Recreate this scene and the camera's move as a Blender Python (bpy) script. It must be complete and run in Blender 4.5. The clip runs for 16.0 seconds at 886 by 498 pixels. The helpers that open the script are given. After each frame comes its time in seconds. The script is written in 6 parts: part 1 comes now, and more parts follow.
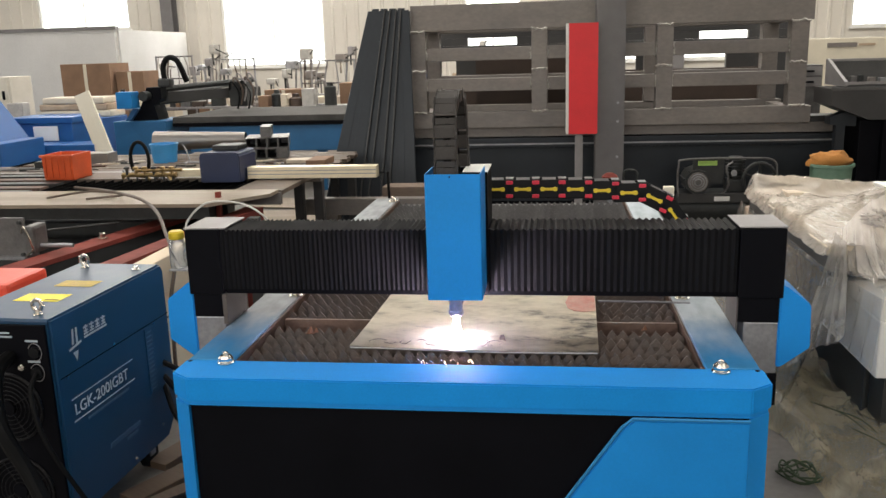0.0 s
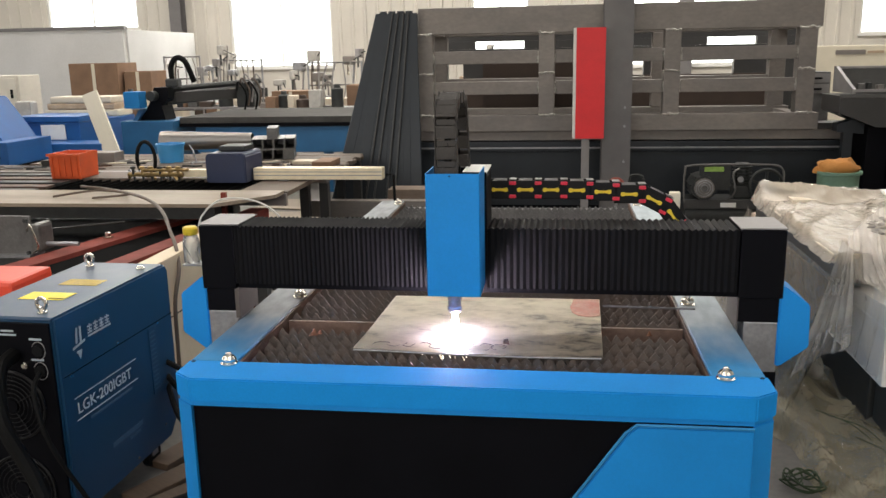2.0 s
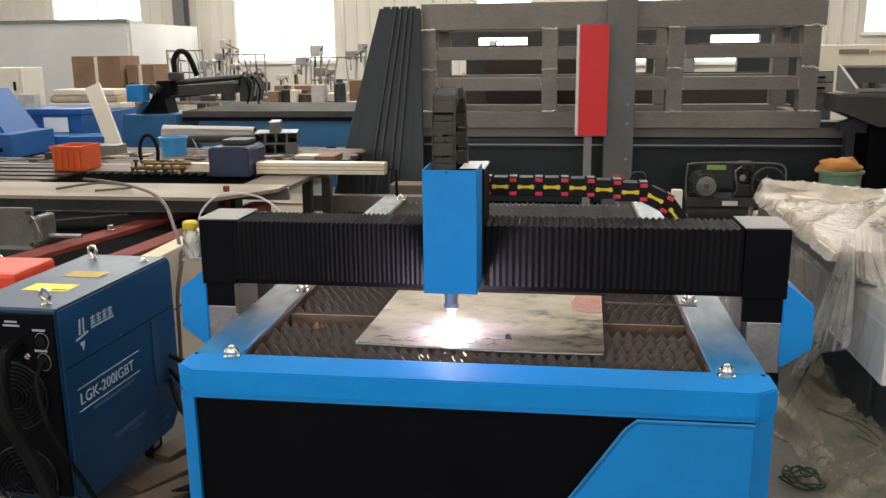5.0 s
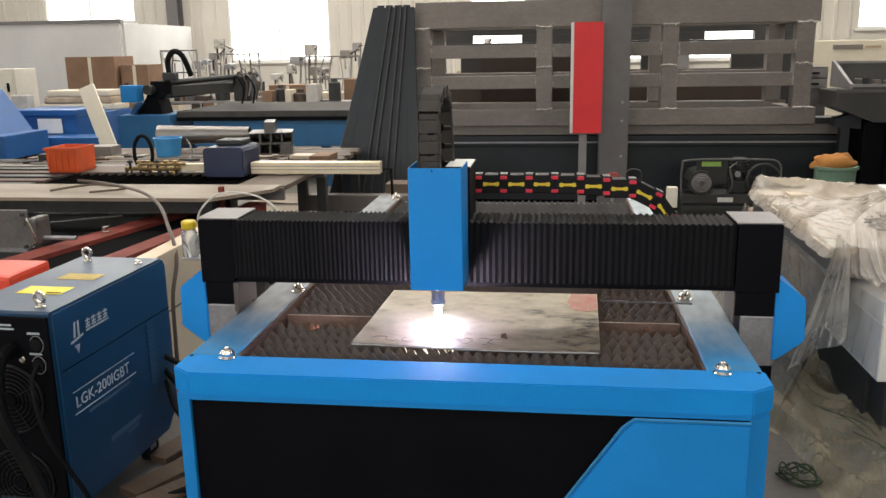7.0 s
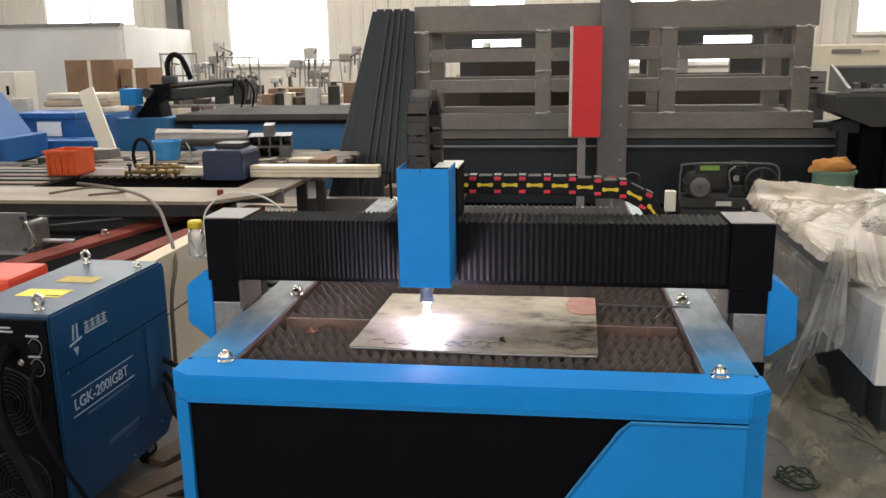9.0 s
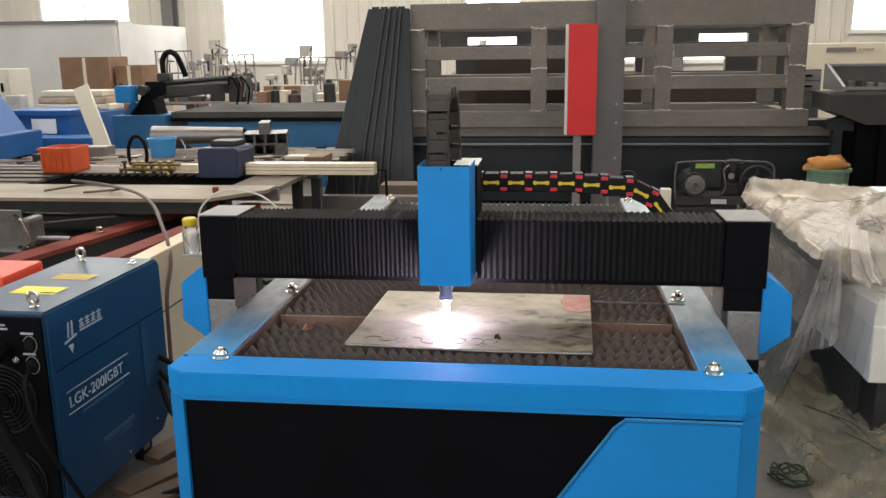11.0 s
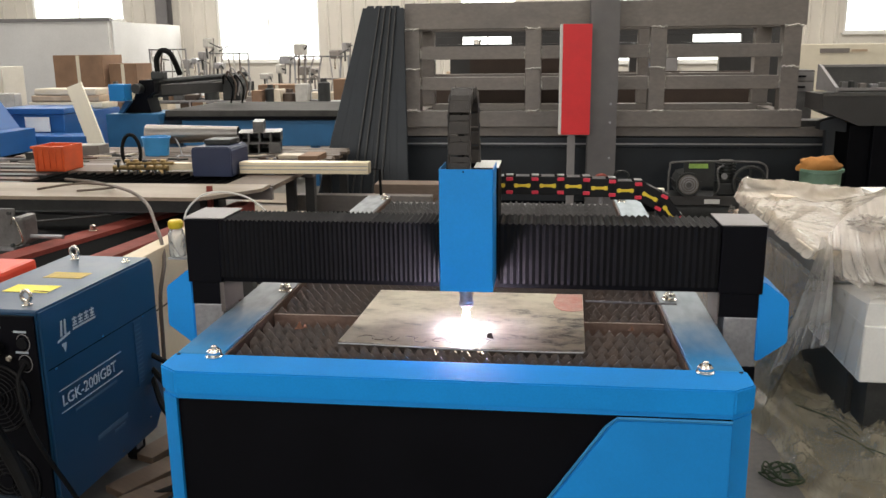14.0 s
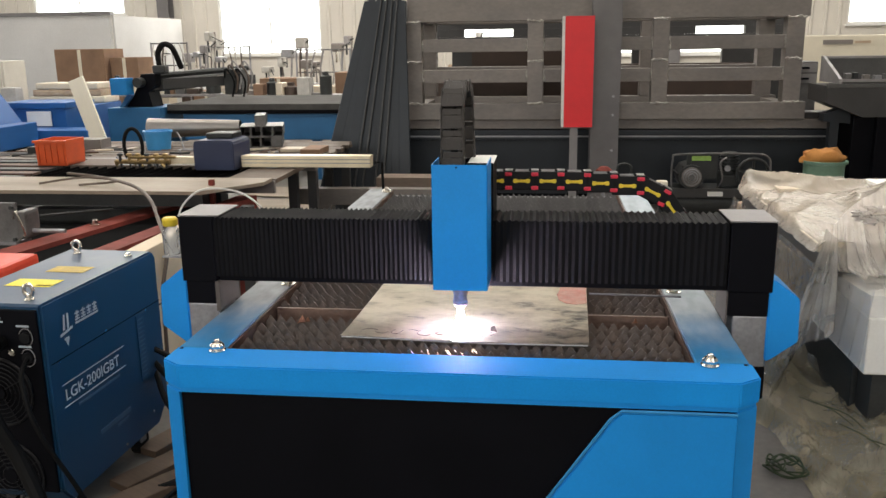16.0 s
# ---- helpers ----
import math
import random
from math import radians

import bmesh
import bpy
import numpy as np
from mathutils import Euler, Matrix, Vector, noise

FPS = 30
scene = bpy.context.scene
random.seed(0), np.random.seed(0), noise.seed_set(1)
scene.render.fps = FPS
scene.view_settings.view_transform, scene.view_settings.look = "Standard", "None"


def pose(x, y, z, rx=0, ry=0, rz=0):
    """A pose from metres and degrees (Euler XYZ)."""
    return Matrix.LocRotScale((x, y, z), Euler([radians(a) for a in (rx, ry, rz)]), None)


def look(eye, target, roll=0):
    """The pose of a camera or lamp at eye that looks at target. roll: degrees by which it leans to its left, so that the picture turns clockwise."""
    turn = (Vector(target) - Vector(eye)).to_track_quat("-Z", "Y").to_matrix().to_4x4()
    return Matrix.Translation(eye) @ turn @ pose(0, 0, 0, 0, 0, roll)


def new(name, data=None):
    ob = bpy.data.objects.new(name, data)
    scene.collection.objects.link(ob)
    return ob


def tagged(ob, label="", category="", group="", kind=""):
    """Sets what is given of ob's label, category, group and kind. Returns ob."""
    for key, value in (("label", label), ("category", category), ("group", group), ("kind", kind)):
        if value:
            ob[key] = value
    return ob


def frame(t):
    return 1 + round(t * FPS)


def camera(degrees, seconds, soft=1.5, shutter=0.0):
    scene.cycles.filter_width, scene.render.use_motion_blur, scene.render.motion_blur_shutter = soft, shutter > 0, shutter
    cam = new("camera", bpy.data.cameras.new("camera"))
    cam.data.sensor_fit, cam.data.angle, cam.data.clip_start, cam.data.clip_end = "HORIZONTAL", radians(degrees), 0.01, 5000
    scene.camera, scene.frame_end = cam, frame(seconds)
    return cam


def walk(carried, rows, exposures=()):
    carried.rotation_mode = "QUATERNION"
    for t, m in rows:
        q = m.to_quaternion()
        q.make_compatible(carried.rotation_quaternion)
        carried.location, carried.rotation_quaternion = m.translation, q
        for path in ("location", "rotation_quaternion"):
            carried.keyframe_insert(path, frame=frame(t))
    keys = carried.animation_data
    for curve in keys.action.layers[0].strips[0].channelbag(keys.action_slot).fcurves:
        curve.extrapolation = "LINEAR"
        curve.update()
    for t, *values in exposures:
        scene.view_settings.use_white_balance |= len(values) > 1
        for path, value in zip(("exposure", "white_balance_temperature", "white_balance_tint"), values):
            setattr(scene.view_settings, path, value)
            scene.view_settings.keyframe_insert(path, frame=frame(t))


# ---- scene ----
cam = camera(55.2, 16.0)
PATH = [
    (0, (0.246, -2.057, 1.623), (-0.009, -0.126, 1.17), -1.7),
    (0.5, (0.248, -2.06, 1.622), (-0.002, -0.125, 1.18), -1.5),
    (1, (0.246, -2.058, 1.627), (-0.006, -0.124, 1.187), -1.3),
    (1.5, (0.248, -2.057, 1.624), (-0.012, -0.123, 1.185), -1.3),
    (2, (0.246, -2.051, 1.622), (-0.021, -0.119, 1.176), -1.1),
    (2.5, (0.241, -2.053, 1.621), (-0.028, -0.122, 1.172), -0.9),
    (3, (0.245, -2.059, 1.623), (-0.024, -0.128, 1.174), -0.8),
    (3.5, (0.245, -2.059, 1.62), (-0.026, -0.129, 1.171), -0.7),
    (4, (0.239, -2.059, 1.621), (-0.032, -0.13, 1.17), -0.6),
    (6.5, (0.245, -2.061, 1.617), (-0.017, -0.132, 1.159), -0.8),
    (7, (0.244, -2.055, 1.624), (-0.016, -0.126, 1.165), -1.0),
    (7.5, (0.247, -2.052, 1.627), (-0.006, -0.121, 1.17), -1.1),
    (8, (0.245, -2.055, 1.623), (-0.003, -0.123, 1.169), -0.9),
    (8.5, (0.246, -2.06, 1.625), (-0.005, -0.128, 1.17), -0.8),
    (9, (0.247, -2.06, 1.625), (-0.011, -0.129, 1.174), -0.9),
    (11.5, (0.249, -2.067, 1.624), (0.006, -0.135, 1.167), -0.7),
    (12, (0.248, -2.07, 1.627), (0.009, -0.137, 1.172), -0.6),
    (12.5, (0.253, -2.068, 1.624), (0.013, -0.135, 1.171), -0.8),
    (13, (0.252, -2.069, 1.627), (0.014, -0.136, 1.172), -0.8),
    (13.5, (0.253, -2.068, 1.627), (0.018, -0.136, 1.169), -0.7),
    (14, (0.254, -2.071, 1.626), (0.019, -0.138, 1.168), -0.6),
    (14.5, (0.25, -2.068, 1.622), (0.015, -0.137, 1.157), -0.5),
    (15, (0.253, -2.065, 1.621), (0.016, -0.135, 1.15), -0.5),
    (15.5, (0.25, -2.064, 1.619), (0.018, -0.135, 1.144), -0.6),
    (16, (0.25, -2.062, 1.622), (0.01, -0.133, 1.149), -0.8),
]
walk(cam, [(t, look(eye, target, roll)) for t, eye, target, roll in PATH])

# ---- light ----
world = bpy.data.worlds.new("sky")
scene.world = world
world.use_nodes = True
wn = world.node_tree.nodes
sky = wn.new("ShaderNodeTexSky")
sky.sky_type, sky.sun_disc = "NISHITA", False
sky.sun_elevation, sky.sun_rotation = radians(50), radians(200)
wn["Background"].inputs["Strength"].default_value = 0.1
world.node_tree.links.new(sky.outputs[0], wn["Background"].inputs["Color"])
sun = new("sun", bpy.data.lights.new("sun", "SUN"))
sun.data.energy, sun.data.angle, sun.data.color = 1.0, radians(12), (1, 0.95, 0.88)
sun.matrix_basis = look((6, -12, 18), (0, 0, 0))


def area(name, eye, target, w, h, watts, colour):
    """Daylight that enters by an opening of the hall."""
    lamp = new(name, bpy.data.lights.new(name, "AREA"))
    lamp.data.shape, lamp.data.size, lamp.data.size_y = "RECTANGLE", w, h
    lamp.data.energy, lamp.data.color = watts, colour
    lamp.matrix_basis = look(eye, target)
    return lamp


DAY = (1.0, 0.945, 0.865)
area("skylight_front", (-1, -2.0, 6.9), (-1, -1.99, 0), 14, 1.6, 260, DAY)
area("skylight_mid", (-1, 6.0, 6.9), (-1, 6.01, 0), 18, 1.6, 760, DAY)
area("skylight_back", (-1, 13.0, 6.9), (-1, 13.01, 0), 18, 1.6, 1000, DAY)
area("daylight_south", (-2, -6.9, 3.2), (-2, 5, 1.0), 12, 2.4, 300, DAY)
area("daylight_west", (-16.9, 6, 3.2), (0, 6, 1.0), 16, 2.2, 330, DAY)
area("daylight_north", (-6, 17.8, 3.2), (-4, 0, 0.5), 18, 2.0, 500, DAY)
scene.view_settings.exposure = 0.0

# ---- materials ----


def mat(name, col, rough=0.5, metal=0.0, var=0.18, scale=6.0, bump=0.08, fine=70.0, col2=None, cover=0.5, coat=0.0, stretch=(1, 1, 1), spec=0.5):
    """A surface with broad patches (towards col2 where given), fine grain, uneven gloss and relief."""
    m = bpy.data.materials.new(name)
    m.use_nodes = True
    nt = m.node_tree
    n, l = nt.nodes, nt.links
    b = n["Principled BSDF"]
    co = n.new("ShaderNodeTexCoord")
    mp = n.new("ShaderNodeMapping")
    mp.inputs["Scale"].default_value = stretch
    l.new(co.outputs["Object"], mp.inputs["Vector"])
    big = n.new("ShaderNodeTexNoise")
    big.inputs["Scale"].default_value, big.inputs["Detail"].default_value = scale, 6
    big.inputs["Roughness"].default_value = 0.62
    small = n.new("ShaderNodeTexNoise")
    small.inputs["Scale"].default_value, small.inputs["Detail"].default_value = fine, 3
    l.new(mp.outputs[0], big.inputs["Vector"])
    l.new(mp.outputs[0], small.inputs["Vector"])
    ramp = n.new("ShaderNodeValToRGB")
    ramp.color_ramp.elements[0].position = 0.5 - 0.22 + (0.5 - cover) * 0.4
    ramp.color_ramp.elements[1].position = 0.5 + 0.22 + (0.5 - cover) * 0.4
    lo = tuple(c * (1 - var) for c in col)
    hi = col2 if col2 else tuple(min(1, c * (1 + var)) for c in col)
    ramp.color_ramp.elements[0].color = (*(col if col2 else lo), 1)
    ramp.color_ramp.elements[1].color = (*hi, 1)
    l.new(big.outputs["Fac"], ramp.inputs["Fac"])
    mix = n.new("ShaderNodeMix")
    mix.data_type, mix.blend_type = "RGBA", "MULTIPLY"
    mix.inputs["Factor"].default_value = 1.0
    r2 = n.new("ShaderNodeValToRGB")
    r2.color_ramp.elements[0].position, r2.color_ramp.elements[1].position = 0.3, 0.7
    g = 1 - var * 0.6
    r2.color_ramp.elements[0].color, r2.color_ramp.elements[1].color = (g, g, g, 1), (1, 1, 1, 1)
    l.new(small.outputs["Fac"], r2.inputs["Fac"])
    l.new(ramp.outputs["Color"], mix.inputs["A"])
    l.new(r2.outputs["Color"], mix.inputs["B"])
    l.new(mix.outputs["Result"], b.inputs["Base Color"])
    mr = n.new("ShaderNodeMapRange")
    mr.inputs["To Min"].default_value, mr.inputs["To Max"].default_value = max(0.03, rough - 0.1), min(1, rough + 0.12)
    l.new(big.outputs["Fac"], mr.inputs["Value"])
    l.new(mr.outputs[0], b.inputs["Roughness"])
    b.inputs["Metallic"].default_value = metal
    b.inputs["Coat Weight"].default_value = coat
    b.inputs["Specular IOR Level"].default_value = spec
    if bump:
        bp = n.new("ShaderNodeBump")
        bp.inputs["Strength"].default_value, bp.inputs["Distance"].default_value = bump, 0.004
        l.new(small.outputs["Fac"], bp.inputs["Height"])
        l.new(bp.outputs[0], b.inputs["Normal"])
    return m


def glow(name, col, strength):
    m = bpy.data.materials.new(name)
    m.use_nodes = True
    n, l = m.node_tree.nodes, m.node_tree.links
    e = n.new("ShaderNodeEmission")
    e.inputs["Color"].default_value, e.inputs["Strength"].default_value = (*col, 1), strength
    l.new(e.outputs[0], n["Material Output"].inputs["Surface"])
    return m


def film_material(name, clear, tint=(0.90, 0.82, 0.69), ior=1.55, relief=0.8):
    """Crumpled polythene: part clear, part milky, with sharp gloss on its creases."""
    m = bpy.data.materials.new(name)
    m.use_nodes = True
    n, l = m.node_tree.nodes, m.node_tree.links
    b = n["Principled BSDF"]
    b.inputs["Base Color"].default_value = (*tint, 1)
    b.inputs["Roughness"].default_value = 0.12
    b.inputs["Specular IOR Level"].default_value = 1.0
    tr = n.new("ShaderNodeBsdfTransparent")
    tl = n.new("ShaderNodeBsdfTranslucent")
    tl.inputs["Color"].default_value = (*tint, 1)
    co = n.new("ShaderNodeTexCoord")
    no = n.new("ShaderNodeTexNoise")
    no.inputs["Scale"].default_value, no.inputs["Detail"].default_value, no.inputs["Distortion"].default_value = 2.2, 3, 1.5
    l.new(co.outputs["Object"], no.inputs["Vector"])
    mr = n.new("ShaderNodeMapRange")
    mr.inputs["From Min"].default_value, mr.inputs["From Max"].default_value = 0.35, 0.68
    mr.inputs["To Min"].default_value, mr.inputs["To Max"].default_value = min(1, clear + 0.1), max(0, clear - 0.15)
    l.new(no.outputs["Fac"], mr.inputs["Value"])
    fine = n.new("ShaderNodeTexNoise")
    fine.inputs["Scale"].default_value, fine.inputs["Detail"].default_value, fine.inputs["Distortion"].default_value = 5.5, 3, 3.2
    long = n.new("ShaderNodeMapping")
    long.inputs["Rotation"].default_value, long.inputs["Scale"].default_value = (0.3, 0.2, 0.7), (3.0, 0.8, 1.4)
    l.new(co.outputs["Object"], long.inputs["Vector"])
    l.new(long.outputs[0], fine.inputs["Vector"])
    bp = n.new("ShaderNodeBump")
    bp.inputs["Strength"].default_value, bp.inputs["Distance"].default_value = relief, 0.04
    l.new(fine.outputs["Fac"], bp.inputs["Height"])
    l.new(bp.outputs[0], b.inputs["Normal"])
    gl = n.new("ShaderNodeBsdfGlossy")
    gl.inputs["Roughness"].default_value = 0.2
    l.new(bp.outputs[0], gl.inputs["Normal"])
    fr = n.new("ShaderNodeFresnel")
    fr.inputs["IOR"].default_value = ior
    l.new(bp.outputs[0], fr.inputs["Normal"])
    m1, m2, m3 = n.new("ShaderNodeMixShader"), n.new("ShaderNodeMixShader"), n.new("ShaderNodeMixShader")
    m1.inputs[0].default_value = 0.5
    l.new(b.outputs[0], m1.inputs[1])
    l.new(tl.outputs[0], m1.inputs[2])
    l.new(mr.outputs[0], m2.inputs[0])
    l.new(m1.outputs[0], m2.inputs[1])
    l.new(tr.outputs[0], m2.inputs[2])
    l.new(fr.outputs[0], m3.inputs[0])
    l.new(m2.outputs[0], m3.inputs[1])
    l.new(gl.outputs[0], m3.inputs[2])
    l.new(m3.outputs[0], n["Material Output"].inputs["Surface"])
    return m


BLUE = mat("blue_paint", (0.008, 0.258, 0.70), 0.48, 0, 0.10, 2.2, 0.04, 160, spec=0.3)
NAVY = mat("dark_blue_paint", (0.009, 0.049, 0.108), 0.36, 0, 0.12, 4, 0.04, 200, spec=0.5)
DEEP = mat("deep_blue_paint", (0.012, 0.095, 0.30), 0.45, 0, 0.15, 3, 0.03, 120)
BLACK = mat("black_paint", (0.0032, 0.0033, 0.0050), 0.55, 0, 0.25, 5, 0.03, 140, spec=0.08)
PITCH = mat("matt_black_grease", (0.006, 0.006, 0.006), 0.9, 0, 0.3, 8, 0.2, 60, spec=0.03)
BEAMBLUE = mat("blue_beam_paint", (0.007, 0.265, 0.72), 0.7, 0, 0.12, 2.5, 0.04, 160, spec=0.2)
PLEAT = mat("black_bellows_cloth", (0.0056, 0.0056, 0.0066), 0.6, 0, 0.3, 12, 0.05, 200, spec=0.11)
RUBBER = mat("black_rubber", (0.006, 0.006, 0.006), 0.6, 0, 0.2, 9, 0.04, 120, spec=0.12)
PLASTIC = mat("black_plastic", (0.007, 0.007, 0.008), 0.45, 0, 0.2, 10, 0.04, 90, spec=0.2)
STEEL = mat("bare_steel", (0.34, 0.34, 0.35), 0.4, 0.75, 0.3, 7, 0.06, 90)
ALU = mat("aluminium", (0.84, 0.73, 0.52), 0.35, 0.25, 0.1, 6, 0.03, 120)
GREYTOP = mat("grey_primer_plate", (0.28, 0.265, 0.26), 0.5, 0.2, 0.15, 9, 0.04, 110)
RUST = mat("rusty_steel", (0.075, 0.062, 0.058), 0.6, 0.35, 0.4, 14, 0.2, 120, (0.17, 0.085, 0.05), 0.4)
SLAT = mat("slag_grey_steel", (0.15, 0.134, 0.126), 0.5, 0.4, 0.4, 12, 0.25, 130, (0.21, 0.155, 0.127), 0.4)
CHIP = mat("orange_rust", (0.17, 0.07, 0.035), 0.7, 0, 0.3, 30, 0.2, 150)
GUN = mat("mill_scale_steel", (0.17, 0.154, 0.141), 0.5, 0.25, 0.25, 2.2, 0.05, 40, (0.275, 0.243, 0.217), 0.48, stretch=(0.55, 1, 1))
WELD = mat("weld_bead", (0.42, 0.40, 0.36), 0.5, 0.3, 0.4, 30, 0.5, 110)
DARKST = mat("dark_blue_grey_steel", (0.017, 0.022, 0.028), 0.42, 0.2, 0.25, 3, 0.05, 90)
COLUMN = mat("grey_column_paint", (0.15, 0.142, 0.14), 0.5, 0, 0.15, 4, 0.05, 120)
RED = mat("red_paint", (0.83, 0.034, 0.040), 0.5, 0, 0.08, 4, 0.02, 120, spec=0.4)
OXIDE = mat("red_oxide_paint", (0.25, 0.05, 0.036), 0.7, 0, 0.3, 6, 0.15, 90, (0.13, 0.035, 0.028), 0.4, spec=0.2)
BAND = mat("arc_lit_brown_steel", (0.21, 0.135, 0.105), 0.55, 0.2, 0.3, 9, 0.15, 90)
VERM = mat("vermilion_paint", (0.75, 0.075, 0.035), 0.4, 0, 0.1, 4, 0.03, 100)
CREAM = mat("cream_paint", (0.62, 0.50, 0.34), 0.5, 0, 0.1, 3, 0.04, 100)
BOARD = mat("pale_board", (0.62, 0.54, 0.42), 0.6, 0, 0.15, 4, 0.06, 80, stretch=(0.3, 1, 1))
WHITE = mat("white_paint", (0.78, 0.77, 0.73), 0.5, 0, 0.08, 3, 0.03, 90)
IVORY = mat("ivory_paint", (0.66, 0.60, 0.47), 0.5, 0, 0.08, 3, 0.03, 90)
ORANGE = mat("orange_plastic", (0.66, 0.095, 0.02), 0.4, 0, 0.15, 6, 0.03, 90)
BUCKET = mat("sky_blue_plastic", (0.05, 0.30, 0.62), 0.4, 0, 0.1, 6, 0.03, 90)
YELLOW = mat("yellow_plastic", (0.72, 0.53, 0.03), 0.45, 0, 0.12, 20, 0.03, 90)
STICKER = mat("yellow_sticker", (0.90, 0.74, 0.01), 0.45, 0, 0.06, 12, 0.02, 90)
OLDSTICK = mat("faded_ochre_sticker", (0.48, 0.34, 0.03), 0.5, 0, 0.25, 25, 0.03, 90)
PINK = mat("red_plastic", (0.68, 0.030, 0.065), 0.45, 0, 0.15, 20, 0.03, 90)
CARTON = mat("brown_cardboard", (0.235, 0.14, 0.085), 0.8, 0, 0.2, 3, 0.05, 60)
WOOD = mat("dirty_plank", (0.075, 0.046, 0.028), 0.7, 0, 0.35, 4, 0.2, 60, (0.19, 0.125, 0.08), 0.4, stretch=(1, 0.15, 1))
OLDWOOD = mat("weathered_timber", (0.19, 0.135, 0.10), 0.7, 0, 0.3, 5, 0.15, 70, (0.27, 0.21, 0.165), 0.45, stretch=(0.2, 1, 1))
BROWN = mat("brown_sheet", (0.065, 0.044, 0.033), 0.6, 0.1, 0.25, 2, 0.06, 60)
FLOOR = mat("worn_concrete", (0.095, 0.084, 0.073), 0.6, 0, 0.3, 0.9, 0.12, 35, (0.18, 0.166, 0.147), 0.5)
WALLM = mat("cream_wall_sheet", (0.63, 0.59, 0.52), 0.55, 0, 0.08, 0.7, 0.03, 30)
BLOCKW = mat("white_plaster", (0.56, 0.555, 0.54), 0.75, 0, 0.1, 0.8, 0.05, 30)
ROOFM = mat("grey_roof_sheet", (0.45, 0.45, 0.45), 0.5, 0.1, 0.1, 0.7, 0.03, 30)
LINT = mat("white_lettering", (0.42, 0.47, 0.51), 0.5, 0, 0.1, 40, 0.0)
FAINT = mat("faded_grey_lettering", (0.055, 0.11, 0.175), 0.5, 0, 0.1, 40, 0.0)
CHROME = mat("bright_zinc", (0.82, 0.78, 0.70), 0.2, 1.0, 0.12, 20, 0.05, 140)
BRASS = mat("brass", (0.36, 0.25, 0.11), 0.4, 0.8, 0.25, 30, 0.1, 140)
GREEN = mat("green_enamel", (0.16, 0.27, 0.19), 0.5, 0, 0.2, 8, 0.05, 90)
OCHRE = mat("ochre_cloth", (0.46, 0.20, 0.048), 0.85, 0, 0.25, 7, 0.3, 90)
MOTOR = mat("dark_grey_casting", (0.035, 0.037, 0.036), 0.5, 0.3, 0.3, 10, 0.1, 90)
HOSE = mat("brown_hose", (0.095, 0.068, 0.052), 0.55, 0, 0.2, 12, 0.04, 90)
WIRE = mat("pale_tube", (0.62, 0.60, 0.55), 0.35, 0, 0.1, 12, 0.02, 90)
FILM = film_material("polythene_film", 0.52, (0.88, 0.81, 0.70), 1.42, relief=0.35)
SHEER = film_material("thin_polythene_film", 0.80, (0.97, 0.92, 0.83), 1.30, 0.3)
MILKY = film_material("milky_polythene_film", 0.72, (0.93, 0.86, 0.74), 1.42, 0.5)
VEIL = film_material("milky_draped_film", 0.40, (0.93, 0.87, 0.79), 1.5, 0.45)
DRAPED = film_material("draped_clear_film", 0.70, (0.97, 0.93, 0.87), 1.5, 0.45)
DUSTY = film_material("dusty_floor_film", 0.62, (0.76, 0.67, 0.48), 1.32, 0.5)
DUSTB = mat("dusty_pale_board", (0.31, 0.25, 0.18), 0.5, 0, 0.25, 4, 0.06, 80, (0.18, 0.14, 0.10), 0.42, stretch=(0.3, 1, 1))
DULLST = mat("dull_dark_steel", (0.15, 0.145, 0.14), 0.45, 0.5, 0.3, 9, 0.08, 90)
KRAFT = mat("dirty_kraft_paper", (0.31, 0.265, 0.175), 0.7, 0, 0.25, 2.2, 0.1, 60, (0.17, 0.15, 0.09), 0.45)
BENCHTOP = mat("oily_bench_wood", (0.085, 0.064, 0.048), 0.65, 0, 0.45, 5, 0.2, 60, (0.20, 0.15, 0.11), 0.4, stretch=(0.25, 1, 1))
ROUTER = mat("dusty_blue_paint", (0.020, 0.12, 0.27), 0.5, 0, 0.15, 3, 0.05, 90)
BEIGE = mat("beige_wrap_paper", (0.56, 0.44, 0.31), 0.6, 0, 0.25, 5, 0.15, 60, (0.36, 0.25, 0.16), 0.5)
PALEWOOD = mat("pale_planed_board", (0.80, 0.74, 0.60), 0.55, 0, 0.08, 3, 0.04, 80, stretch=(1, 1, 0.2))
CABINET = mat("pale_cabinet_paint", (0.58, 0.54, 0.46), 0.5, 0, 0.1, 3, 0.03, 90)
ENDBLUE = mat("mid_blue_cover_paint", (0.012, 0.17, 0.42), 0.5, 0, 0.12, 4, 0.04, 100, spec=0.3)
DGREY = mat("dark_grey_panel", (0.09, 0.088, 0.085), 0.5, 0, 0.2, 5, 0.05, 60)
CARRIER = mat("worn_black_plastic", (0.042, 0.036, 0.031), 0.5, 0, 0.3, 14, 0.08, 90, spec=0.4)
DULLHOSE = mat("dull_green_rubber", (0.035, 0.055, 0.022), 0.75, 0, 0.3, 12, 0.05)
PIPE = mat("brushed_stainless", (0.25, 0.235, 0.22), 0.38, 0.95, 0.15, 5, 0.05, 90, stretch=(1, 1, 0.1))
SACK = mat("greyish_woven_sack", (0.46, 0.44, 0.40), 0.8, 0, 0.2, 6, 0.2, 80)
SLATE = mat("dark_slate_paint", (0.050, 0.049, 0.048), 0.45, 0.1, 0.2, 3, 0.05, 90)
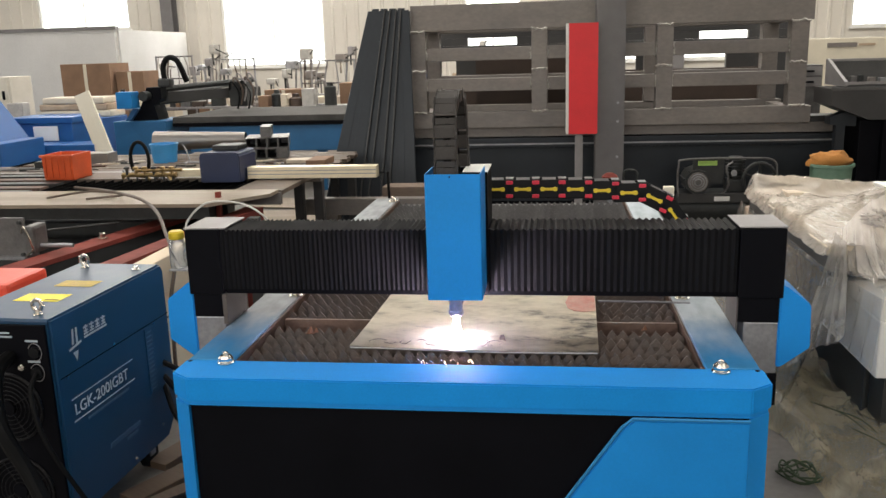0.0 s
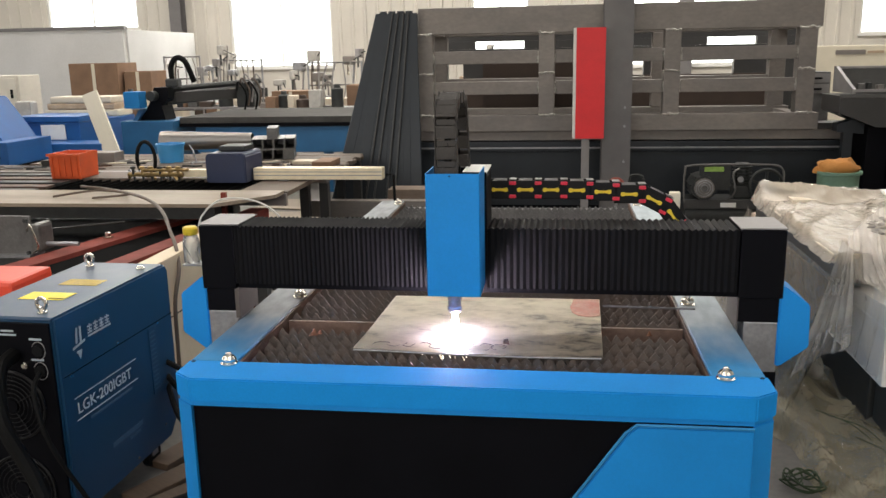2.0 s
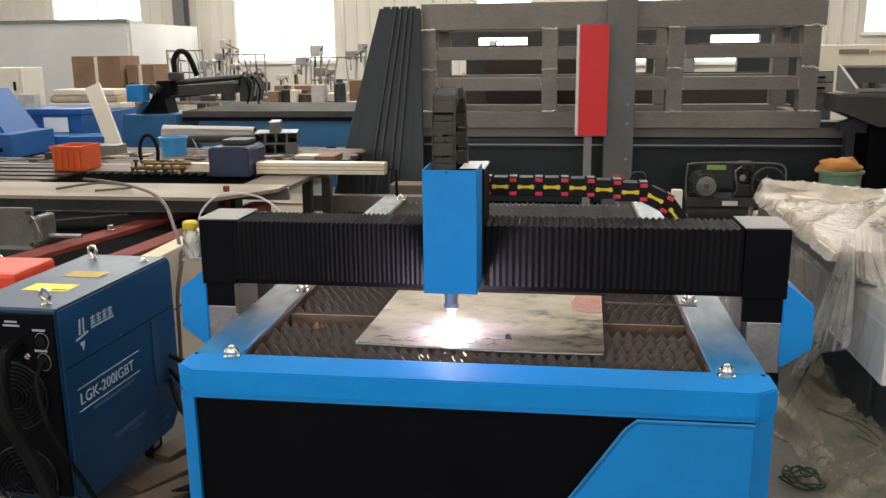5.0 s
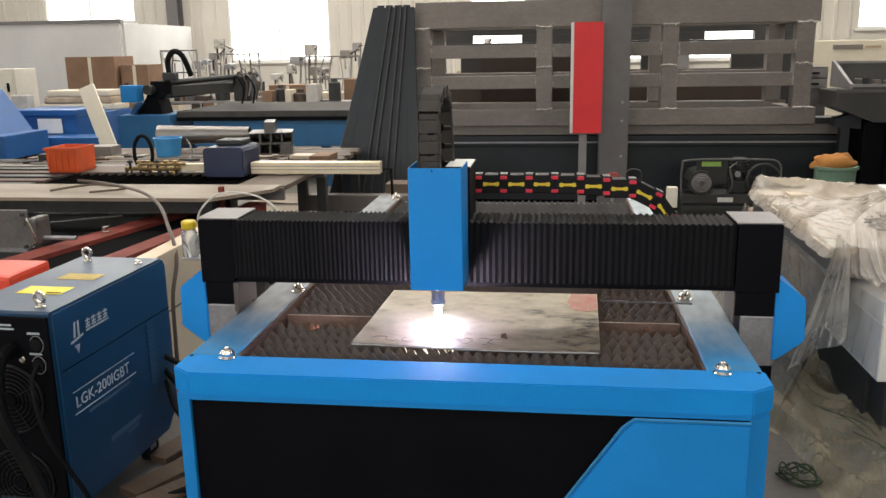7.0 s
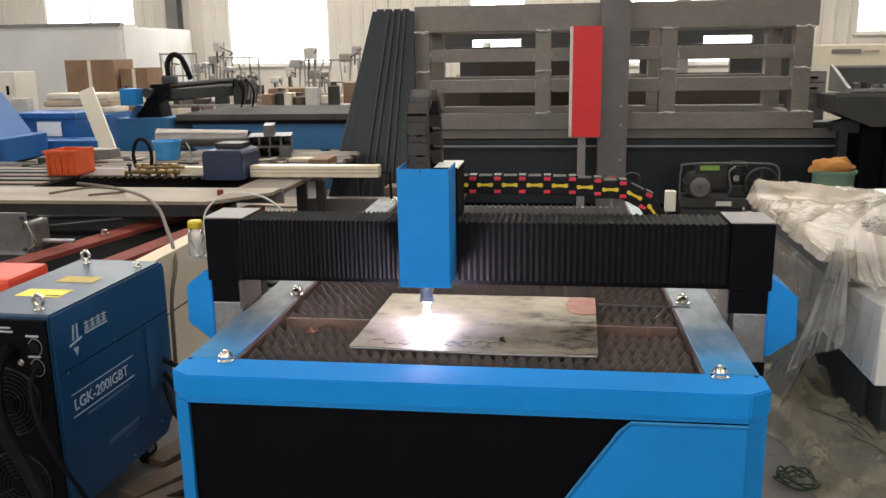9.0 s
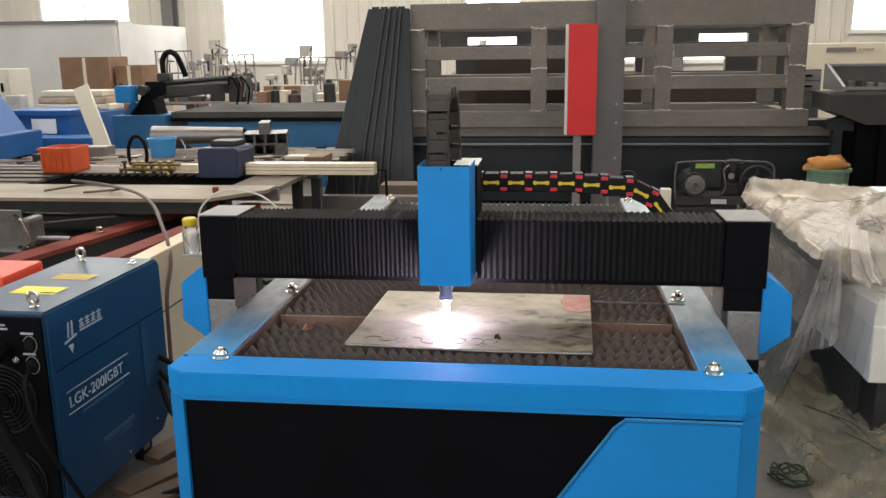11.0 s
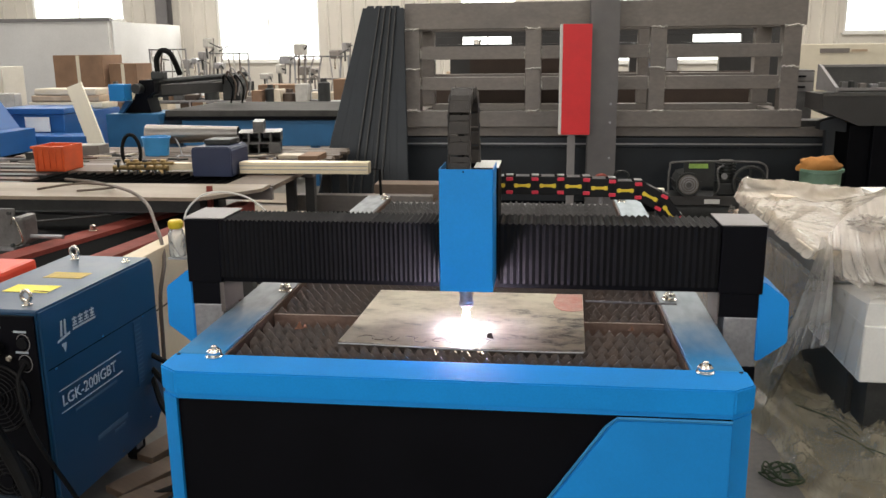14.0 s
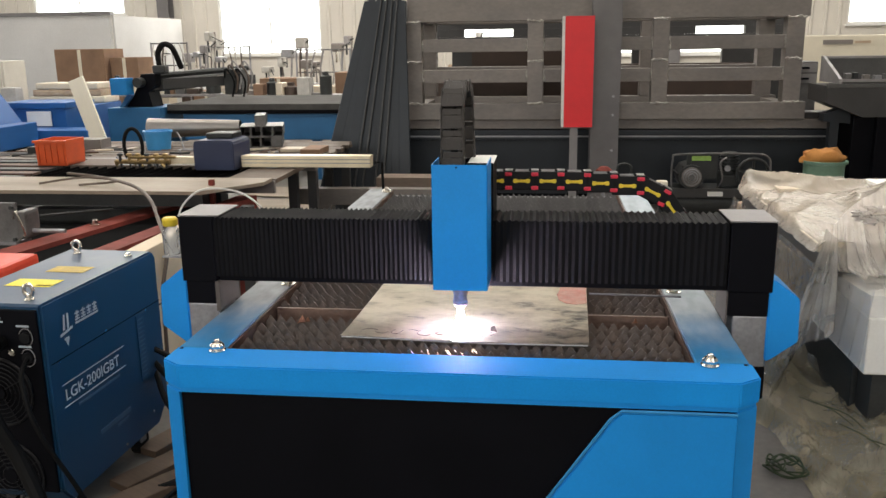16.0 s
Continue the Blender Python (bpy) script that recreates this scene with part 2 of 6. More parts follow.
BEDTOP = mat("dusty_dark_table", (0.075, 0.072, 0.068), 0.85, 0, 0.25, 4, 0.05, 70, spec=0.12)
GUARD = mat("dull_guard_wire", (0.020, 0.020, 0.021), 0.4, 0.6, 0.2, 20, 0.03)
BOTTLE = film_material("clear_bottle_plastic", 0.55, (0.75, 0.76, 0.74))
ARC = glow("plasma_arc_light", (0.95, 0.80, 1.0), 470.0)
NOZZLE = mat("heated_nozzle_steel", (0.40, 0.34, 0.36), 0.35, 0.7, 0.25, 30, 0.05, 140)
TANPLATE = mat("pale_zinc_plate", (0.15, 0.13, 0.12), 0.4, 0.5, 0.2, 8, 0.05, 110)
SPARK = glow("hot_spark", (1.0, 0.82, 0.62), 4.0)
DAYGLOW = glow("bright_overcast_sky", (1.0, 0.985, 0.95), 3.6)


def glass(name):
    m = bpy.data.materials.new(name)
    m.use_nodes = True
    b = m.node_tree.nodes["Principled BSDF"]
    b.inputs["Base Color"].default_value = (0.95, 0.97, 0.96, 1)
    b.inputs["Roughness"].default_value, b.inputs["Transmission Weight"].default_value, b.inputs["IOR"].default_value = 0.02, 1.0, 1.02
    return m


PANE = glass("window_glass")


def worn_rail(name, dull, bright):
    """Blue paint that has worn away to bare steel with the distance from the front beam."""
    m = mat(name, (0.035, 0.25, 0.53), 0.62, 0.1, 0.12, 9, 0.05, 120, spec=0.3)
    n, l = m.node_tree.nodes, m.node_tree.links
    b = n["Principled BSDF"]
    base = b.inputs["Base Color"].links[0].from_socket
    co = n.new("ShaderNodeTexCoord")
    sp = n.new("ShaderNodeSeparateXYZ")
    l.new(co.outputs["Object"], sp.inputs[0])
    no = n.new("ShaderNodeTexNoise")
    no.inputs["Scale"].default_value, no.inputs["Detail"].default_value = 20, 7
    run = n.new("ShaderNodeMapping")
    run.inputs["Scale"].default_value = (1.0, 0.35, 1.0)
    l.new(co.outputs["Object"], run.inputs["Vector"])
    l.new(run.outputs[0], no.inputs["Vector"])
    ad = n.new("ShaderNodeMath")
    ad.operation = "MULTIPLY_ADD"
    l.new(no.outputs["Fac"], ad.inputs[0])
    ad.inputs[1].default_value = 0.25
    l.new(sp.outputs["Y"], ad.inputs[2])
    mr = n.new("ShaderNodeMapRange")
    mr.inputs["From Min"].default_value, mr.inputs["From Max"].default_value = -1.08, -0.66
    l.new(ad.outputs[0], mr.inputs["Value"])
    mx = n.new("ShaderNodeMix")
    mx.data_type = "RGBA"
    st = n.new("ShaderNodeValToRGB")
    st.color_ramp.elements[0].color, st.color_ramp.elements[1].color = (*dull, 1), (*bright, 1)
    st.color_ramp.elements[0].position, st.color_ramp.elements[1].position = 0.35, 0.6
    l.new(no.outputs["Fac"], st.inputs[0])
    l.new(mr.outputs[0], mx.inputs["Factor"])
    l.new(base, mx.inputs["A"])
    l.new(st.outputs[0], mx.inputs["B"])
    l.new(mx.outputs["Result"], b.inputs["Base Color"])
    return m


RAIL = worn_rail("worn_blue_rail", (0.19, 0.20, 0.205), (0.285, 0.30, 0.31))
# same worn rail with paler steel, the arc's glare put into its colour
LIT_RAIL = worn_rail("arc_lit_blue_rail", (0.31, 0.355, 0.38), (0.42, 0.47, 0.50))


def sheet_metal():
    """Bright rolled sheet with oily clouds, smudges and a red paint mark's rough ground."""
    m = mat("bright_sheet_steel", (0.60, 0.57, 0.52), 0.3, 0.55, 0.12, 5, 0.03, 160)
    n, l = m.node_tree.nodes, m.node_tree.links
    b = n["Principled BSDF"]
    co = n.new("ShaderNodeTexCoord")
    mp = n.new("ShaderNodeMapping")
    mp.inputs["Scale"].default_value = (4.4, 7.5, 1)
    l.new(co.outputs["Object"], mp.inputs[0])
    no = n.new("ShaderNodeTexNoise")
    no.inputs["Scale"].default_value, no.inputs["Detail"].default_value, no.inputs["Distortion"].default_value = 1.6, 10, 0.25
    no.inputs["Roughness"].default_value = 0.68
    l.new(mp.outputs[0], no.inputs["Vector"])
    r = n.new("ShaderNodeValToRGB")
    r.color_ramp.elements[0].position, r.color_ramp.elements[1].position = 0.29, 0.41
    r.color_ramp.elements[0].color, r.color_ramp.elements[1].color = (0.12, 0.108, 0.092, 1), (0.64, 0.575, 0.44, 1)
    e = r.color_ramp.elements.new(0.56)
    e.color = (0.82, 0.75, 0.60, 1)
    sep = n.new("ShaderNodeSeparateXYZ")
    l.new(co.outputs["Object"], sep.inputs[0])
    worn = []
    for axis, lo, hi in (("X", 0.05, 0.30), ("Y", 0.30, -0.05)):
        k = n.new("ShaderNodeMapRange")
        k.inputs["From Min"].default_value, k.inputs["From Max"].default_value = lo, hi
        l.new(sep.outputs[axis], k.inputs["Value"])
        worn.append(k)
    both = n.new("ShaderNodeMath")
    both.operation = "MULTIPLY"
    l.new(worn[0].outputs[0], both.inputs[0])
    l.new(worn[1].outputs[0], both.inputs[1])
    oily = n.new("ShaderNodeMath")
    oily.operation = "MULTIPLY_ADD"
    oily.inputs[1].default_value = -0.13
    l.new(both.outputs[0], oily.inputs[0])
    l.new(no.outputs["Fac"], oily.inputs[2])
    l.new(oily.outputs[0], r.inputs[0])
    l.new(r.outputs[0], b.inputs["Base Color"])
    mr = n.new("ShaderNodeMapRange")
    mr.inputs["To Min"].default_value, mr.inputs["To Max"].default_value = 0.55, 0.30
    l.new(no.outputs["Fac"], mr.inputs["Value"])
    l.new(mr.outputs[0], b.inputs["Roughness"])
    return m


SHEET = sheet_metal()

# ---- building helpers ----
def smooth(a, b, v):
    t = max(0.0, min(1.0, (v - a) / (b - a)))
    return t * t * (3 - 2 * t)


ORG = {}


def thing(name, label, category, loc=(0, 0, 0), group="", kind=""):
    ob = new(name)
    ob.empty_display_size = 0.1
    ob.location = loc
    ORG[ob] = Vector(loc)
    return tagged(ob, label, category, group, kind)


def finish(bm, name, material, smooth=False):
    me = bpy.data.meshes.new(name)
    bmesh.ops.recalc_face_normals(bm, faces=bm.faces)
    if smooth:
        for f in bm.faces:
            f.smooth = True
        for e in bm.edges:
            if len(e.link_faces) == 2 and e.calc_face_angle() > 0.6:
                e.smooth = False
    bm.to_mesh(me)
    bm.free()
    for m in material if isinstance(material, (list, tuple)) else [material]:
        me.materials.append(m)
    return me


def part(name, bm, material, parent, label="", smooth=False):
    """Links a bmesh, built in the hall's own coordinates, as one mesh under a thing or a part."""
    bmesh.ops.translate(bm, verts=bm.verts, vec=-ORG[parent])
    ob = new(name, finish(bm, name, material, smooth))
    ob.parent = parent
    ORG[ob] = ORG[parent]
    return tagged(ob, label)


def solo(name, bm, material, label, category, loc, group="", kind="", smooth=False):
    """A thing of one mesh, with its origin at loc."""
    bmesh.ops.translate(bm, verts=bm.verts, vec=-Vector(loc))
    ob = new(name, finish(bm, name, material, smooth))
    ob.location = loc
    ORG[ob] = Vector(loc)
    return tagged(ob, label, category, group, kind)


def same_part(name, mesh, parent, m):
    ob = new(name, mesh)
    ob.parent = parent
    ob.matrix_basis = m
    return ob


def box(bm, x0, x1, y0, y1, z0, z1, bev=0.0, m=None):
    v = [bm.verts.new((x, y, z)) for z in (z0, z1) for y in (y0, y1) for x in (x0, x1)]
    fs = [bm.faces.new([v[i] for i in q]) for q in ((0, 2, 3, 1), (4, 5, 7, 6), (0, 1, 5, 4), (2, 6, 7, 3), (0, 4, 6, 2), (1, 3, 7, 5))]
    if bev:
        es = list({e for f in fs for e in f.edges})
        r = bmesh.ops.bevel(bm, geom=es, offset=bev, segments=2, affect="EDGES", profile=0.6)
        v = list({w for f in r["faces"] for w in f.verts} | {w for w in v if w.is_valid})
    if m is not None:
        bmesh.ops.transform(bm, matrix=m, verts=v)
    return bm


def Bx(*a, **k):
    return box(bmesh.new(), *a, **k)


def prism(bm, poly, axis, a, b):
    """Extrudes a polygon along x, y or z from a to b; its points are the other two coordinates in order."""
    def at(p, s):
        return {"x": (s, p[0], p[1]), "y": (p[0], s, p[1]), "z": (p[0], p[1], s)}[axis]
    lo, hi = [bm.verts.new(at(p, a)) for p in poly], [bm.verts.new(at(p, b)) for p in poly]
    bm.faces.new(lo), bm.faces.new(hi)
    for i in range(len(poly)):
        j = (i + 1) % len(poly)
        bm.faces.new((lo[i], lo[j], hi[j], hi[i]))
    return bm


def tube(bm, pts, r, seg=8, r_end=None, close=True):
    """A round bar along points."""
    pts = [Vector(p) for p in pts]
    rings, up = [], Vector((0.123, 0.217, 0.968)).normalized()
    for i, p in enumerate(pts):
        d = (pts[min(i + 1, len(pts) - 1)] - pts[max(i - 1, 0)]).normalized()
        s = d.cross(up)
        if s.length < 0.05:
            s = d.cross(Vector((1, 0.1, 0)))
        s.normalize()
        u = s.cross(d).normalized()
        k = r if r_end is None else r + (r_end - r) * i / (len(pts) - 1)
        rings.append([bm.verts.new(p + k * (math.cos(a) * s + math.sin(a) * u)) for a in (2 * math.pi * j / seg for j in range(seg))])
    for a, b in zip(rings, rings[1:]):
        for j in range(seg):
            bm.faces.new((a[j], a[(j + 1) % seg], b[(j + 1) % seg], b[j]))
    if close:
        bm.faces.new(rings[0]), bm.faces.new(rings[-1])
    return bm


def curve_pts(pts, n=8):
    """A smooth line through points."""
    pts = [Vector(p) for p in pts]
    out = []
    for i in range(len(pts) - 1):
        p0, p1, p2, p3 = pts[max(i - 1, 0)], pts[i], pts[i + 1], pts[min(i + 2, len(pts) - 1)]
        for k in range(n):
            t = k / n
            out.append(0.5 * (2 * p1 + (p2 - p0) * t + (2 * p0 - 5 * p1 + 4 * p2 - p3) * t * t + (3 * p1 - p0 - 3 * p2 + p3) * t ** 3))
    return out + [pts[-1]]


def lathe(bm, prof, c, seg=20):
    """Turns a profile of (radius, height) about the upright axis through c."""
    rings = [[bm.verts.new((c[0] + r * math.cos(2 * math.pi * j / seg), c[1] + r * math.sin(2 * math.pi * j / seg), c[2] + z)) for j in range(seg)] for r, z in prof]
    for a, b in zip(rings, rings[1:]):
        for j in range(seg):
            bm.faces.new((a[j], a[(j + 1) % seg], b[(j + 1) % seg], b[j]))
    bm.faces.new(rings[0]), bm.faces.new(rings[-1])
    return bm


def frame_grid(bm, x0, x1, y0, y1, z0, z1, holes):
    """An upright slab along x with rectangular openings (x0, x1, z0, z1), cut in columns."""
    xs = sorted({x0, x1, *(h[0] for h in holes), *(h[1] for h in holes)})
    for a, b in zip(xs, xs[1:]):
        cut = sorted((h[2], h[3]) for h in holes if h[0] <= a and b <= h[1])
        z = z0
        for lo, hi in cut:
            if lo > z:
                box(bm, a, b, y0, y1, z, lo)
            z = hi
        if z < z1:
            box(bm, a, b, y0, y1, z, z1)
    return bm


def text_mesh(words, size, material, name, parent, m, squeeze=1.0, label=""):
    """Raised lettering in the built-in font, as a mesh part."""
    cu = bpy.data.curves.new(name, "FONT")
    cu.body, cu.size, cu.extrude, cu.resolution_u, cu.offset = words, size, 0.0008, 3, 0.0002
    tmp = bpy.data.objects.new(name, cu)
    scene.collection.objects.link(tmp)
    bpy.context.view_layer.update()
    me = bpy.data.meshes.new_from_object(tmp.evaluated_get(bpy.context.evaluated_depsgraph_get()))
    bpy.data.objects.remove(tmp)
    me.materials.clear()
    me.materials.append(material)
    me.transform(Matrix.Diagonal((squeeze, 1, 1, 1)))
    ob = new(name, me)
    ob.parent = parent
    ob.matrix_basis = m
    return tagged(ob, label)

# ---- hall ----
X0, X1, Y0, Y1, ZR = -17.0, 13.0, -7.0, 18.0, 7.0
tagged(solo("floor", Bx(X0 - 0.3, X1 + 0.3, Y0 - 0.3, Y1 + 0.3, -0.2, 0.0), FLOOR, "worn grey concrete workshop floor", "floor", (0, 0, 0)), kind="structure")
tagged(solo("ground", Bx(-400, 400, -400, 400, -0.4, -0.22), FLOOR, "pale bare ground outside the workshop", "ground", (0, 0, -0.3)), kind="structure")


def hall():
    north = thing("wall_north", "cream profiled sheet wall with large bright windows", "wall", (0, Y1, 0), kind="structure")
    holes = [(-12.2, -9.85, 2.38, 4.6), (-7.55, -5.05, 1.40, 4.6), (-1.75, -0.45, 1.2, 4.6), (1.3, 4.6, 1.3, 4.6), (6.7, 9.2, 1.9, 4.6)]
    part("wall_panel", frame_grid(bmesh.new(), X0, X1, Y1, Y1 + 0.2, 0, ZR, holes), WALLM, north)
    ribs = bmesh.new()
    x = X0 + 0.1
    while x < X1:
        if not any(h[0] - 0.12 < x < h[1] + 0.1 for h in holes):
            prism(ribs, [(x, Y1), (x + 0.02, Y1 - 0.03), (x + 0.07, Y1 - 0.03), (x + 0.09, Y1)], "z", 0.02, ZR - 0.1)
        x += 0.3
    tagged(part("wall_ribs", ribs, WALLM, north), kind="stuff")
    for i, h in enumerate(holes):
        w = thing("window_%d" % (i + 1), "tall white-framed window against bright overcast sky", "window", ((h[0] + h[1]) / 2, Y1, h[2]), kind="structure")
        fr = bmesh.new()
        box(fr, h[0], h[0] + 0.05, Y1 + 0.03, Y1 + 0.11, h[2], h[3])
        box(fr, h[1] - 0.05, h[1], Y1 + 0.03, Y1 + 0.11, h[2], h[3])
        box(fr, h[0] + 0.05, h[1] - 0.05, Y1 + 0.03, Y1 + 0.11, h[2], h[2] + 0.05)
        box(fr, h[0] + 0.05, h[1] - 0.05, Y1 + 0.03, Y1 + 0.11, h[3] - 0.05, h[3])
        xm = (h[0] + h[1]) / 2
        box(fr, xm - 0.012, xm + 0.012, Y1 + 0.04, Y1 + 0.1, h[2] + 0.05, h[3] - 0.05)
        wf = part("window_frame", fr, WHITE, w)
        for q in ((h[0] + 0.05, xm - 0.02), (xm + 0.02, h[1] - 0.05)):
            pane = part("pane", Bx(*q, Y1 + 0.066, Y1 + 0.07, h[2] + 0.05, h[3] - 0.05), PANE, wf)
            pane.visible_shadow = False
        part("window_sill", Bx(h[0] - 0.04, h[1] + 0.04, Y1 - 0.06, Y1 - 0.002, h[2] - 0.04, h[2]), WHITE, w)
    solo("wall_west", frame_grid(bmesh.new(), Y0, Y1, -0.2, 0, 0, ZR, [(-2, 14, 2.1, 4.3)]), WALLM, "cream profiled sheet wall with a window band", "wall", (0, 0, 0), kind="structure").matrix_basis = Matrix.Translation((X0, 0, 0)) @ pose(0, 0, 0, 0, 0, 90)
    solo("wall_east", Bx(X1, X1 + 0.2, Y0, Y1, 0, ZR), WALLM, "cream profiled sheet wall", "wall", (X1, 0, 0), kind="structure")
    solo("wall_south", frame_grid(bmesh.new(), X0, X1, Y0 - 0.2, Y0, 0, ZR, [(-8, 4, 2.0, 4.4)]), WALLM, "cream profiled sheet wall with a window band", "wall", (0, Y0, 0), kind="structure")
    roof = bmesh.new()
    ys = [Y0 - 0.2, -2.8, -1.2, 5.2, 6.8, 12.2, 13.8, Y1 + 0.2]
    for a, b in zip(ys[::2], ys[1::2]):
        box(roof, X0, X1, a, b, ZR, ZR + 0.15)
    solo("ceiling", roof, ROOFM, "grey sheet roof with long skylight strips", "ceiling", (0, 0, ZR), kind="structure")
    solo("backdrop", Bx(-60, 60, Y1 + 6, Y1 + 6.1, -1, 22), DAYGLOW, "bright white overcast sky beyond the windows", "sky", (0, Y1 + 6, 0), kind="structure")
    for x in (-8.75, 3.0, -15.2):
        c = bmesh.new()
        box(c, x - 0.14, x + 0.14, Y1 - 0.36, Y1 - 0.345, 0, ZR)
        box(c, x - 0.14, x + 0.14, Y1 - 0.075, Y1 - 0.06, 0, ZR)
        box(c, x - 0.006, x + 0.006, Y1 - 0.345, Y1 - 0.075, 0, ZR)
        tagged(solo("steel_column", c, COLUMN, "dark grey steel column against the far wall", "column", (x, Y1 - 0.2, 0), "wall columns"), kind="structure")
    c = bmesh.new()
    box(c, 0.65, 0.91, 6.0, 6.014, 0, ZR)
    box(c, 0.65, 0.91, 6.30, 6.314, 0, ZR)
    box(c, 0.775, 0.787, 6.014, 6.30, 0, ZR)
    col = thing("hall_column", "dark grey painted steel column with small bolt holes", "column", (0.78, 6.15, 0), kind="structure")
    part("shaft", c, COLUMN, col)
    for z in (0.62, 0.95, 1.12):
        part("stud", tube(bmesh.new(), [(0.85, 5.985, z), (0.85, 6.0, z)], 0.012, 8), STEEL, col)


hall()


# ---- cutting table ----
T = 0.78


def cutting_table():
    t = thing("cutting_table", "bright blue steel plasma cutting table with saw-toothed slats", "cutting table", (0, 1.4, 0))
    bm = prism(bmesh.new(), [(-0.742, 0), (0.745, 0), (0.802, 0.042), (0.802, 0.14), (-0.80, 0.14), (-0.80, 0.042)], "z", 0.712, T)
    bmesh.ops.bevel(bm, geom=[e for e in bm.edges], offset=0.004, segments=2, affect="EDGES")
    part("front_beam", bm, BEAMBLUE, t)
    part("beam_lip", prism(bmesh.new(), [(-0.738, 0.004), (0.741, 0.004), (0.795, 0.045), (0.795, 0.13), (-0.793, 0.13), (-0.793, 0.045)], "z", 0.700, 0.712), BLUE, t)
    for s in (-1, 1):
        inner = -0.742 if s < 0 else 0.742
        bm = prism(bmesh.new(), [(inner, 0.001), (s * 0.797, 0.043), (s * 0.797, 0.14), (inner, 0.14)], "z", 0.0, 0.70)
        part("front_post", bm, BLUE, t)
        a, b = (-0.795, -0.66) if s < 0 else (0.655, 0.795)
        # the right rail's paler tone imitates arc light; the wear is on both
        part("side_rail", Bx(a, b, 0.141, 2.86, 0.70, T, bev=0.004), RAIL if s < 0 else LIT_RAIL, t, "worn blue side rail, bare grey steel further back")
        xo = s * 0.79
        part("side_panel", Bx(min(xo, xo - s * 0.02), max(xo, xo - s * 0.02), 0.142, 2.86, 0.08, 0.699), BLUE, t)
        part("rear_post", Bx(min(s * 0.70, s * 0.79), max(s * 0.70, s * 0.79), 2.862, 2.95, 0, 0.70), BLUE, t)
        for y, z in ((0.105, 0.012), (0.80, 0.0), (1.75, 0.0), (2.74, 0.0)):
            x = (-0.672 if s < 0 else 0.688)
            b = part("clamp_bolt", lathe(bmesh.new(), [(0.025, 0), (0.025, 0.004), (0.022, 0.006), (0.018, 0.007), (0.021, 0.010), (0.021, 0.017), (0.015, 0.024), (0.009, 0.025), (0.008, 0.032), (0.004, 0.034)], (x, y if y > 0.2 else 0.118, T + 0.0), 14), CHROME, t, "bright zinc-plated bolt", smooth=True)
        part("screw_hole", lathe(bmesh.new(), [(0.006, 0), (0.006, 0.0012)], (s * 0.783, 0.128, T + 0.0003), 10), BLACK, t)
    part("rear_beam", Bx(-0.655, 0.65, 2.84, 2.90, 0.66, 0.735, bev=0.004), DGREY, t)
    # front skin: black sheet with a blue skirt cut off at a slant
    part("front_panel", Bx(-0.741, 0.741, 0.014, 0.03, 0.06, 0.70), BLACK, t, "matt black front sheet")
    sk = prism(bmesh.new(), [(0.455, 0.690), (0.741, 0.690), (0.741, 0.06), (0.02, 0.06), (0.43, 0.668)], "y", -0.004, 0.012)
    bmesh.ops.bevel(sk, geom=list(sk.edges), offset=0.003, segments=2, affect="EDGES")
    skirt = part("front_skirt", sk, BLUE, t)
    rim = [(0.741, -0.002, 0.694), (0.452, -0.002, 0.694), (0.424, -0.002, 0.670), (0.012, -0.002, 0.06)]
    part("skirt_edge", tube(bmesh.new(), rim, 0.0045, 6), RAIL, skirt, "pale worn edge of the skirt")
    part("water_tray", Bx(-0.655, 0.65, 0.15, 2.84, 0.40, 0.42), RUST, t, "rusty tray under the slats")
    for a, b in ((-0.659, -0.652), (0.647, 0.654)):
        part("tray_side", Bx(a, b, 0.15, 2.84, 0.42, 0.7725), RUST, t)
    # the bar's brown carries the look of arc light on slat faces
    part("cross_bar", Bx(-0.65, 0.645, 0.592, 0.603, 0.64, 0.757), BAND, t, "brown cross bar, toned like arc-lit slat faces")
    # slats
    pitch = 0.0330
    rng = random.Random(4)
    variants = []
    for k in range(6):
        bm = bmesh.new()
        x, poly = -0.645, []
        while x < 0.64:
            h = -rng.random() * 0.006
            poly += [(x, -0.0245 + rng.random() * 0.003), (x + pitch * (0.44 + 0.04 * rng.random()), h), (x + pitch * 0.54, h - rng.random() * 0.002)]
            x += pitch
        poly += [(0.645, -0.025), (0.645, -0.11), (-0.645, -0.11)]
        prism(bm, poly, "y", -0.0015, 0.0015)
        variants.append(finish(bm, "slat", SLAT if k < 4 else DULLST))
    ys = [0.19 + 0.068 * i for i in range(5)] + [0.63 + 0.066 * i for i in range(33)]
    for i, y in enumerate(ys):
        same_part("slat", variants[i % 4 if y < 1.25 else 4 + i % 2], t, pose((0.0 if i % 2 else 0.007) + rng.uniform(-0.003, 0.003) - 0.0035, y - 1.4, 0.776, rng.uniform(-2, 2), 0, rng.uniform(-0.25, 0.25)))
    return t


table = cutting_table()


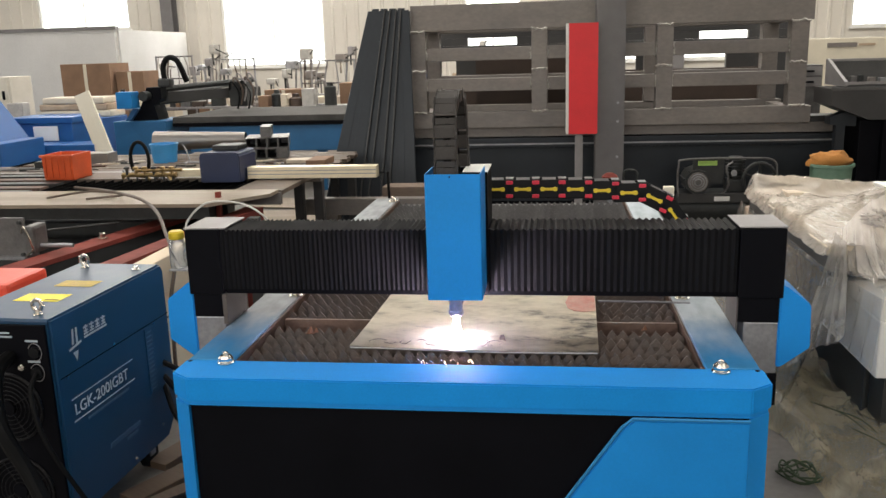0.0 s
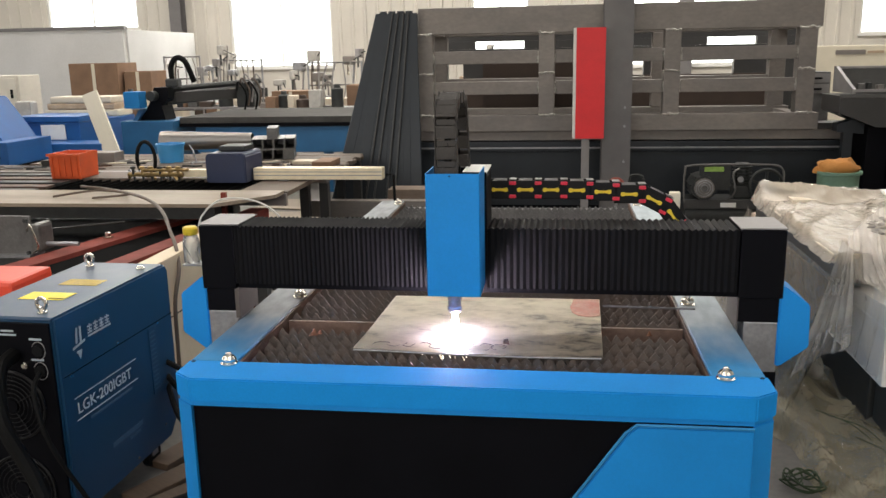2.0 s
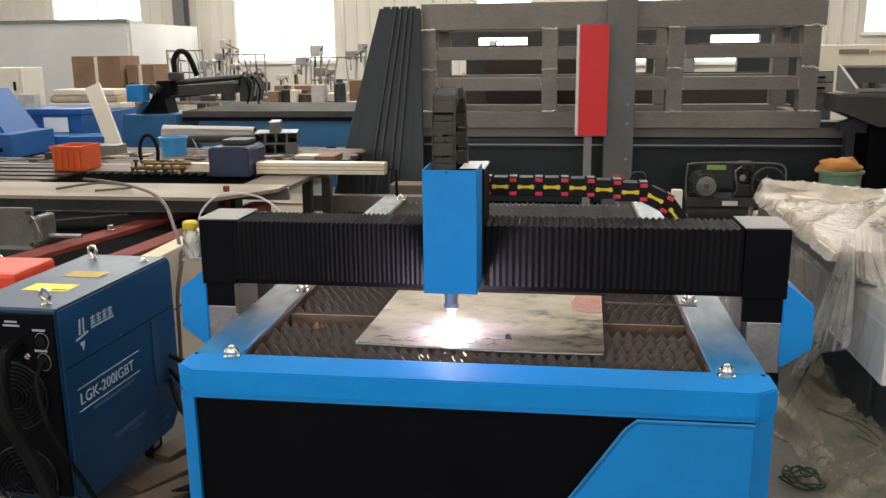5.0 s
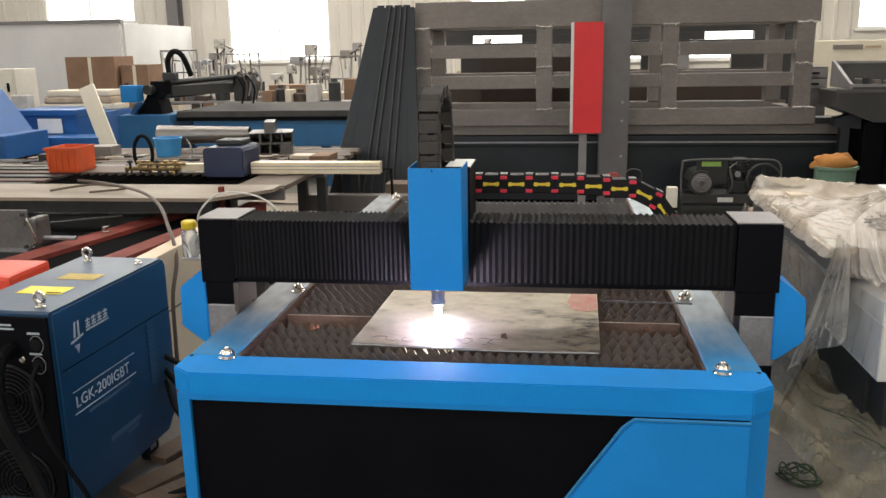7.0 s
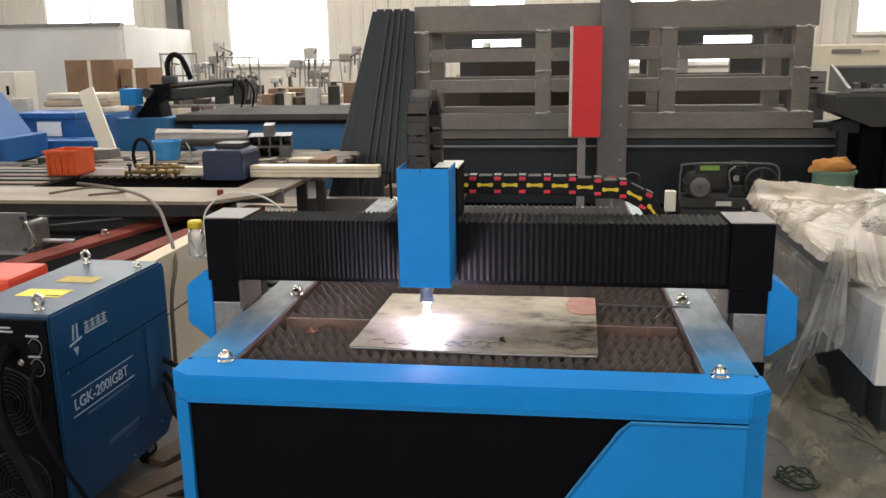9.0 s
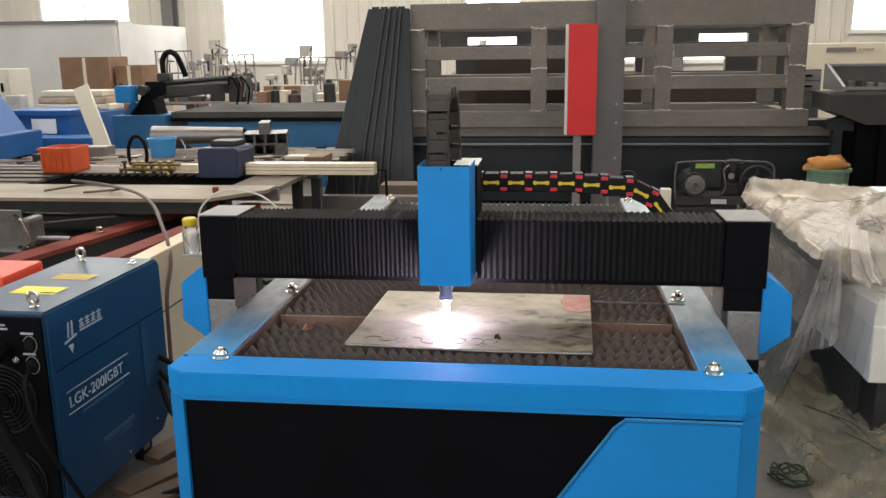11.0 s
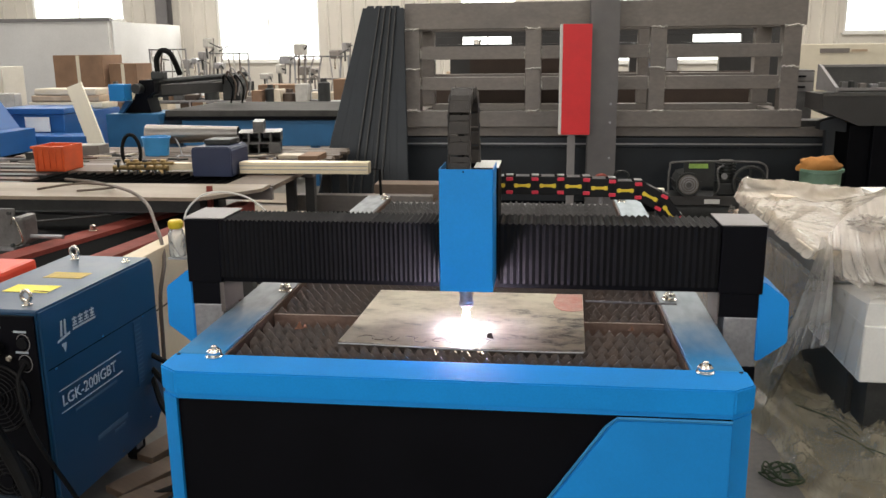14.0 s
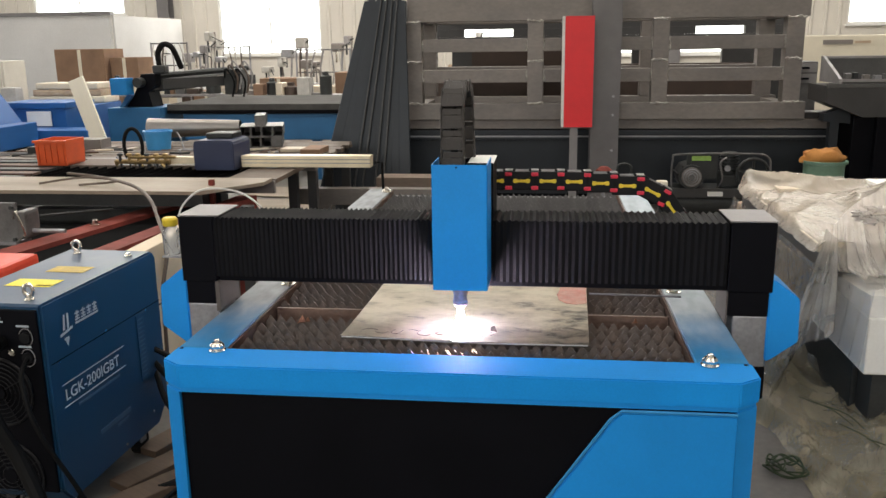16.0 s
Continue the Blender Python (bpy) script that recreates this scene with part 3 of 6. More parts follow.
def chips():
    rng = random.Random(8)
    for x, y, s in ((-0.515, 0.42, 0.030), (-0.50, 0.435, 0.02), (0.53, 0.50, 0.02)):
        bm = bmesh.new()
        vs = [bm.verts.new((x + s * dx, y + s * dy, 0.763 + s * dz)) for dx, dy, dz in ((-0.5, 0, 0), (0.5, 0.1, 0.1), (0.1, 0.3, 0.9), (-0.2, -0.3, 0.2))]
        for q in ((0, 1, 2), (0, 2, 3), (1, 3, 2), (0, 3, 1)):
            bm.faces.new([vs[i] for i in q])
        solo("slag_chip", bm, CHIP, "small orange rust-coloured slag chip on the slats", "slag chip", (x, y, 0.763), "slag chips")
    bm = tube(bmesh.new(), [(0.40, 0.735, 0.788), (0.70, 0.715, 0.790)], 0.004, 6)
    solo("steel_rod", bm, STEEL, "thin grey steel rod across slats and rail", "rod", (0.55, 0.72, 0.784))
    # plate to be cut
    pl = thing("steel_sheet", "bright oily steel sheet lying on the slats", "steel sheet", (0.03, 0.5, 0.776))
    bm = bmesh.new()
    n, k = 28, 20
    bl, br, tl, tr = (-0.348, 0.262), (0.378, 0.246), (-0.328, 0.842), (0.395, 0.842)
    grid = []
    for j in range(k + 1):
        row = []
        for i in range(n + 1):
            u, v = i / n, j / k
            x = (bl[0] * (1 - u) + br[0] * u) * (1 - v) + (tl[0] * (1 - u) + tr[0] * u) * v
            y = (bl[1] * (1 - u) + br[1] * u) * (1 - v) + (tl[1] * (1 - u) + tr[1] * u) * v
            z = 0.7795 + 0.005 * (1 - v) ** 3 * (0.5 + 0.5 * math.cos(u * 5 + 0.2)) + 0.0015 * noise.noise(Vector((x * 5, y * 5, 3)))
            row.append(bm.verts.new((x, y, z)))
        grid.append(row)
    for j in range(k):
        for i in range(n):
            bm.faces.new((grid[j][i], grid[j][i + 1], grid[j + 1][i + 1], grid[j + 1][i]))
    bmesh.ops.solidify(bm, geom=list(bm.faces), thickness=-0.0025)
    part("sheet", bm, SHEET, pl, smooth=True)
    ed = [(-0.346 + 0.72 * i / 24, 0.258 - 0.016 * i / 24, 0.779 + 0.005 * (0.5 + 0.5 * math.cos(i / 24 * 5 + 0.2)) - 0.003) for i in range(25)]
    part("folded_edge", tube(bmesh.new(), [(x, y + 0.004, z - 0.001) for x, y, z in ed], 0.003, 6), STEEL, pl, "bright curled front edge")
    rm = mat("rubbed_red_paint", (0.48, 0.12, 0.08), 0.35, 0.3, 0.4, 25, 0.05, 120, (0.56, 0.36, 0.28), 0.45)
    bm = prism(bmesh.new(), [(0.298, 0.675), (0.318, 0.642), (0.352, 0.63), (0.388, 0.645), (0.390, 0.74), (0.3925, 0.832), (0.305, 0.834), (0.300, 0.79), (0.291, 0.74)], "z", 0.7806, 0.7816)
    part("paint_mark", bm, rm, pl, "rubbed red paint mark")
    # thin irregular cuts along the front of the sheet
    rng2 = random.Random(2)
    for i in range(9):
        x = -0.28 + i * 0.045 + rng2.uniform(-0.008, 0.008)
        r1, r2, a0 = rng2.uniform(0.012, 0.024), rng2.uniform(0.016, 0.030), rng2.uniform(0, 6)
        pts = [(x + r1 * math.cos(a) + 0.004 * math.sin(3 * a), 0.315 + r2 * math.sin(a), 0.7813 + 0.0025 * (0.5 + 0.5 * math.cos((x + 0.348) / 0.726 * 5 + 0.2))) for a in (a0 + 0.45 * q for q in range(rng2.randint(6, 13)))]
        part("cut_line", tube(bmesh.new(), pts, 0.0007, 4), RUST, pl)
    bm = bmesh.new()
    vs = [bm.verts.new(p) for p in ((0.090, 0.342, 0.783), (0.112, 0.328, 0.784), (0.104, 0.346, 0.798), (0.092, 0.347, 0.794))]
    bm.faces.new(vs)
    bmesh.ops.solidify(bm, geom=list(bm.faces), thickness=0.002)
    solo("offcut", bm, RUST, "small bent dark offcut on the sheet", "offcut", (0.1, 0.34, 0.784))


chips()


# ---- gantry ----
def pleats(bm, x0, x1, y0, y1, z0, z1, pitch=0.0122, deep=0.006):
    """A bellows: folded cloth round a beam, front, top and back."""
    n = int((x1 - x0) / pitch) * 2
    prev = None
    for i in range(n + 1):
        d = 0 if i % 2 else deep * (0.8 + 0.4 * noise.noise(Vector((x0, i * 0.37, 2))))
        x = x0 + (x1 - x0) * i / n + 0.12 * pitch * noise.noise(Vector((i * 0.6, x1, 0)))
        ring = [bm.verts.new(p) for p in ((x, y0 + 0.4 * d, z0), (x, y0 + 0.4 * d, z1 - d), (x, y1 - d, z1 - d), (x, y1 - d, z0))]
        if prev:
            for k in range(4):
                bm.faces.new((prev[k], prev[(k + 1) % 4], ring[(k + 1) % 4], ring[k]))
        prev = ring
    return bm


def gantry_thing():
    g = thing("gantry", "black gantry with pleated bellows and blue end covers", "gantry", (0, 0, 0))
    part("beam", Bx(-0.80, 0.80, 0.03, 0.14, 0.91, 1.08), BLACK, g)
    part("bellows", pleats(bmesh.new(), -0.80, -0.07, 0.0, 0.165, 0.905, 1.100, 0.0152, 0.009), PLEAT, g, "black pleated bellows cloth, drawn together")
    part("bellows", pleats(bmesh.new(), -0.068, 0.787, 0.0, 0.165, 0.905, 1.100, 0.0196, 0.0085), PLEAT, g, "black pleated bellows cloth, drawn apart")
    part("bottom_strip", Bx(-0.79, 0.79, 0.012, 0.15, 0.888, 0.904), BLACK, g)
    for s in (-1, 1):
        def sx(a, b):
            return (min(s * a, s * b) + 0.007, max(s * a, s * b) + 0.007)
        part("end_block", Bx(*sx(0.802 if s < 0 else 0.784, 0.914), -0.004, 0.175, 0.888, 1.098, bev=0.003), BLACK, g)
        part("cap_plate", Bx(*sx(0.780, 0.915), -0.005, 0.178, 1.1012, 1.1045), GREYTOP, g, "plain grey cap plate")
        part("lower_block", Bx(*sx(0.812 if s < 0 else 0.788, 0.905), 0.0, 0.16, 0.812, 0.887, bev=0.002), BLACK, g)
        part("foot_plate", Bx(*sx(0.806, 0.908), 0.006, 0.155, 0.65, 0.811, bev=0.004), STEEL, g, "bare grey steel foot plate")
        part("lower_foot", Bx(*sx(0.845, 0.912), 0.008, 0.2, 0.545, 0.649, bev=0.004), BLACK, g)
        part("bearing_plate", Bx(*sx(0.8005, 0.8045), 0.161, 0.185, 0.70, 0.887), TANPLATE, g, "pale plate beside the rail")
        part("bearing_plate", Bx(*sx(0.797 if s < 0 else 0.7835, 0.811 if s < 0 else 0.7875), 0.004, 0.158, 0.787, 0.887), TANPLATE, g, "pale plate beside the rail")
        poly = [(s * a + 0.007, z) for a, z in ((0.905, 0.925), (0.922, 0.925), (0.996, 0.868), (1.000, 0.735), (0.918, 0.672), (0.905, 0.672))]
        w = prism(bmesh.new(), poly, "y", 0.0, 0.25)
        bmesh.ops.bevel(w, geom=list(w.edges), offset=0.004, segments=2, affect="EDGES")
        part("motor_cover", w, BLUE, g, "bright blue eight-cornered motor cover")
    bt = part("oil_bottle", lathe(bmesh.new(), [(0.026, 0.0), (0.029, 0.006), (0.029, 0.078), (0.024, 0.094), (0.018, 0.10)], (-1.03, 0.20, 0.925), 18), BOTTLE, g, "clear plastic oil bottle", smooth=True)
    part("cap", lathe(bmesh.new(), [(0.024, 0.0), (0.026, 0.003), (0.026, 0.022), (0.021, 0.028)], (-1.03, 0.20, 1.026), 18), YELLOW, bt, "bright yellow screw cap", smooth=True)
    part("bottle_bracket", Bx(-1.055, -0.93, 0.17, 0.23, 0.918, 0.924), STEEL, g)
    part("air_tube", tube(bmesh.new(), curve_pts([(-0.985, 0.20, 0.95), (-0.995, 0.20, 1.05), (-0.975, 0.20, 1.10), (-0.92, 0.20, 1.145), (-0.85, 0.20, 1.155), (-0.77, 0.20, 1.14), (-0.71, 0.20, 1.10), (-0.68, 0.20, 1.05), (-0.67, 0.20, 0.95)]), 0.0036, 6), WIRE, g, "thin pale air tube", smooth=True)
    return g


gantry = gantry_thing()


def torch_head():
    """The sliding head; its x runs from the left edge of its cover."""
    w = 0.158
    y0, y1, z0, z1 = -0.172, -0.008, 0.925, 1.290
    h = prism(bmesh.new(), [(0, y1), (0, y0 + 0.003), (0.003, y0), (w - 0.003, y0), (w, y0 + 0.003), (w, y1), (w - 0.003, y1), (w - 0.003, y0 + 0.004), (0.003, y0 + 0.004), (0.003, y1)], "z", z0, z1)
    head = part("torch_head", h, BLUE, gantry, "bright blue sheet-metal torch cover, open on top")
    part("cover_floor", Bx(0.004, w - 0.004, y0 + 0.005, y1, z0 + 0.001, z0 + 0.004), BLUE, head)
    part("carriage", Bx(-0.004, w + 0.006, -0.007, 0.0, 0.90, 1.272), BLACK, head)
    part("carriage_top", Bx(0.0, w + 0.002, 0.0, 0.20, 1.112, 1.125), BLACK, head)
    part("carriage_back", Bx(0.004, w + 0.004, 0.185, 0.21, 0.93, 1.262, bev=0.003), BLACK, head)
    part("top_plate", Bx(0.085, w + 0.004, 0.0, 0.215, 1.2635, 1.268), WHITE, head, "pale top plate")
    part("side_plate", Bx(w + 0.0005, w + 0.004, 0.0, 0.185, 0.93, 1.263), BLACK, head)
    part("cover_screw", tube(bmesh.new(), [(w * 0.45, y0 - 0.002, 1.283), (w * 0.45, y0, 1.283)], 0.0025, 8), BLACK, head)
    part("inner_lining", Bx(0.004, w - 0.004, y0 + 0.004, y1 - 0.002, z0 + 0.01, 1.255), BLACK, head)
    xc, yc = 0.071, -0.09
    part("torch_body", lathe(bmesh.new(), [(0.024, 0.927), (0.024, 0.910), (0.020, 0.906), (0.020, 0.872), (0.0225, 0.870), (0.0225, 0.860), (0.017, 0.853), (0.012, 0.850)], (xc, yc, 0), 16), NOZZLE, head, "dark steel torch nozzle", smooth=True)
    for dx in (-0.026, -0.013, 0.0, 0.014, 0.028):
        part("torch_rod", tube(bmesh.new(), [(xc + dx, yc - 0.004, 0.925), (xc + dx * 0.6, yc, 0.885)], 0.0035, 6), CHROME, head)
    part("torch_collar", Bx(xc - 0.05, xc + 0.05, yc - 0.02, yc + 0.02, 0.918, 0.925), STEEL, head)
    # arc: a rigid star of light between the nozzle and the sheet
    flame = lathe(bmesh.new(), [(0.005, 0.848), (0.008, 0.838), (0.010, 0.826), (0.012, 0.814), (0.016, 0.803), (0.024, 0.794), (0.030, 0.789), (0.012, 0.7855)], (xc, yc, 0), 24)
    for q in flame.verts:
        k = 1 + 0.35 * noise.noise(Vector((q.co.x * 60, q.co.y * 60, 5))) * smooth(0.82, 0.79, q.co.z)
        q.co.x, q.co.y = xc + (q.co.x - xc) * k, yc + (q.co.y - yc) * k
    part("plasma_arc", flame, ARC, head, "white-violet burning plasma arc")
    rng = random.Random(11)
    for i in range(14):
        x = xc + rng.uniform(-0.10, 0.05)
        y = rng.uniform(-0.245, -0.20)
        s = rng.uniform(0.015, 0.04)
        part("spark", tube(bmesh.new(), [(x, y, 0.757), (x + s * rng.uniform(0.2, 0.7), y - 0.3 * s, 0.757 - s * 0.5)], 0.0006, 4), SPARK, head)
    # upright cable carrier: links up the front, over the bend and down behind
    links = []
    R = 0.105
    for i in range(5):
        links.append((-0.065, 1.160 + 0.062 * i, 0))
    for i in range(1, 6):
        a2 = math.pi * i / 6
        links.append((-0.065 + R - R * math.cos(a2), 1.418 + R * 0.66 * math.sin(a2) + 0.008, -math.degrees(a2)))
    for i in range(5):
        links.append((-0.065 + 2 * R + 0.012 * i, 1.412 - 0.060 * i, 180 + 11))
    lb = bmesh.new()
    for sx in (-0.041, 0.036):
        box(lb, sx, sx + 0.005, -0.017, 0.017, -0.035, 0.035, bev=0.004)
    box(lb, -0.036, 0.036, -0.0155, -0.0115, -0.026, 0.012, bev=0.0015)
    box(lb, -0.034, 0.034, -0.0125, -0.0095, 0.014, 0.030)
    box(lb, -0.036, 0.036, 0.013, 0.017, -0.020, 0.020)
    for sx in (-0.0435, 0.0405):
        tube(lb, [(sx, 0, 0.024), (sx + 0.003, 0, 0.024)], 0.008, 10)
    for sx in (-0.024, 0.022):
        box(lb, sx - 0.006, sx + 0.006, -0.0175, -0.0156, -0.016, 0.002)
    bmesh.ops.scale(lb, vec=(0.82, 1, 1), verts=lb.verts)
    lm = finish(lb, "carrier_link", CARRIER)
    for y, z, deg in links:
        same_part("carrier_link", lm, head, pose(0.05 + 0.05 * (y + 0.065), y, z, deg, 0, 0))
    part("cable", tube(bmesh.new(), curve_pts([(0.055, -0.060, 1.12), (0.055, -0.060, 1.25), (0.055, -0.060, 1.40), (0.055, 0.04, 1.49), (0.055, 0.145, 1.40), (0.055, 0.17, 1.14)]), 0.011, 8), RUBBER, head)
    return head


head = torch_head()


def drag_chain():
    """The cable carrier behind the gantry, at its own height; x from the head's side."""
    c = thing("drag_chain", "black cable drag chain with yellow and red marks", "drag chain", (0, 0, 0))
    lb = bmesh.new()
    for y in (-0.03, 0.026):
        box(lb, -0.049, 0.049, y, y + 0.004, -0.031, 0.031, bev=0.003)
    box(lb, -0.022, 0.022, -0.026, 0.026, 0.025, 0.031)
    box(lb, -0.022, 0.022, -0.026, 0.026, -0.031, -0.025)
    link = finish(lb, "link", PLASTIC)
    yb = bmesh.new()
    prism(yb, [(-0.026, -0.006), (-0.019, -0.0072), (-0.013, -0.0042), (0.013, -0.0042), (0.019, -0.0072), (0.026, -0.006), (0.028, 0.0), (0.026, 0.006), (0.019, 0.0072),
               (0.013, 0.0042), (-0.013, 0.0042), (-0.019, 0.0072), (-0.026, 0.006), (-0.028, 0.0)], "y", -0.0335, -0.0300)
    bone = finish(yb, "yellow_mark", YELLOW)
    rb = bmesh.new()
    box(rb, -0.0115, 0.0115, -0.0335, -0.030, 0.0165, 0.0285, bev=0.003)
    tab = finish(rb, "red_tab", PINK)
    wb = Bx(-0.012, 0.012, -0.024, 0.02, 0.0315, 0.034)
    strip = finish(wb, "top_strap", DULLST)
    pts = [(-0.10 + 0.0855 * i, 1.183 - 0.0016 * max(0, i - 3) ** 2, 0) for i in range(7)]
    ang, x, z = 0, pts[-1][0], pts[-1][1]
    for i in range(3):
        d0 = radians(ang)
        ang += 27
        d1 = radians(ang)
        x += 0.0427 * (math.cos(d0) + math.cos(d1))
        z -= 0.0427 * (math.sin(d0) + math.sin(d1))
        pts.append((x, z, ang))
    for x, z, deg in pts:
        lk = same_part("link", link, c, pose(x, 0, z, 0, deg, 0))
        same_part("yellow_mark", bone, lk, pose(0, 0, 0))
        same_part("red_tab", tab, lk, pose(0.0427, 0, 0))
        same_part("red_tab", tab, lk, pose(0.0427, 0, -0.045))
        same_part("top_strap", strip, lk, pose(0.0427, 0, 0))
    return c


chain = drag_chain()


# ---- power source beside the table ----
def power_source():
    p = thing("power_source", "dark blue plasma power source with black fan front", "power source", (0, 0, 0))
    W, L, H0, H1 = 0.36, 0.76, 0.10, 0.82
    poly = [(0.0, H0 + 0.06), (0.0, H1 - 0.004), (0.004, H1), (L - 0.02, H1), (L, H1 - 0.03), (L, H0 + 0.09), (L - 0.09, H0), (0.05, H0)]
    bm = prism(bmesh.new(), poly, "x", -W, 0)
    bmesh.ops.bevel(bm, geom=list(bm.edges), offset=0.008, segments=2, affect="EDGES")
    part("case", bm, NAVY, p)
    part("seam", Bx(-0.001, 0.0012, 0.02, L - 0.004, 0.608, 0.611), BLACK, p)
    fp = part("front_panel", Bx(-W + 0.012, -0.012, -0.012, -0.0005, 0.16, 0.806, bev=0.004), BLACK, p, "black plastic front panel")
    for z in (0.52, 0.22):
        cx = -0.175
        part("fan_ring", tube(bmesh.new(), [(cx + 0.118 * math.cos(a), -0.016, z + 0.118 * math.sin(a)) for a in (2 * math.pi * k / 28 for k in range(29))], 0.005, 6), GUARD, fp)
        for r in (0.03, 0.045, 0.06, 0.075, 0.09, 0.105):
            part("guard_wire", tube(bmesh.new(), [(cx + r * math.cos(a), -0.02, z + r * math.sin(a)) for a in (2 * math.pi * k / 24 for k in range(25))], 0.0016, 5), GUARD, fp)
        for k in range(4):
            a = k * math.pi / 2 + 0.5
            part("guard_spoke", tube(bmesh.new(), [(cx + 0.02 * math.cos(a), -0.018, z + 0.02 * math.sin(a)), (cx + 0.12 * math.cos(a), -0.018, z + 0.12 * math.sin(a))], 0.002, 5), GUARD, fp)
        part("fan_hub", tube(bmesh.new(), [(cx, -0.013, z), (cx, -0.024, z)], 0.024, 14), BLACK, fp)
    for z in (0.715, 0.645):
        part("socket_ring", tube(bmesh.new(), [(-0.055 + 0.024 * math.cos(a), -0.014, z + 0.030 * math.sin(a)) for a in (-1.9 + 0.42 * k for k in range(12))], 0.0014, 6), GREYTOP, fp)
        part("socket", tube(bmesh.new(), [(-0.055, -0.012, z), (-0.055, -0.022, z)], 0.019, 14), PLASTIC, fp)
        part("caption_bar", Bx(-0.085, -0.04, -0.0135, -0.0125, z + 0.034, z + 0.041), LINT, fp)
    part("knob", lathe(bmesh.new(), [(0.012, 0), (0.012, 0.014), (0.008, 0.018)], (0, 0, 0), 14), CHROME, fp).matrix_basis = pose(-0.105, -0.012, 0.665, 90, 0, 0)
    for z, w in ((0.775, 0.045), (0.762, 0.06)):
        part("caption_bar", Bx(-0.16 - w / 2, -0.16 + w / 2, -0.0135, -0.0125, z, z + 0.006), LINT, fp)
    for x, y in ((-0.07, 0.05), (-0.28, 0.66), (-0.05, 0.64)):
        low = y > 0.59 and x > -0.1
        eb = lathe(bmesh.new(), [(0.016, H1), (0.016, H1 + 0.006), (0.011, H1 + 0.008), (0.010, H1 + 0.016)], (x, y, 0), 12)
        if not low:
            tube(eb, [(x + 0.017 * math.cos(a), y, H1 + 0.034 + 0.019 * math.sin(a)) for a in (2 * math.pi * k / 14 for k in range(15))], 0.0065, 8)
        part("eye_bolt", eb, CHROME, p, "bright lifting eye bolt", smooth=True)
    part("warning_sticker", Bx(-0.27, -0.10, 0.20, 0.29, H1 + 0.0008, H1 + 0.0016), STICKER, p, "bright yellow warning sticker")
    part("old_sticker", Bx(-0.24, -0.09, 0.39, 0.47, H1 + 0.0008, H1 + 0.0016), OLDSTICK, p, "faded ochre sticker")
    part("sticker_bar", Bx(-0.16, -0.105, 0.212, 0.220, H1 + 0.0018, H1 + 0.0024), BLACK, p)
    text_mesh("LGK-200IGBT", 0.056, LINT, "model_lettering", p, pose(0.0015, 0.070, 0.460, 90, 0, 90), 1.05)
    part("rule", Bx(0.0005, 0.002, 0.062, 0.455, 0.517, 0.520), LINT, p)
    part("rule", Bx(0.0005, 0.002, 0.062, 0.455, 0.438, 0.4415), LINT, p)
    part("small_print", Bx(0.0005, 0.002, 0.14, 0.41, 0.413, 0.423), FAINT, p)
    part("small_print", Bx(0.0005, 0.002, 0.25, 0.46, 0.250, 0.268), FAINT, p)
    part("small_print", Bx(0.0005, 0.002, 0.36, 0.44, 0.228, 0.240), FAINT, p)
    # maker's mark as plain shapes
    for poly in ([(0.145, 0.672), (0.170, 0.672), (0.170, 0.664), (0.160, 0.64), (0.150, 0.664), (0.145, 0.664)],
                 [(0.125, 0.690), (0.195, 0.702), (0.195, 0.694), (0.125, 0.682)],
                 [(0.142, 0.70), (0.150, 0.752), (0.158, 0.752), (0.152, 0.70)], [(0.166, 0.70), (0.170, 0.752), (0.178, 0.752), (0.176, 0.70)]):
        part("mark_shape", prism(bmesh.new(), [(y - 0.04, z) for y, z in poly], "x", 0.0005, 0.002), LINT, p)
    for k in range(4):
        y = 0.175 + k * 0.036
        part("mark_bar", Bx(0.0005, 0.002, y, y + 0.027, 0.734, 0.739), LINT, p)
        part("mark_bar", Bx(0.0005, 0.002, y + 0.003, y + 0.025, 0.722, 0.727), LINT, p)
        part("mark_bar", Bx(0.0005, 0.002, y, y + 0.027, 0.712, 0.717), LINT, p)
        part("mark_bar", Bx(0.0005, 0.0022, y + 0.011, y + 0.016, 0.7125, 0.744), LINT, p)
    part("mark_bar", Bx(0.0005, 0.002, 0.175, 0.315, 0.700, 0.707), LINT, p)
    for y in (0.56,):
        part("vent_frame", Bx(0.0005, 0.004, y, y + 0.055, 0.33, 0.60, bev=0.001), NAVY, p)
        for k in range(14):
            part("vent_slot", Bx(0.004, 0.0048, y + 0.008, y + 0.047, 0.345 + k * 0.018, 0.350 + k * 0.018), FAINT, p)
    for y, z in ((0.05, 0.60), (0.34, 0.615), (0.63, 0.60), (0.40, 0.13), (0.62, 0.17), (0.68, 0.36)):
        part("rivet", Bx(0.0005, 0.003, y, y + 0.012, z, z + 0.006), CHROME, p)
    for x in (-0.30, -0.06):
        for y in (0.10, 0.60):
            part("castor", tube(bmesh.new(), [(x - 0.014, y, 0.05), (x + 0.014, y, 0.05)], 0.05, 16), RUBBER, p)
            part("castor_fork", Bx(x - 0.02, x + 0.02, y - 0.02, y + 0.02, 0.05, 0.101), STEEL, p)
    p.matrix_basis = pose(-1.357, 0.36, 0.0, 0, 0, -2.2)
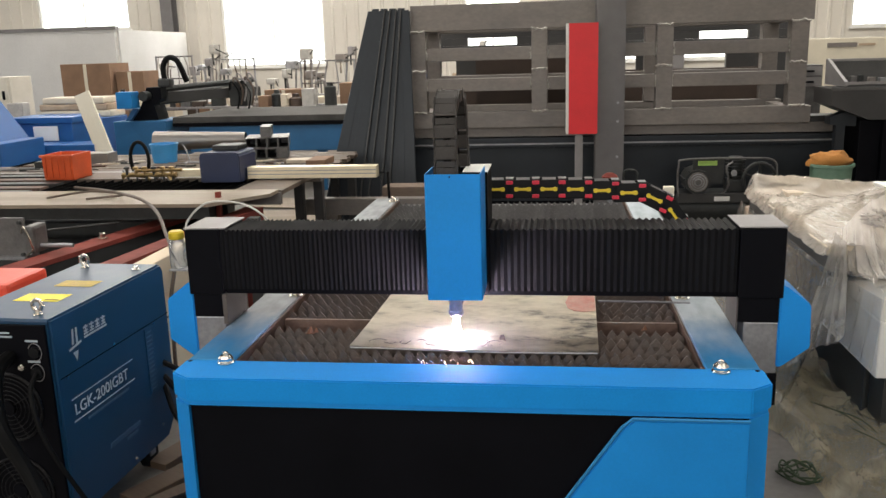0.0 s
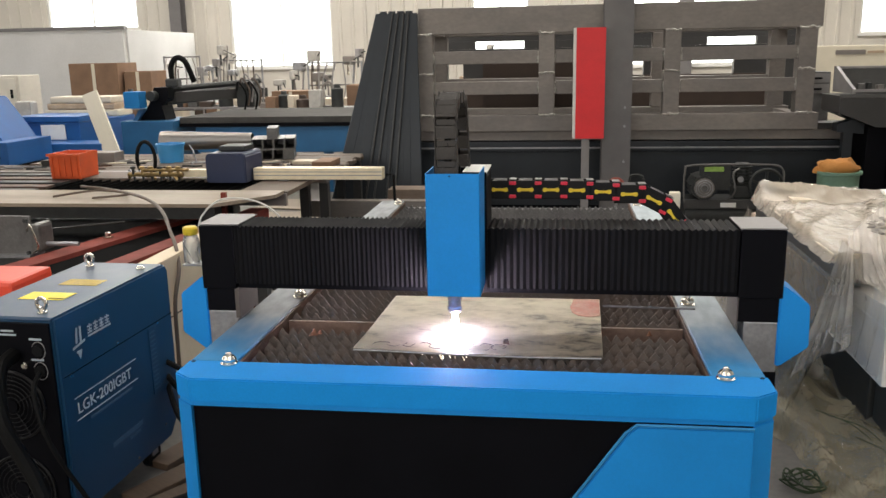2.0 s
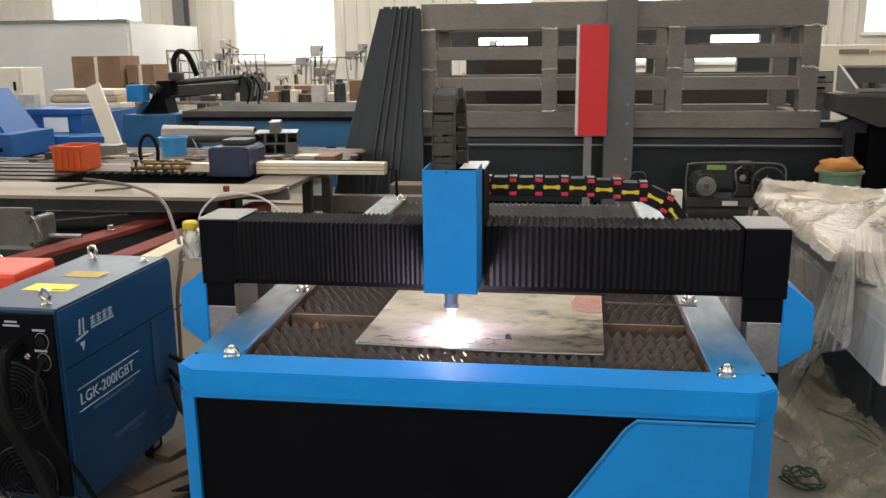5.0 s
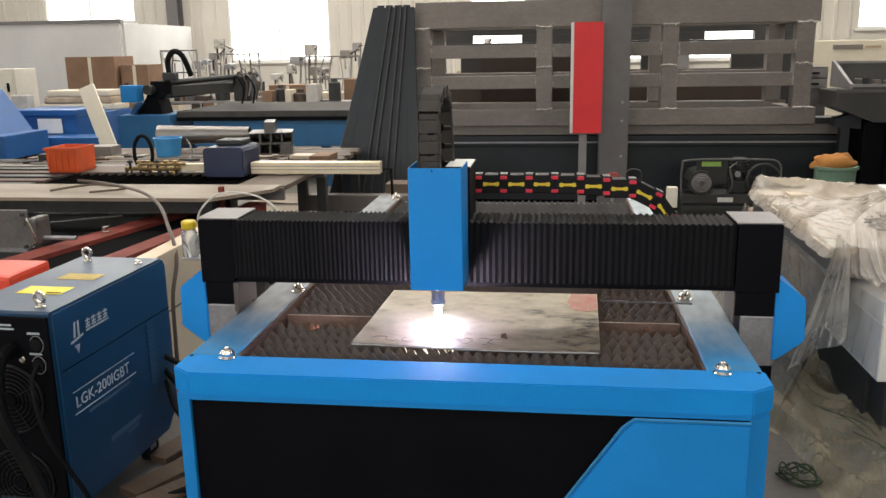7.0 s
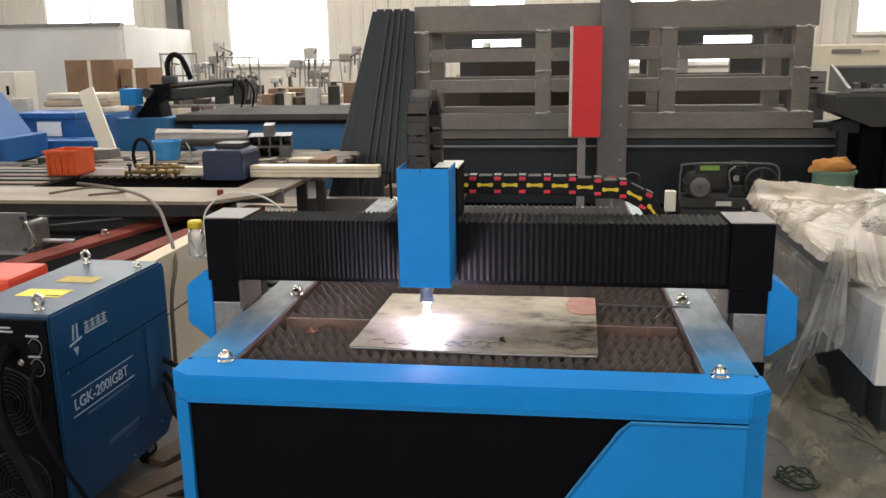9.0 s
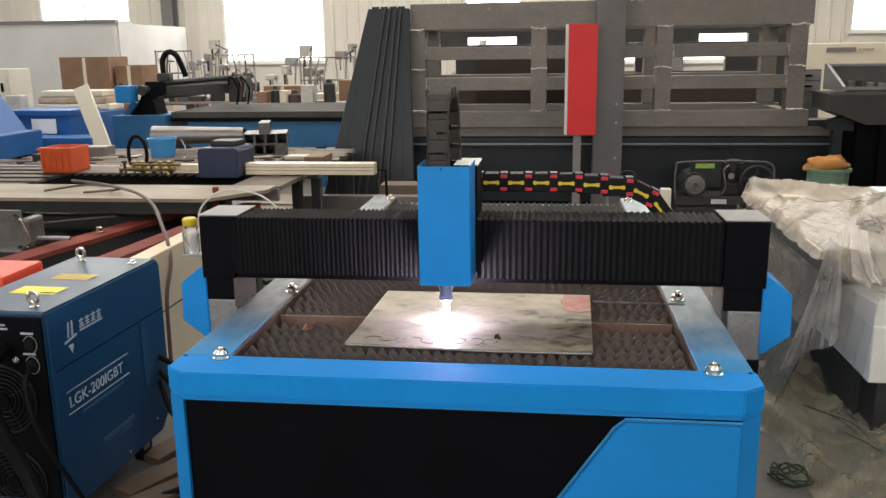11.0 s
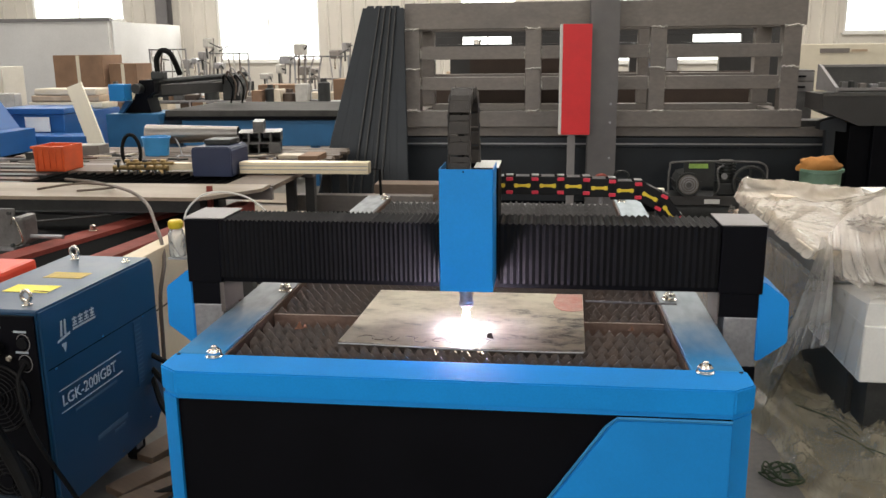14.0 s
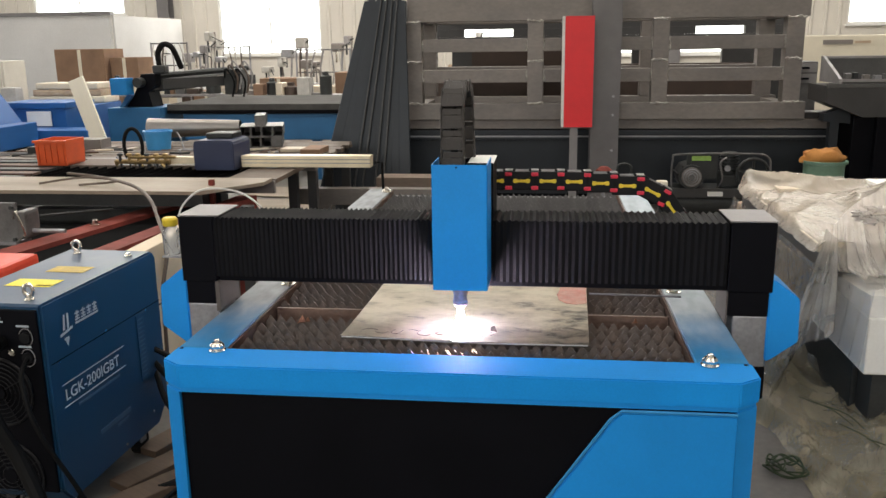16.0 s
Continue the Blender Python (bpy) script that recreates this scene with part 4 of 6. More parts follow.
    for k, pts in enumerate(([(-1.50, 0.345, 0.70), (-1.49, 0.25, 0.67), (-1.46, 0.20, 0.52), (-1.38, 0.20, 0.34), (-1.26, 0.16, 0.10), (-1.15, 0.10, 0.02), (-1.0, 0.2, 0.02)],
                             [(-1.412, 0.345, 0.645), (-1.40, 0.28, 0.60), (-1.36, 0.26, 0.45), (-1.29, 0.30, 0.25), (-1.22, 0.36, 0.06), (-1.1, 0.45, 0.012)])):
        solo("cable", tube(bmesh.new(), curve_pts(pts), 0.024 if k == 0 else 0.008, 10), RUBBER, "thick black cable from the power source" if k == 0 else "thin black lead from the power source", "cable", pts[-1], smooth=True)
    for k, (z, dx) in enumerate(((0.42, 0.0), (0.36, 0.03), (0.32, 0.0))):
        pts = [(-1.34, 1.05, z), (-1.15, 1.0 - 0.1 * k, z - 0.05), (-0.95, 0.8, z + 0.05), (-0.80, 0.7, z + 0.12)]
        solo("lead", tube(bmesh.new(), curve_pts(pts), 0.012, 8), RUBBER, "black lead between power source and table", "cable", pts[0], "leads", smooth=True)


def floor_leads():
    for k, pts in enumerate(([(-1.30, 0.30, 0.010), (-1.12, 0.42, 0.05), (-1.02, 0.70, 0.075), (-0.95, 1.0, 0.08), (-0.88, 1.2, 0.11)],
                             [(-1.26, 0.60, 0.012), (-1.08, 0.62, 0.07), (-0.98, 0.82, 0.085), (-0.90, 0.96, 0.10)],
                             [(-1.20, 1.15, 0.10), (-1.05, 0.95, 0.105), (-1.0, 0.60, 0.08), (-0.90, 0.42, 0.014), (-0.84, 0.30, 0.012)])):
        solo("lead", tube(bmesh.new(), curve_pts(pts), 0.010 + 0.003 * k, 8), RUBBER, "black lead lying over the floor planks", "cable", pts[0], "leads", smooth=True)


power_source()
floor_leads()


def floor_planks():
    for i, (x, y, l, a) in enumerate(((-1.12, 1.05, 0.9, 62), (-1.05, 0.75, 0.8, 55), (-1.2, 1.35, 0.9, 70), (-1.02, 1.5, 0.7, 40))):
        bm = Bx(-l / 2, l / 2, -0.055, 0.055, 0, 0.03, bev=0.004)
        ob = solo("plank", bm, WOOD, "dirty rough plank on the floor beside the table", "plank", (0, 0, 0), "floor planks")
        ob.matrix_basis = pose(x, y, 0.001 + 0.032 * (i % 2) + (0.03 if i == 3 else 0), 0, 0, a)


floor_planks()


# ---- unfinished machine and cream cabinet behind the power source ----
def left_near():
    c = thing("cream_cabinet", "slim cream sheet-metal cabinet with a seam", "cabinet", (-1.67, 2.0, 0))
    part("body", Bx(-1.72, -1.62, 1.30, 2.32, 0.05, 0.69, bev=0.006), CREAM, c)
    part("seam", Bx(-1.6195, -1.617, 1.45, 2.30, 0.395, 0.402), BROWN, c)
    part("plinth", Bx(-1.70, -1.64, 1.35, 2.30, 0.0, 0.05), BLACK, c)
    m = thing("machine_bed", "unfinished machine bed of red-oxide steel beams", "machine bed", (-2.4, 2.0, 0))
    part("beam", prism(bmesh.new(), [(-2.80, 0.95), (-2.655, 0.95), (-2.15, 3.30), (-2.31, 3.30)], "z", 0.50, 0.60), OXIDE, m)
    part("guard_rest", Bx(-2.30, -2.12, 0.55, 1.5, 0.50, 0.60, bev=0.006), OXIDE, m)
    part("dark_channel", prism(bmesh.new(), [(-2.52, 1.55), (-2.00, 1.55), (-1.785, 3.30), (-2.145, 3.30)], "z", 0.44, 0.575), PITCH, m, "greasy black guide channel")
    part("inner_beam", prism(bmesh.new(), [(-2.02, 1.3), (-1.90, 1.3), (-1.66, 3.30), (-1.78, 3.30)], "z", 0.50, 0.655), OXIDE, m)
    part("far_beam", Bx(-3.6, -3.5, 0.5, 3.3, 0.50, 0.60, bev=0.006), OXIDE, m)
    for y, x in ((1.0, -2.78), (2.15, -2.57), (3.2, -2.34)):
        part("cross_member", Bx(-3.5, x, y, y + 0.08, 0.49, 0.57), MOTOR, m, "dark mill-scale cross member")
    for x, y in ((-2.2, 0.6), (-2.27, 3.15), (-2.72, 1.05), (-2.0, 1.4), (-1.76, 3.15), (-3.55, 0.6), (-3.55, 3.15)):
        part("leg", Bx(x, x + 0.07, y, y + 0.07, 0, 0.50), OXIDE, m)
    for x, y in ((-2.55, 1.75), (-2.39, 2.55)):
        part("bolt", lathe(bmesh.new(), [(0.03, 0), (0.03, 0.01), (0.018, 0.012), (0.018, 0.035), (0.012, 0.04)], (x, y, 0.601), 12), CHROME, m, smooth=True)
    part("post", Bx(-1.87, -1.84, 3.02, 3.05, 0.0, 0.80), OXIDE, m, "red oxide upright")
    d = thing("drive_unit", "small grey drive motor on a bracket", "motor", (-2.6, 1.95, 0.57))
    part("bracket", Bx(-2.64, -2.40, 1.93, 1.95, 0.57, 0.80, bev=0.004), DULLST, d)
    for x, z in ((-2.62, 0.78), (-2.42, 0.78), (-2.42, 0.60)):
        part("bracket_bolt", tube(bmesh.new(), [(x, 1.915, z - 0.005), (x, 1.93, z - 0.005)], 0.011, 8), MOTOR, d)
    mt = Bx(-0.085, 0.085, -0.20, 0.0, -0.085, 0.085, bev=0.015)
    part("motor_body", mt, MOTOR, d).matrix_basis = pose(-2.58 + 2.6, 1.925 - 1.95, 0.665 - 0.57, 0, 35, 0)
    part("gearbox", Bx(-2.39, -2.33, 1.90, 2.04, 0.60, 0.76, bev=0.02), DULLST, d)
    part("shaft", tube(bmesh.new(), [(-2.33, 1.96, 0.64), (-2.14, 1.96, 0.64)], 0.012, 8), STEEL, d)
    part("bolt_lead", tube(bmesh.new(), curve_pts([(-2.40, 1.90, 0.72), (-2.36, 1.87, 0.76), (-2.33, 1.88, 0.64), (-2.38, 1.9, 0.60)]), 0.006, 6), CHROME, d)
    part("tie_bar", tube(bmesh.new(), [(-2.4, 2.05, 0.70), (-2.15, 2.5, 0.66)], 0.007, 6), MOTOR, d)
    part("base", Bx(-2.64, -2.40, 1.90, 2.04, 0.57, 0.585), STEEL, d)
    d.location = (-2.84, 2.21, 0.571)
    v = bmesh.new()
    box(v, -2.38, -2.05, 1.15, 1.45, 0.60, 0.715, bev=0.02)
    solo("red_guard", v, VERM, "bright vermilion machine guard on the red beam", "guard", (-2.2, 1.3, 0.60))
    h = curve_pts([(-3.05, 3.42, 0.777), (-2.80, 3.30, 0.778), (-2.484, 3.0, 0.80), (-2.145, 2.6, 0.826), (-1.912, 2.3, 0.808), (-1.753, 2.05, 0.745), (-1.66, 1.9, 0.705), (-1.605, 1.8, 0.62), (-1.592, 1.7, 0.475), (-1.59, 1.68, 0.25), (-1.59, 1.67, 0.011)])
    solo("hose", tube(bmesh.new(), h, 0.010, 8), HOSE, "brown rubber hose arching over the cream cabinet", "hose", (-1.59, 1.7, 0), smooth=True)
    solo("hose", tube(bmesh.new(), curve_pts([(-3.0, 3.0, 0.775), (-2.75, 3.1, 0.80), (-2.5, 3.05, 0.785), (-2.7, 2.95, 0.775)]), 0.008, 6), HOSE, "thin brown hose coiled on the board", "hose", (-2.7, 3, 0.77), smooth=True)


left_near()


# ---- low work bench with a portable cutter ----
def bench():
    b = thing("work_bench", "long low steel work bench with a dusty top", "work bench", (-3.2, 4.4, 0))
    part("apron", Bx(-4.6, -1.85, 2.86, 2.96, 0.66, 0.742), MOTOR, b)
    part("front_board", prism(bmesh.new(), [(-4.6, 2.80), (-1.84, 2.80), (-1.56, 3.16), (-1.56, 3.34), (-4.6, 3.34)], "z", 0.743, 0.765), DUSTB, b, "pale dusty board")
    part("top_frame", Bx(-4.6, -1.55, 3.345, 3.38, 0.66, 0.742), GUN, b)
    part("top_frame", Bx(-4.6, -1.55, 4.36, 4.46, 0.66, 0.75), GUN, b)
    part("grate", Bx(-3.4, -1.9, 3.382, 4.0, 0.66, 0.70), PITCH, b, "dark rusty cutting bed")
    for i in range(20):
        part("grate_bar", Bx(-3.38 + i * 0.075, -3.372 + i * 0.075, 3.382, 4.0, 0.70, 0.742), PITCH, b)
    for i in range(8):
        y = 4.47 + i * 0.142
        part("top_plank", Bx(-4.4 + 0.05 * (i % 3), -1.5 - 0.04 * (i % 2), y, y + 0.137, 0.72, 0.75 + 0.002 * (i % 3), bev=0.003), BENCHTOP, b, "oily brown plank")
    for k in range(5):
        part("side_rail", Bx(-4.6, -3.42, 3.382 + 0.2 * k, 3.50 + 0.2 * k, 0.70, 0.75, bev=0.004), RUST if k % 2 else MOTOR, b, "dark rusty rail")
    part("side_top", Bx(-4.6, -3.42, 3.382, 4.358, 0.66, 0.699), PITCH, b)
    part("top_plank", Bx(-3.418, -1.55, 4.003, 4.358, 0.72, 0.75), BENCHTOP, b)
    part("end_plate", Bx(-1.898, -1.55, 3.382, 4.0, 0.72, 0.75), BENCHTOP, b)
    for x in (-4.5, -1.78, -1.62):
        for y in (2.87, 4.38, 5.5):
            part("leg", Bx(x, x + 0.07, y, y + 0.07, 0, 0.66 if y < 5 else 0.72), SLATE, b)
    c = thing("portable_cutter", "portable gantry cutter with a navy box and aluminium boom", "portable cutter", (-2.1, 3.85, 0.75))
    bx = prism(bmesh.new(), [(-2.27, 0.752), (-1.97, 0.752), (-1.97, 0.945), (-1.985, 0.965), (-2.25, 0.965), (-2.27, 0.945)], "y", 3.75, 4.1)
    bmesh.ops.bevel(bx, geom=list(bx.edges), offset=0.008, segments=2, affect="EDGES")
    part("control_box", bx, mat("navy_box_paint", (0.017, 0.027, 0.072), 0.4, 0, 0.1, 5, 0.03, 100), c)
    part("lid", Bx(-2.22, -2.02, 3.88, 4.08, 0.966, 1.005, bev=0.01), MOTOR, c)
    bm = bmesh.new()
    box(bm, -1.958, -1.0, 3.86, 3.96, 0.76, 0.845, bev=0.006)
    part("boom", bm, ALU, c, "bright aluminium boom")
    for z in (0.79, 0.815):
        part("boom_groove", Bx(-1.955, -1.002, 3.857, 3.861, z, z + 0.005), STEEL, c)
    part("boom_left", Bx(-2.56, -2.272, 3.88, 3.95, 0.78, 0.83), ALU, c)
    part("manifold", tube(bmesh.new(), [(-2.92, 3.86, 0.80), (-2.50, 3.86, 0.80)], 0.017, 9), BRASS, c, "dull brass gas manifold", smooth=True)
    part("manifold", tube(bmesh.new(), [(-2.80, 3.84, 0.835), (-2.45, 3.85, 0.835)], 0.012, 9), BRASS, c, "dull brass gas manifold", smooth=True)
    for i in range(6):
        x = -2.88 + 0.07 * i
        part("valve", lathe(bmesh.new(), [(0.010, 0.80), (0.010, 0.842), (0.021, 0.845), (0.021, 0.858), (0.008, 0.864)], (x, 3.85, 0), 10), BRASS if i % 3 else MOTOR, c, "small brass valve", smooth=True)
        part("valve_foot", tube(bmesh.new(), [(x, 3.86, 0.752), (x, 3.86, 0.80)], 0.008, 6), MOTOR, c)
    rng = random.Random(3)
    for i in range(34):
        x, z = -2.93 + i * 0.0125, 0.757 + rng.uniform(0, 0.055)
        r1 = rng.uniform(0.006, 0.016)
        y = 3.9 + rng.uniform(-0.05, 0.04)
        dx, dz = rng.uniform(-0.03, 0.03), rng.uniform(0.004, 0.03)
        part("fitting", tube(bmesh.new(), [(x, y, z), (x + dx, y + rng.uniform(-0.02, 0.02), z + dz)], r1, 7), rng.choice([BRASS, BRASS, MOTOR, STEEL]), c, "small brass gas fitting")
    part("hose_loop", tube(bmesh.new(), [(-2.82 + 0.072 * math.cos(a), 3.95, 0.905 + 0.128 * math.sin(a)) for a in (2 * math.pi * k / 24 for k in range(25))], 0.014, 8), RUBBER, c, smooth=True)
    part("boom_foot", tube(bmesh.new(), [(-0.99, 3.92, 0.79), (-0.93, 3.92, 0.79), (-0.92, 3.92, 0.45)], 0.01, 6), RUBBER, c)
    part("boom_support", Bx(-1.78, -1.70, 3.875, 3.945, 0.752, 0.76), STEEL, c)
    k = thing("crate", "bright orange plastic crate on the bench", "crate", (-3.42, 4.05, 0.766))
    z0, z1 = 0.752, 0.945
    def tub(x0, x1, y0, y1, th, taper):
        bm = bmesh.new()
        for a in ((x0, x1, y0, y0 + th), (x0, x1, y1 - th, y1), (x0, x0 + th, y0 + th, y1 - th), (x1 - th, x1, y0 + th, y1 - th)):
            box(bm, *a, z0, z1)
        box(bm, x0, x1, y0, y1, z0, z0 + 0.01)
        for v in bm.verts:
            s = 1 - taper * (z1 - v.co.z) / (z1 - z0)
            v.co.x, v.co.y = (x0 + x1) / 2 + (v.co.x - (x0 + x1) / 2) * s, (y0 + y1) / 2 + (v.co.y - (y0 + y1) / 2) * s
        return bm
    part("tub", tub(-3.61, -3.36, 3.95, 4.22, 0.008, 0.05), ORANGE, k)
    part("rim", prism(bmesh.new(), [(-3.62, 3.935), (-3.35, 3.935), (-3.35, 3.96), (-3.62, 3.96)], "z", z1 - 0.02, z1), ORANGE, k)
    for i in range(5):
        x = -3.59 + i * 0.05
        part("rib", Bx(x, x + 0.01, 3.945, 3.958, z0 + 0.02, z1 - 0.02), ORANGE, k)
    u = thing("bucket", "sky-blue plastic bucket on the bench", "bucket", (-3.12, 5.0, 0.75))
    part("pail", lathe(bmesh.new(), [(0.10, 0.752), (0.118, 0.90), (0.126, 0.90), (0.126, 0.915), (0.114, 0.915), (0.095, 0.77)], (-3.12, 5.0, 0), 20), BUCKET, u, smooth=True)
    part("wire_handle", tube(bmesh.new(), curve_pts([(-2.945, 5.0, 0.90), (-2.90, 4.97, 0.84), (-2.87, 4.95, 0.76)]), 0.006, 6), STEEL, u)
    # square tubes in a small stack
    for j, (x, y, z, dy) in enumerate([(-2.42 + 0.093 * i, 5.10, 0.7555, 0.4) for i in range(4)] + [(-2.41 + 0.093 * i, 5.12, 0.847, 0.38) for i in range(4)] + [(-2.28, 5.14, 0.9385, 0.34)]):
        bm = bmesh.new()
        a, th = 0.090, 0.006
        box(bm, x, x + a, y, y + dy, z, z + th)
        box(bm, x, x + a, y, y + dy, z + a - th, z + a)
        box(bm, x, x + th, y, y + dy, z + th, z + a - th)
        box(bm, x + a - th, x + a, y, y + dy, z + th, z + a - th)
        shut = 0.004 if j in (0, 3, 8) else dy - 0.012
        box(bm, x + th, x + a - th, y + shut, y + shut + 0.004, z + th, z + a - th)
        bmesh.ops.rotate(bm, verts=bm.verts, cent=(-2.23, 5.12, 0), matrix=Matrix.Rotation(radians(15), 3, "Z"))
        solo("square_tube", bm, DULLST, "short dark steel square tube in a stack", "steel tube", (x, y, z), "stacked square tubes")
    cy = bmesh.new()
    lathe(cy, [(0.092, 0), (0.066, 0.84), (0.060, 0.84), (0.086, 0)], (0, 0, 0), 28)
    ob = solo("steel_pipe", cy, PIPE, "shiny tapered stainless pipe lying on the bench", "pipe", (0, 0, 0), smooth=True)
    ob.matrix_basis = pose(-3.37, 5.36, 0.897, 0, 90, 6)
    solo("bearing_block", Bx(-3.34, -3.22, 5.28, 5.46, 0.7555, 0.806), MOTOR, "dark block under the shiny pipe", "block", (-3.3, 5.45, 0.75))
    solo("bearing_block", Bx(-2.74, -2.64, 5.33, 5.53, 0.7555, 0.827), MOTOR, "dark block under the shiny pipe", "block", (-2.6, 5.4, 0.75))
    rng = random.Random(6)
    for i in range(26):
        x, y = rng.uniform(-4.2, -1.7), rng.uniform(4.5, 5.0)
        if -3.3 < x < -2.3:
            continue
        l = rng.uniform(0.05, 0.25)
        ob = solo("scrap_piece", Bx(-l / 2, l / 2, -0.02, 0.02, 0, 0.015, bev=0.002), rng.choice([RUST, STEEL, BOARD, GUN]), "small scrap piece on the bench", "scrap", (0, 0, 0), "bench scrap")
        ob.matrix_basis = pose(x, y, 0.751, 0, 0, rng.uniform(0, 180))
    for i in range(9):
        y = 3.35 + i * 0.24
        solo("steel_bar", Bx(-4.4 + rng.uniform(0, 0.2), -2.45 + rng.uniform(-0.3, 0.1), y, y + 0.18, 0.0, 0.30 + rng.uniform(-0.12, 0.1), bev=0.01), rng.choice([BLACK, MOTOR]), "dark steel bar stored under the bench", "steel bar", (-3, y, 0), "stored bars")
    for i in range(7):
        y = 0.75 + i * 0.36
        solo("steel_channel", Bx(-3.45, -2.26, y, y + 0.09, 0.30, 0.37, bev=0.004), rng.choice([BLACK, MOTOR]), "dark steel channel inside the machine bed", "steel channel", (-3, y, 0.3), "bed channels")
    for i in range(30):
        x, y = rng.uniform(-4.3, -1.7), rng.choice([rng.uniform(4.5, 4.9), rng.uniform(3.68, 3.85)])
        if y < 4 and x > -3.7:
            continue
        pts = [(x + rng.uniform(-0.12, 0.12) * k, y + 0.04 * k * rng.uniform(-1, 1), 0.759) for k in range(4)]
        solo("rod_piece", tube(bmesh.new(), curve_pts(pts, 4), rng.uniform(0.004, 0.011), 6), rng.choice([RUST, MOTOR, STEEL, GUN]), "thin metal rod offcut on the bench", "rod", pts[0], "bench scrap")
    for x0, y0, w2, d2, h2, m2 in ((-1.72, 4.55, 0.16, 0.3, 0.05, CARTON), (-1.95, 4.75, 0.22, 0.16, 0.03, BOARD), (-4.1, 4.6, 0.3, 0.2, 0.06, MOTOR), (-3.85, 4.9, 0.25, 0.18, 0.09, GUN), (-2.62, 5.0, 0.12, 0.1, 0.1, MOTOR)):
        solo("parts_box", Bx(x0, x0 + w2, y0, y0 + d2, 0.756, 0.756 + h2, bev=0.006), m2, "low box of small parts on the bench", "box", (x0, y0, 0.755), "bench boxes")
    for i in range(16):
        x, y = rng.uniform(-2.0, -0.9), rng.uniform(3.6, 6.2)
        l = rng.uniform(0.1, 0.6)
        ob = solo("floor_scrap", Bx(-l / 2, l / 2, -0.025, 0.025, 0, 0.03, bev=0.004), rng.choice([GUN, BOARD, MOTOR, WOOD]), "steel and wood scrap strip on the floor", "scrap", (0, 0, 0), "floor scrap")
        ob.matrix_basis = pose(x, y, 0.001, 0, 0, rng.uniform(20, 80))
    # added pale sheets that imitate sunlit patches of the bare floor
    for i, (x, y, w2, d2, a) in enumerate(((-2.75, 6.3, 1.3, 0.7, 4), (-2.5, 7.05, 1.1, 0.6, -8), (-1.75, 5.85, 0.7, 0.5, 15), (-1.35, 4.2, 0.5, 0.35, 24))):
        ob = solo("sunlit_floor_sheet", Bx(-w2 / 2, w2 / 2, -d2 / 2, d2 / 2, 0, 0.008, bev=0.002), DUSTB, "flat pale sheet standing in for sunlit floor", "cardboard", (0, 0, 0), "cardboard on the floor")
        ob.matrix_basis = pose(x, y, 0.001 + 0.010 * (i % 2), 0, 0, a)
    f = thing("floor_beam", "dark steel channel resting on two blocks", "steel beam", (-1.4, 5.0, 0))
    part("channel", Bx(-1.88, -0.70, 5.0, 5.12, 0.27, 0.41, bev=0.004), GUN, f)
    part("block", Bx(-1.8, -1.6, 5.0, 5.12, 0, 0.27), GUN, f)
    part("block", Bx(-0.95, -0.75, 5.0, 5.12, 0, 0.27), GUN, f)
    for k in range(4):
        solo("timber", Bx(-1.32 + 0.05 * (k % 2), -0.55 - 0.04 * (k % 3), 5.36, 5.60, 0.001 + 0.114 * k, 0.112 + 0.114 * k, bev=0.006), OLDWOOD, "weathered brown timber baulk in a low stack", "timber", (-0.9, 5.4, 0.114 * k), "stacked timbers")


bench()


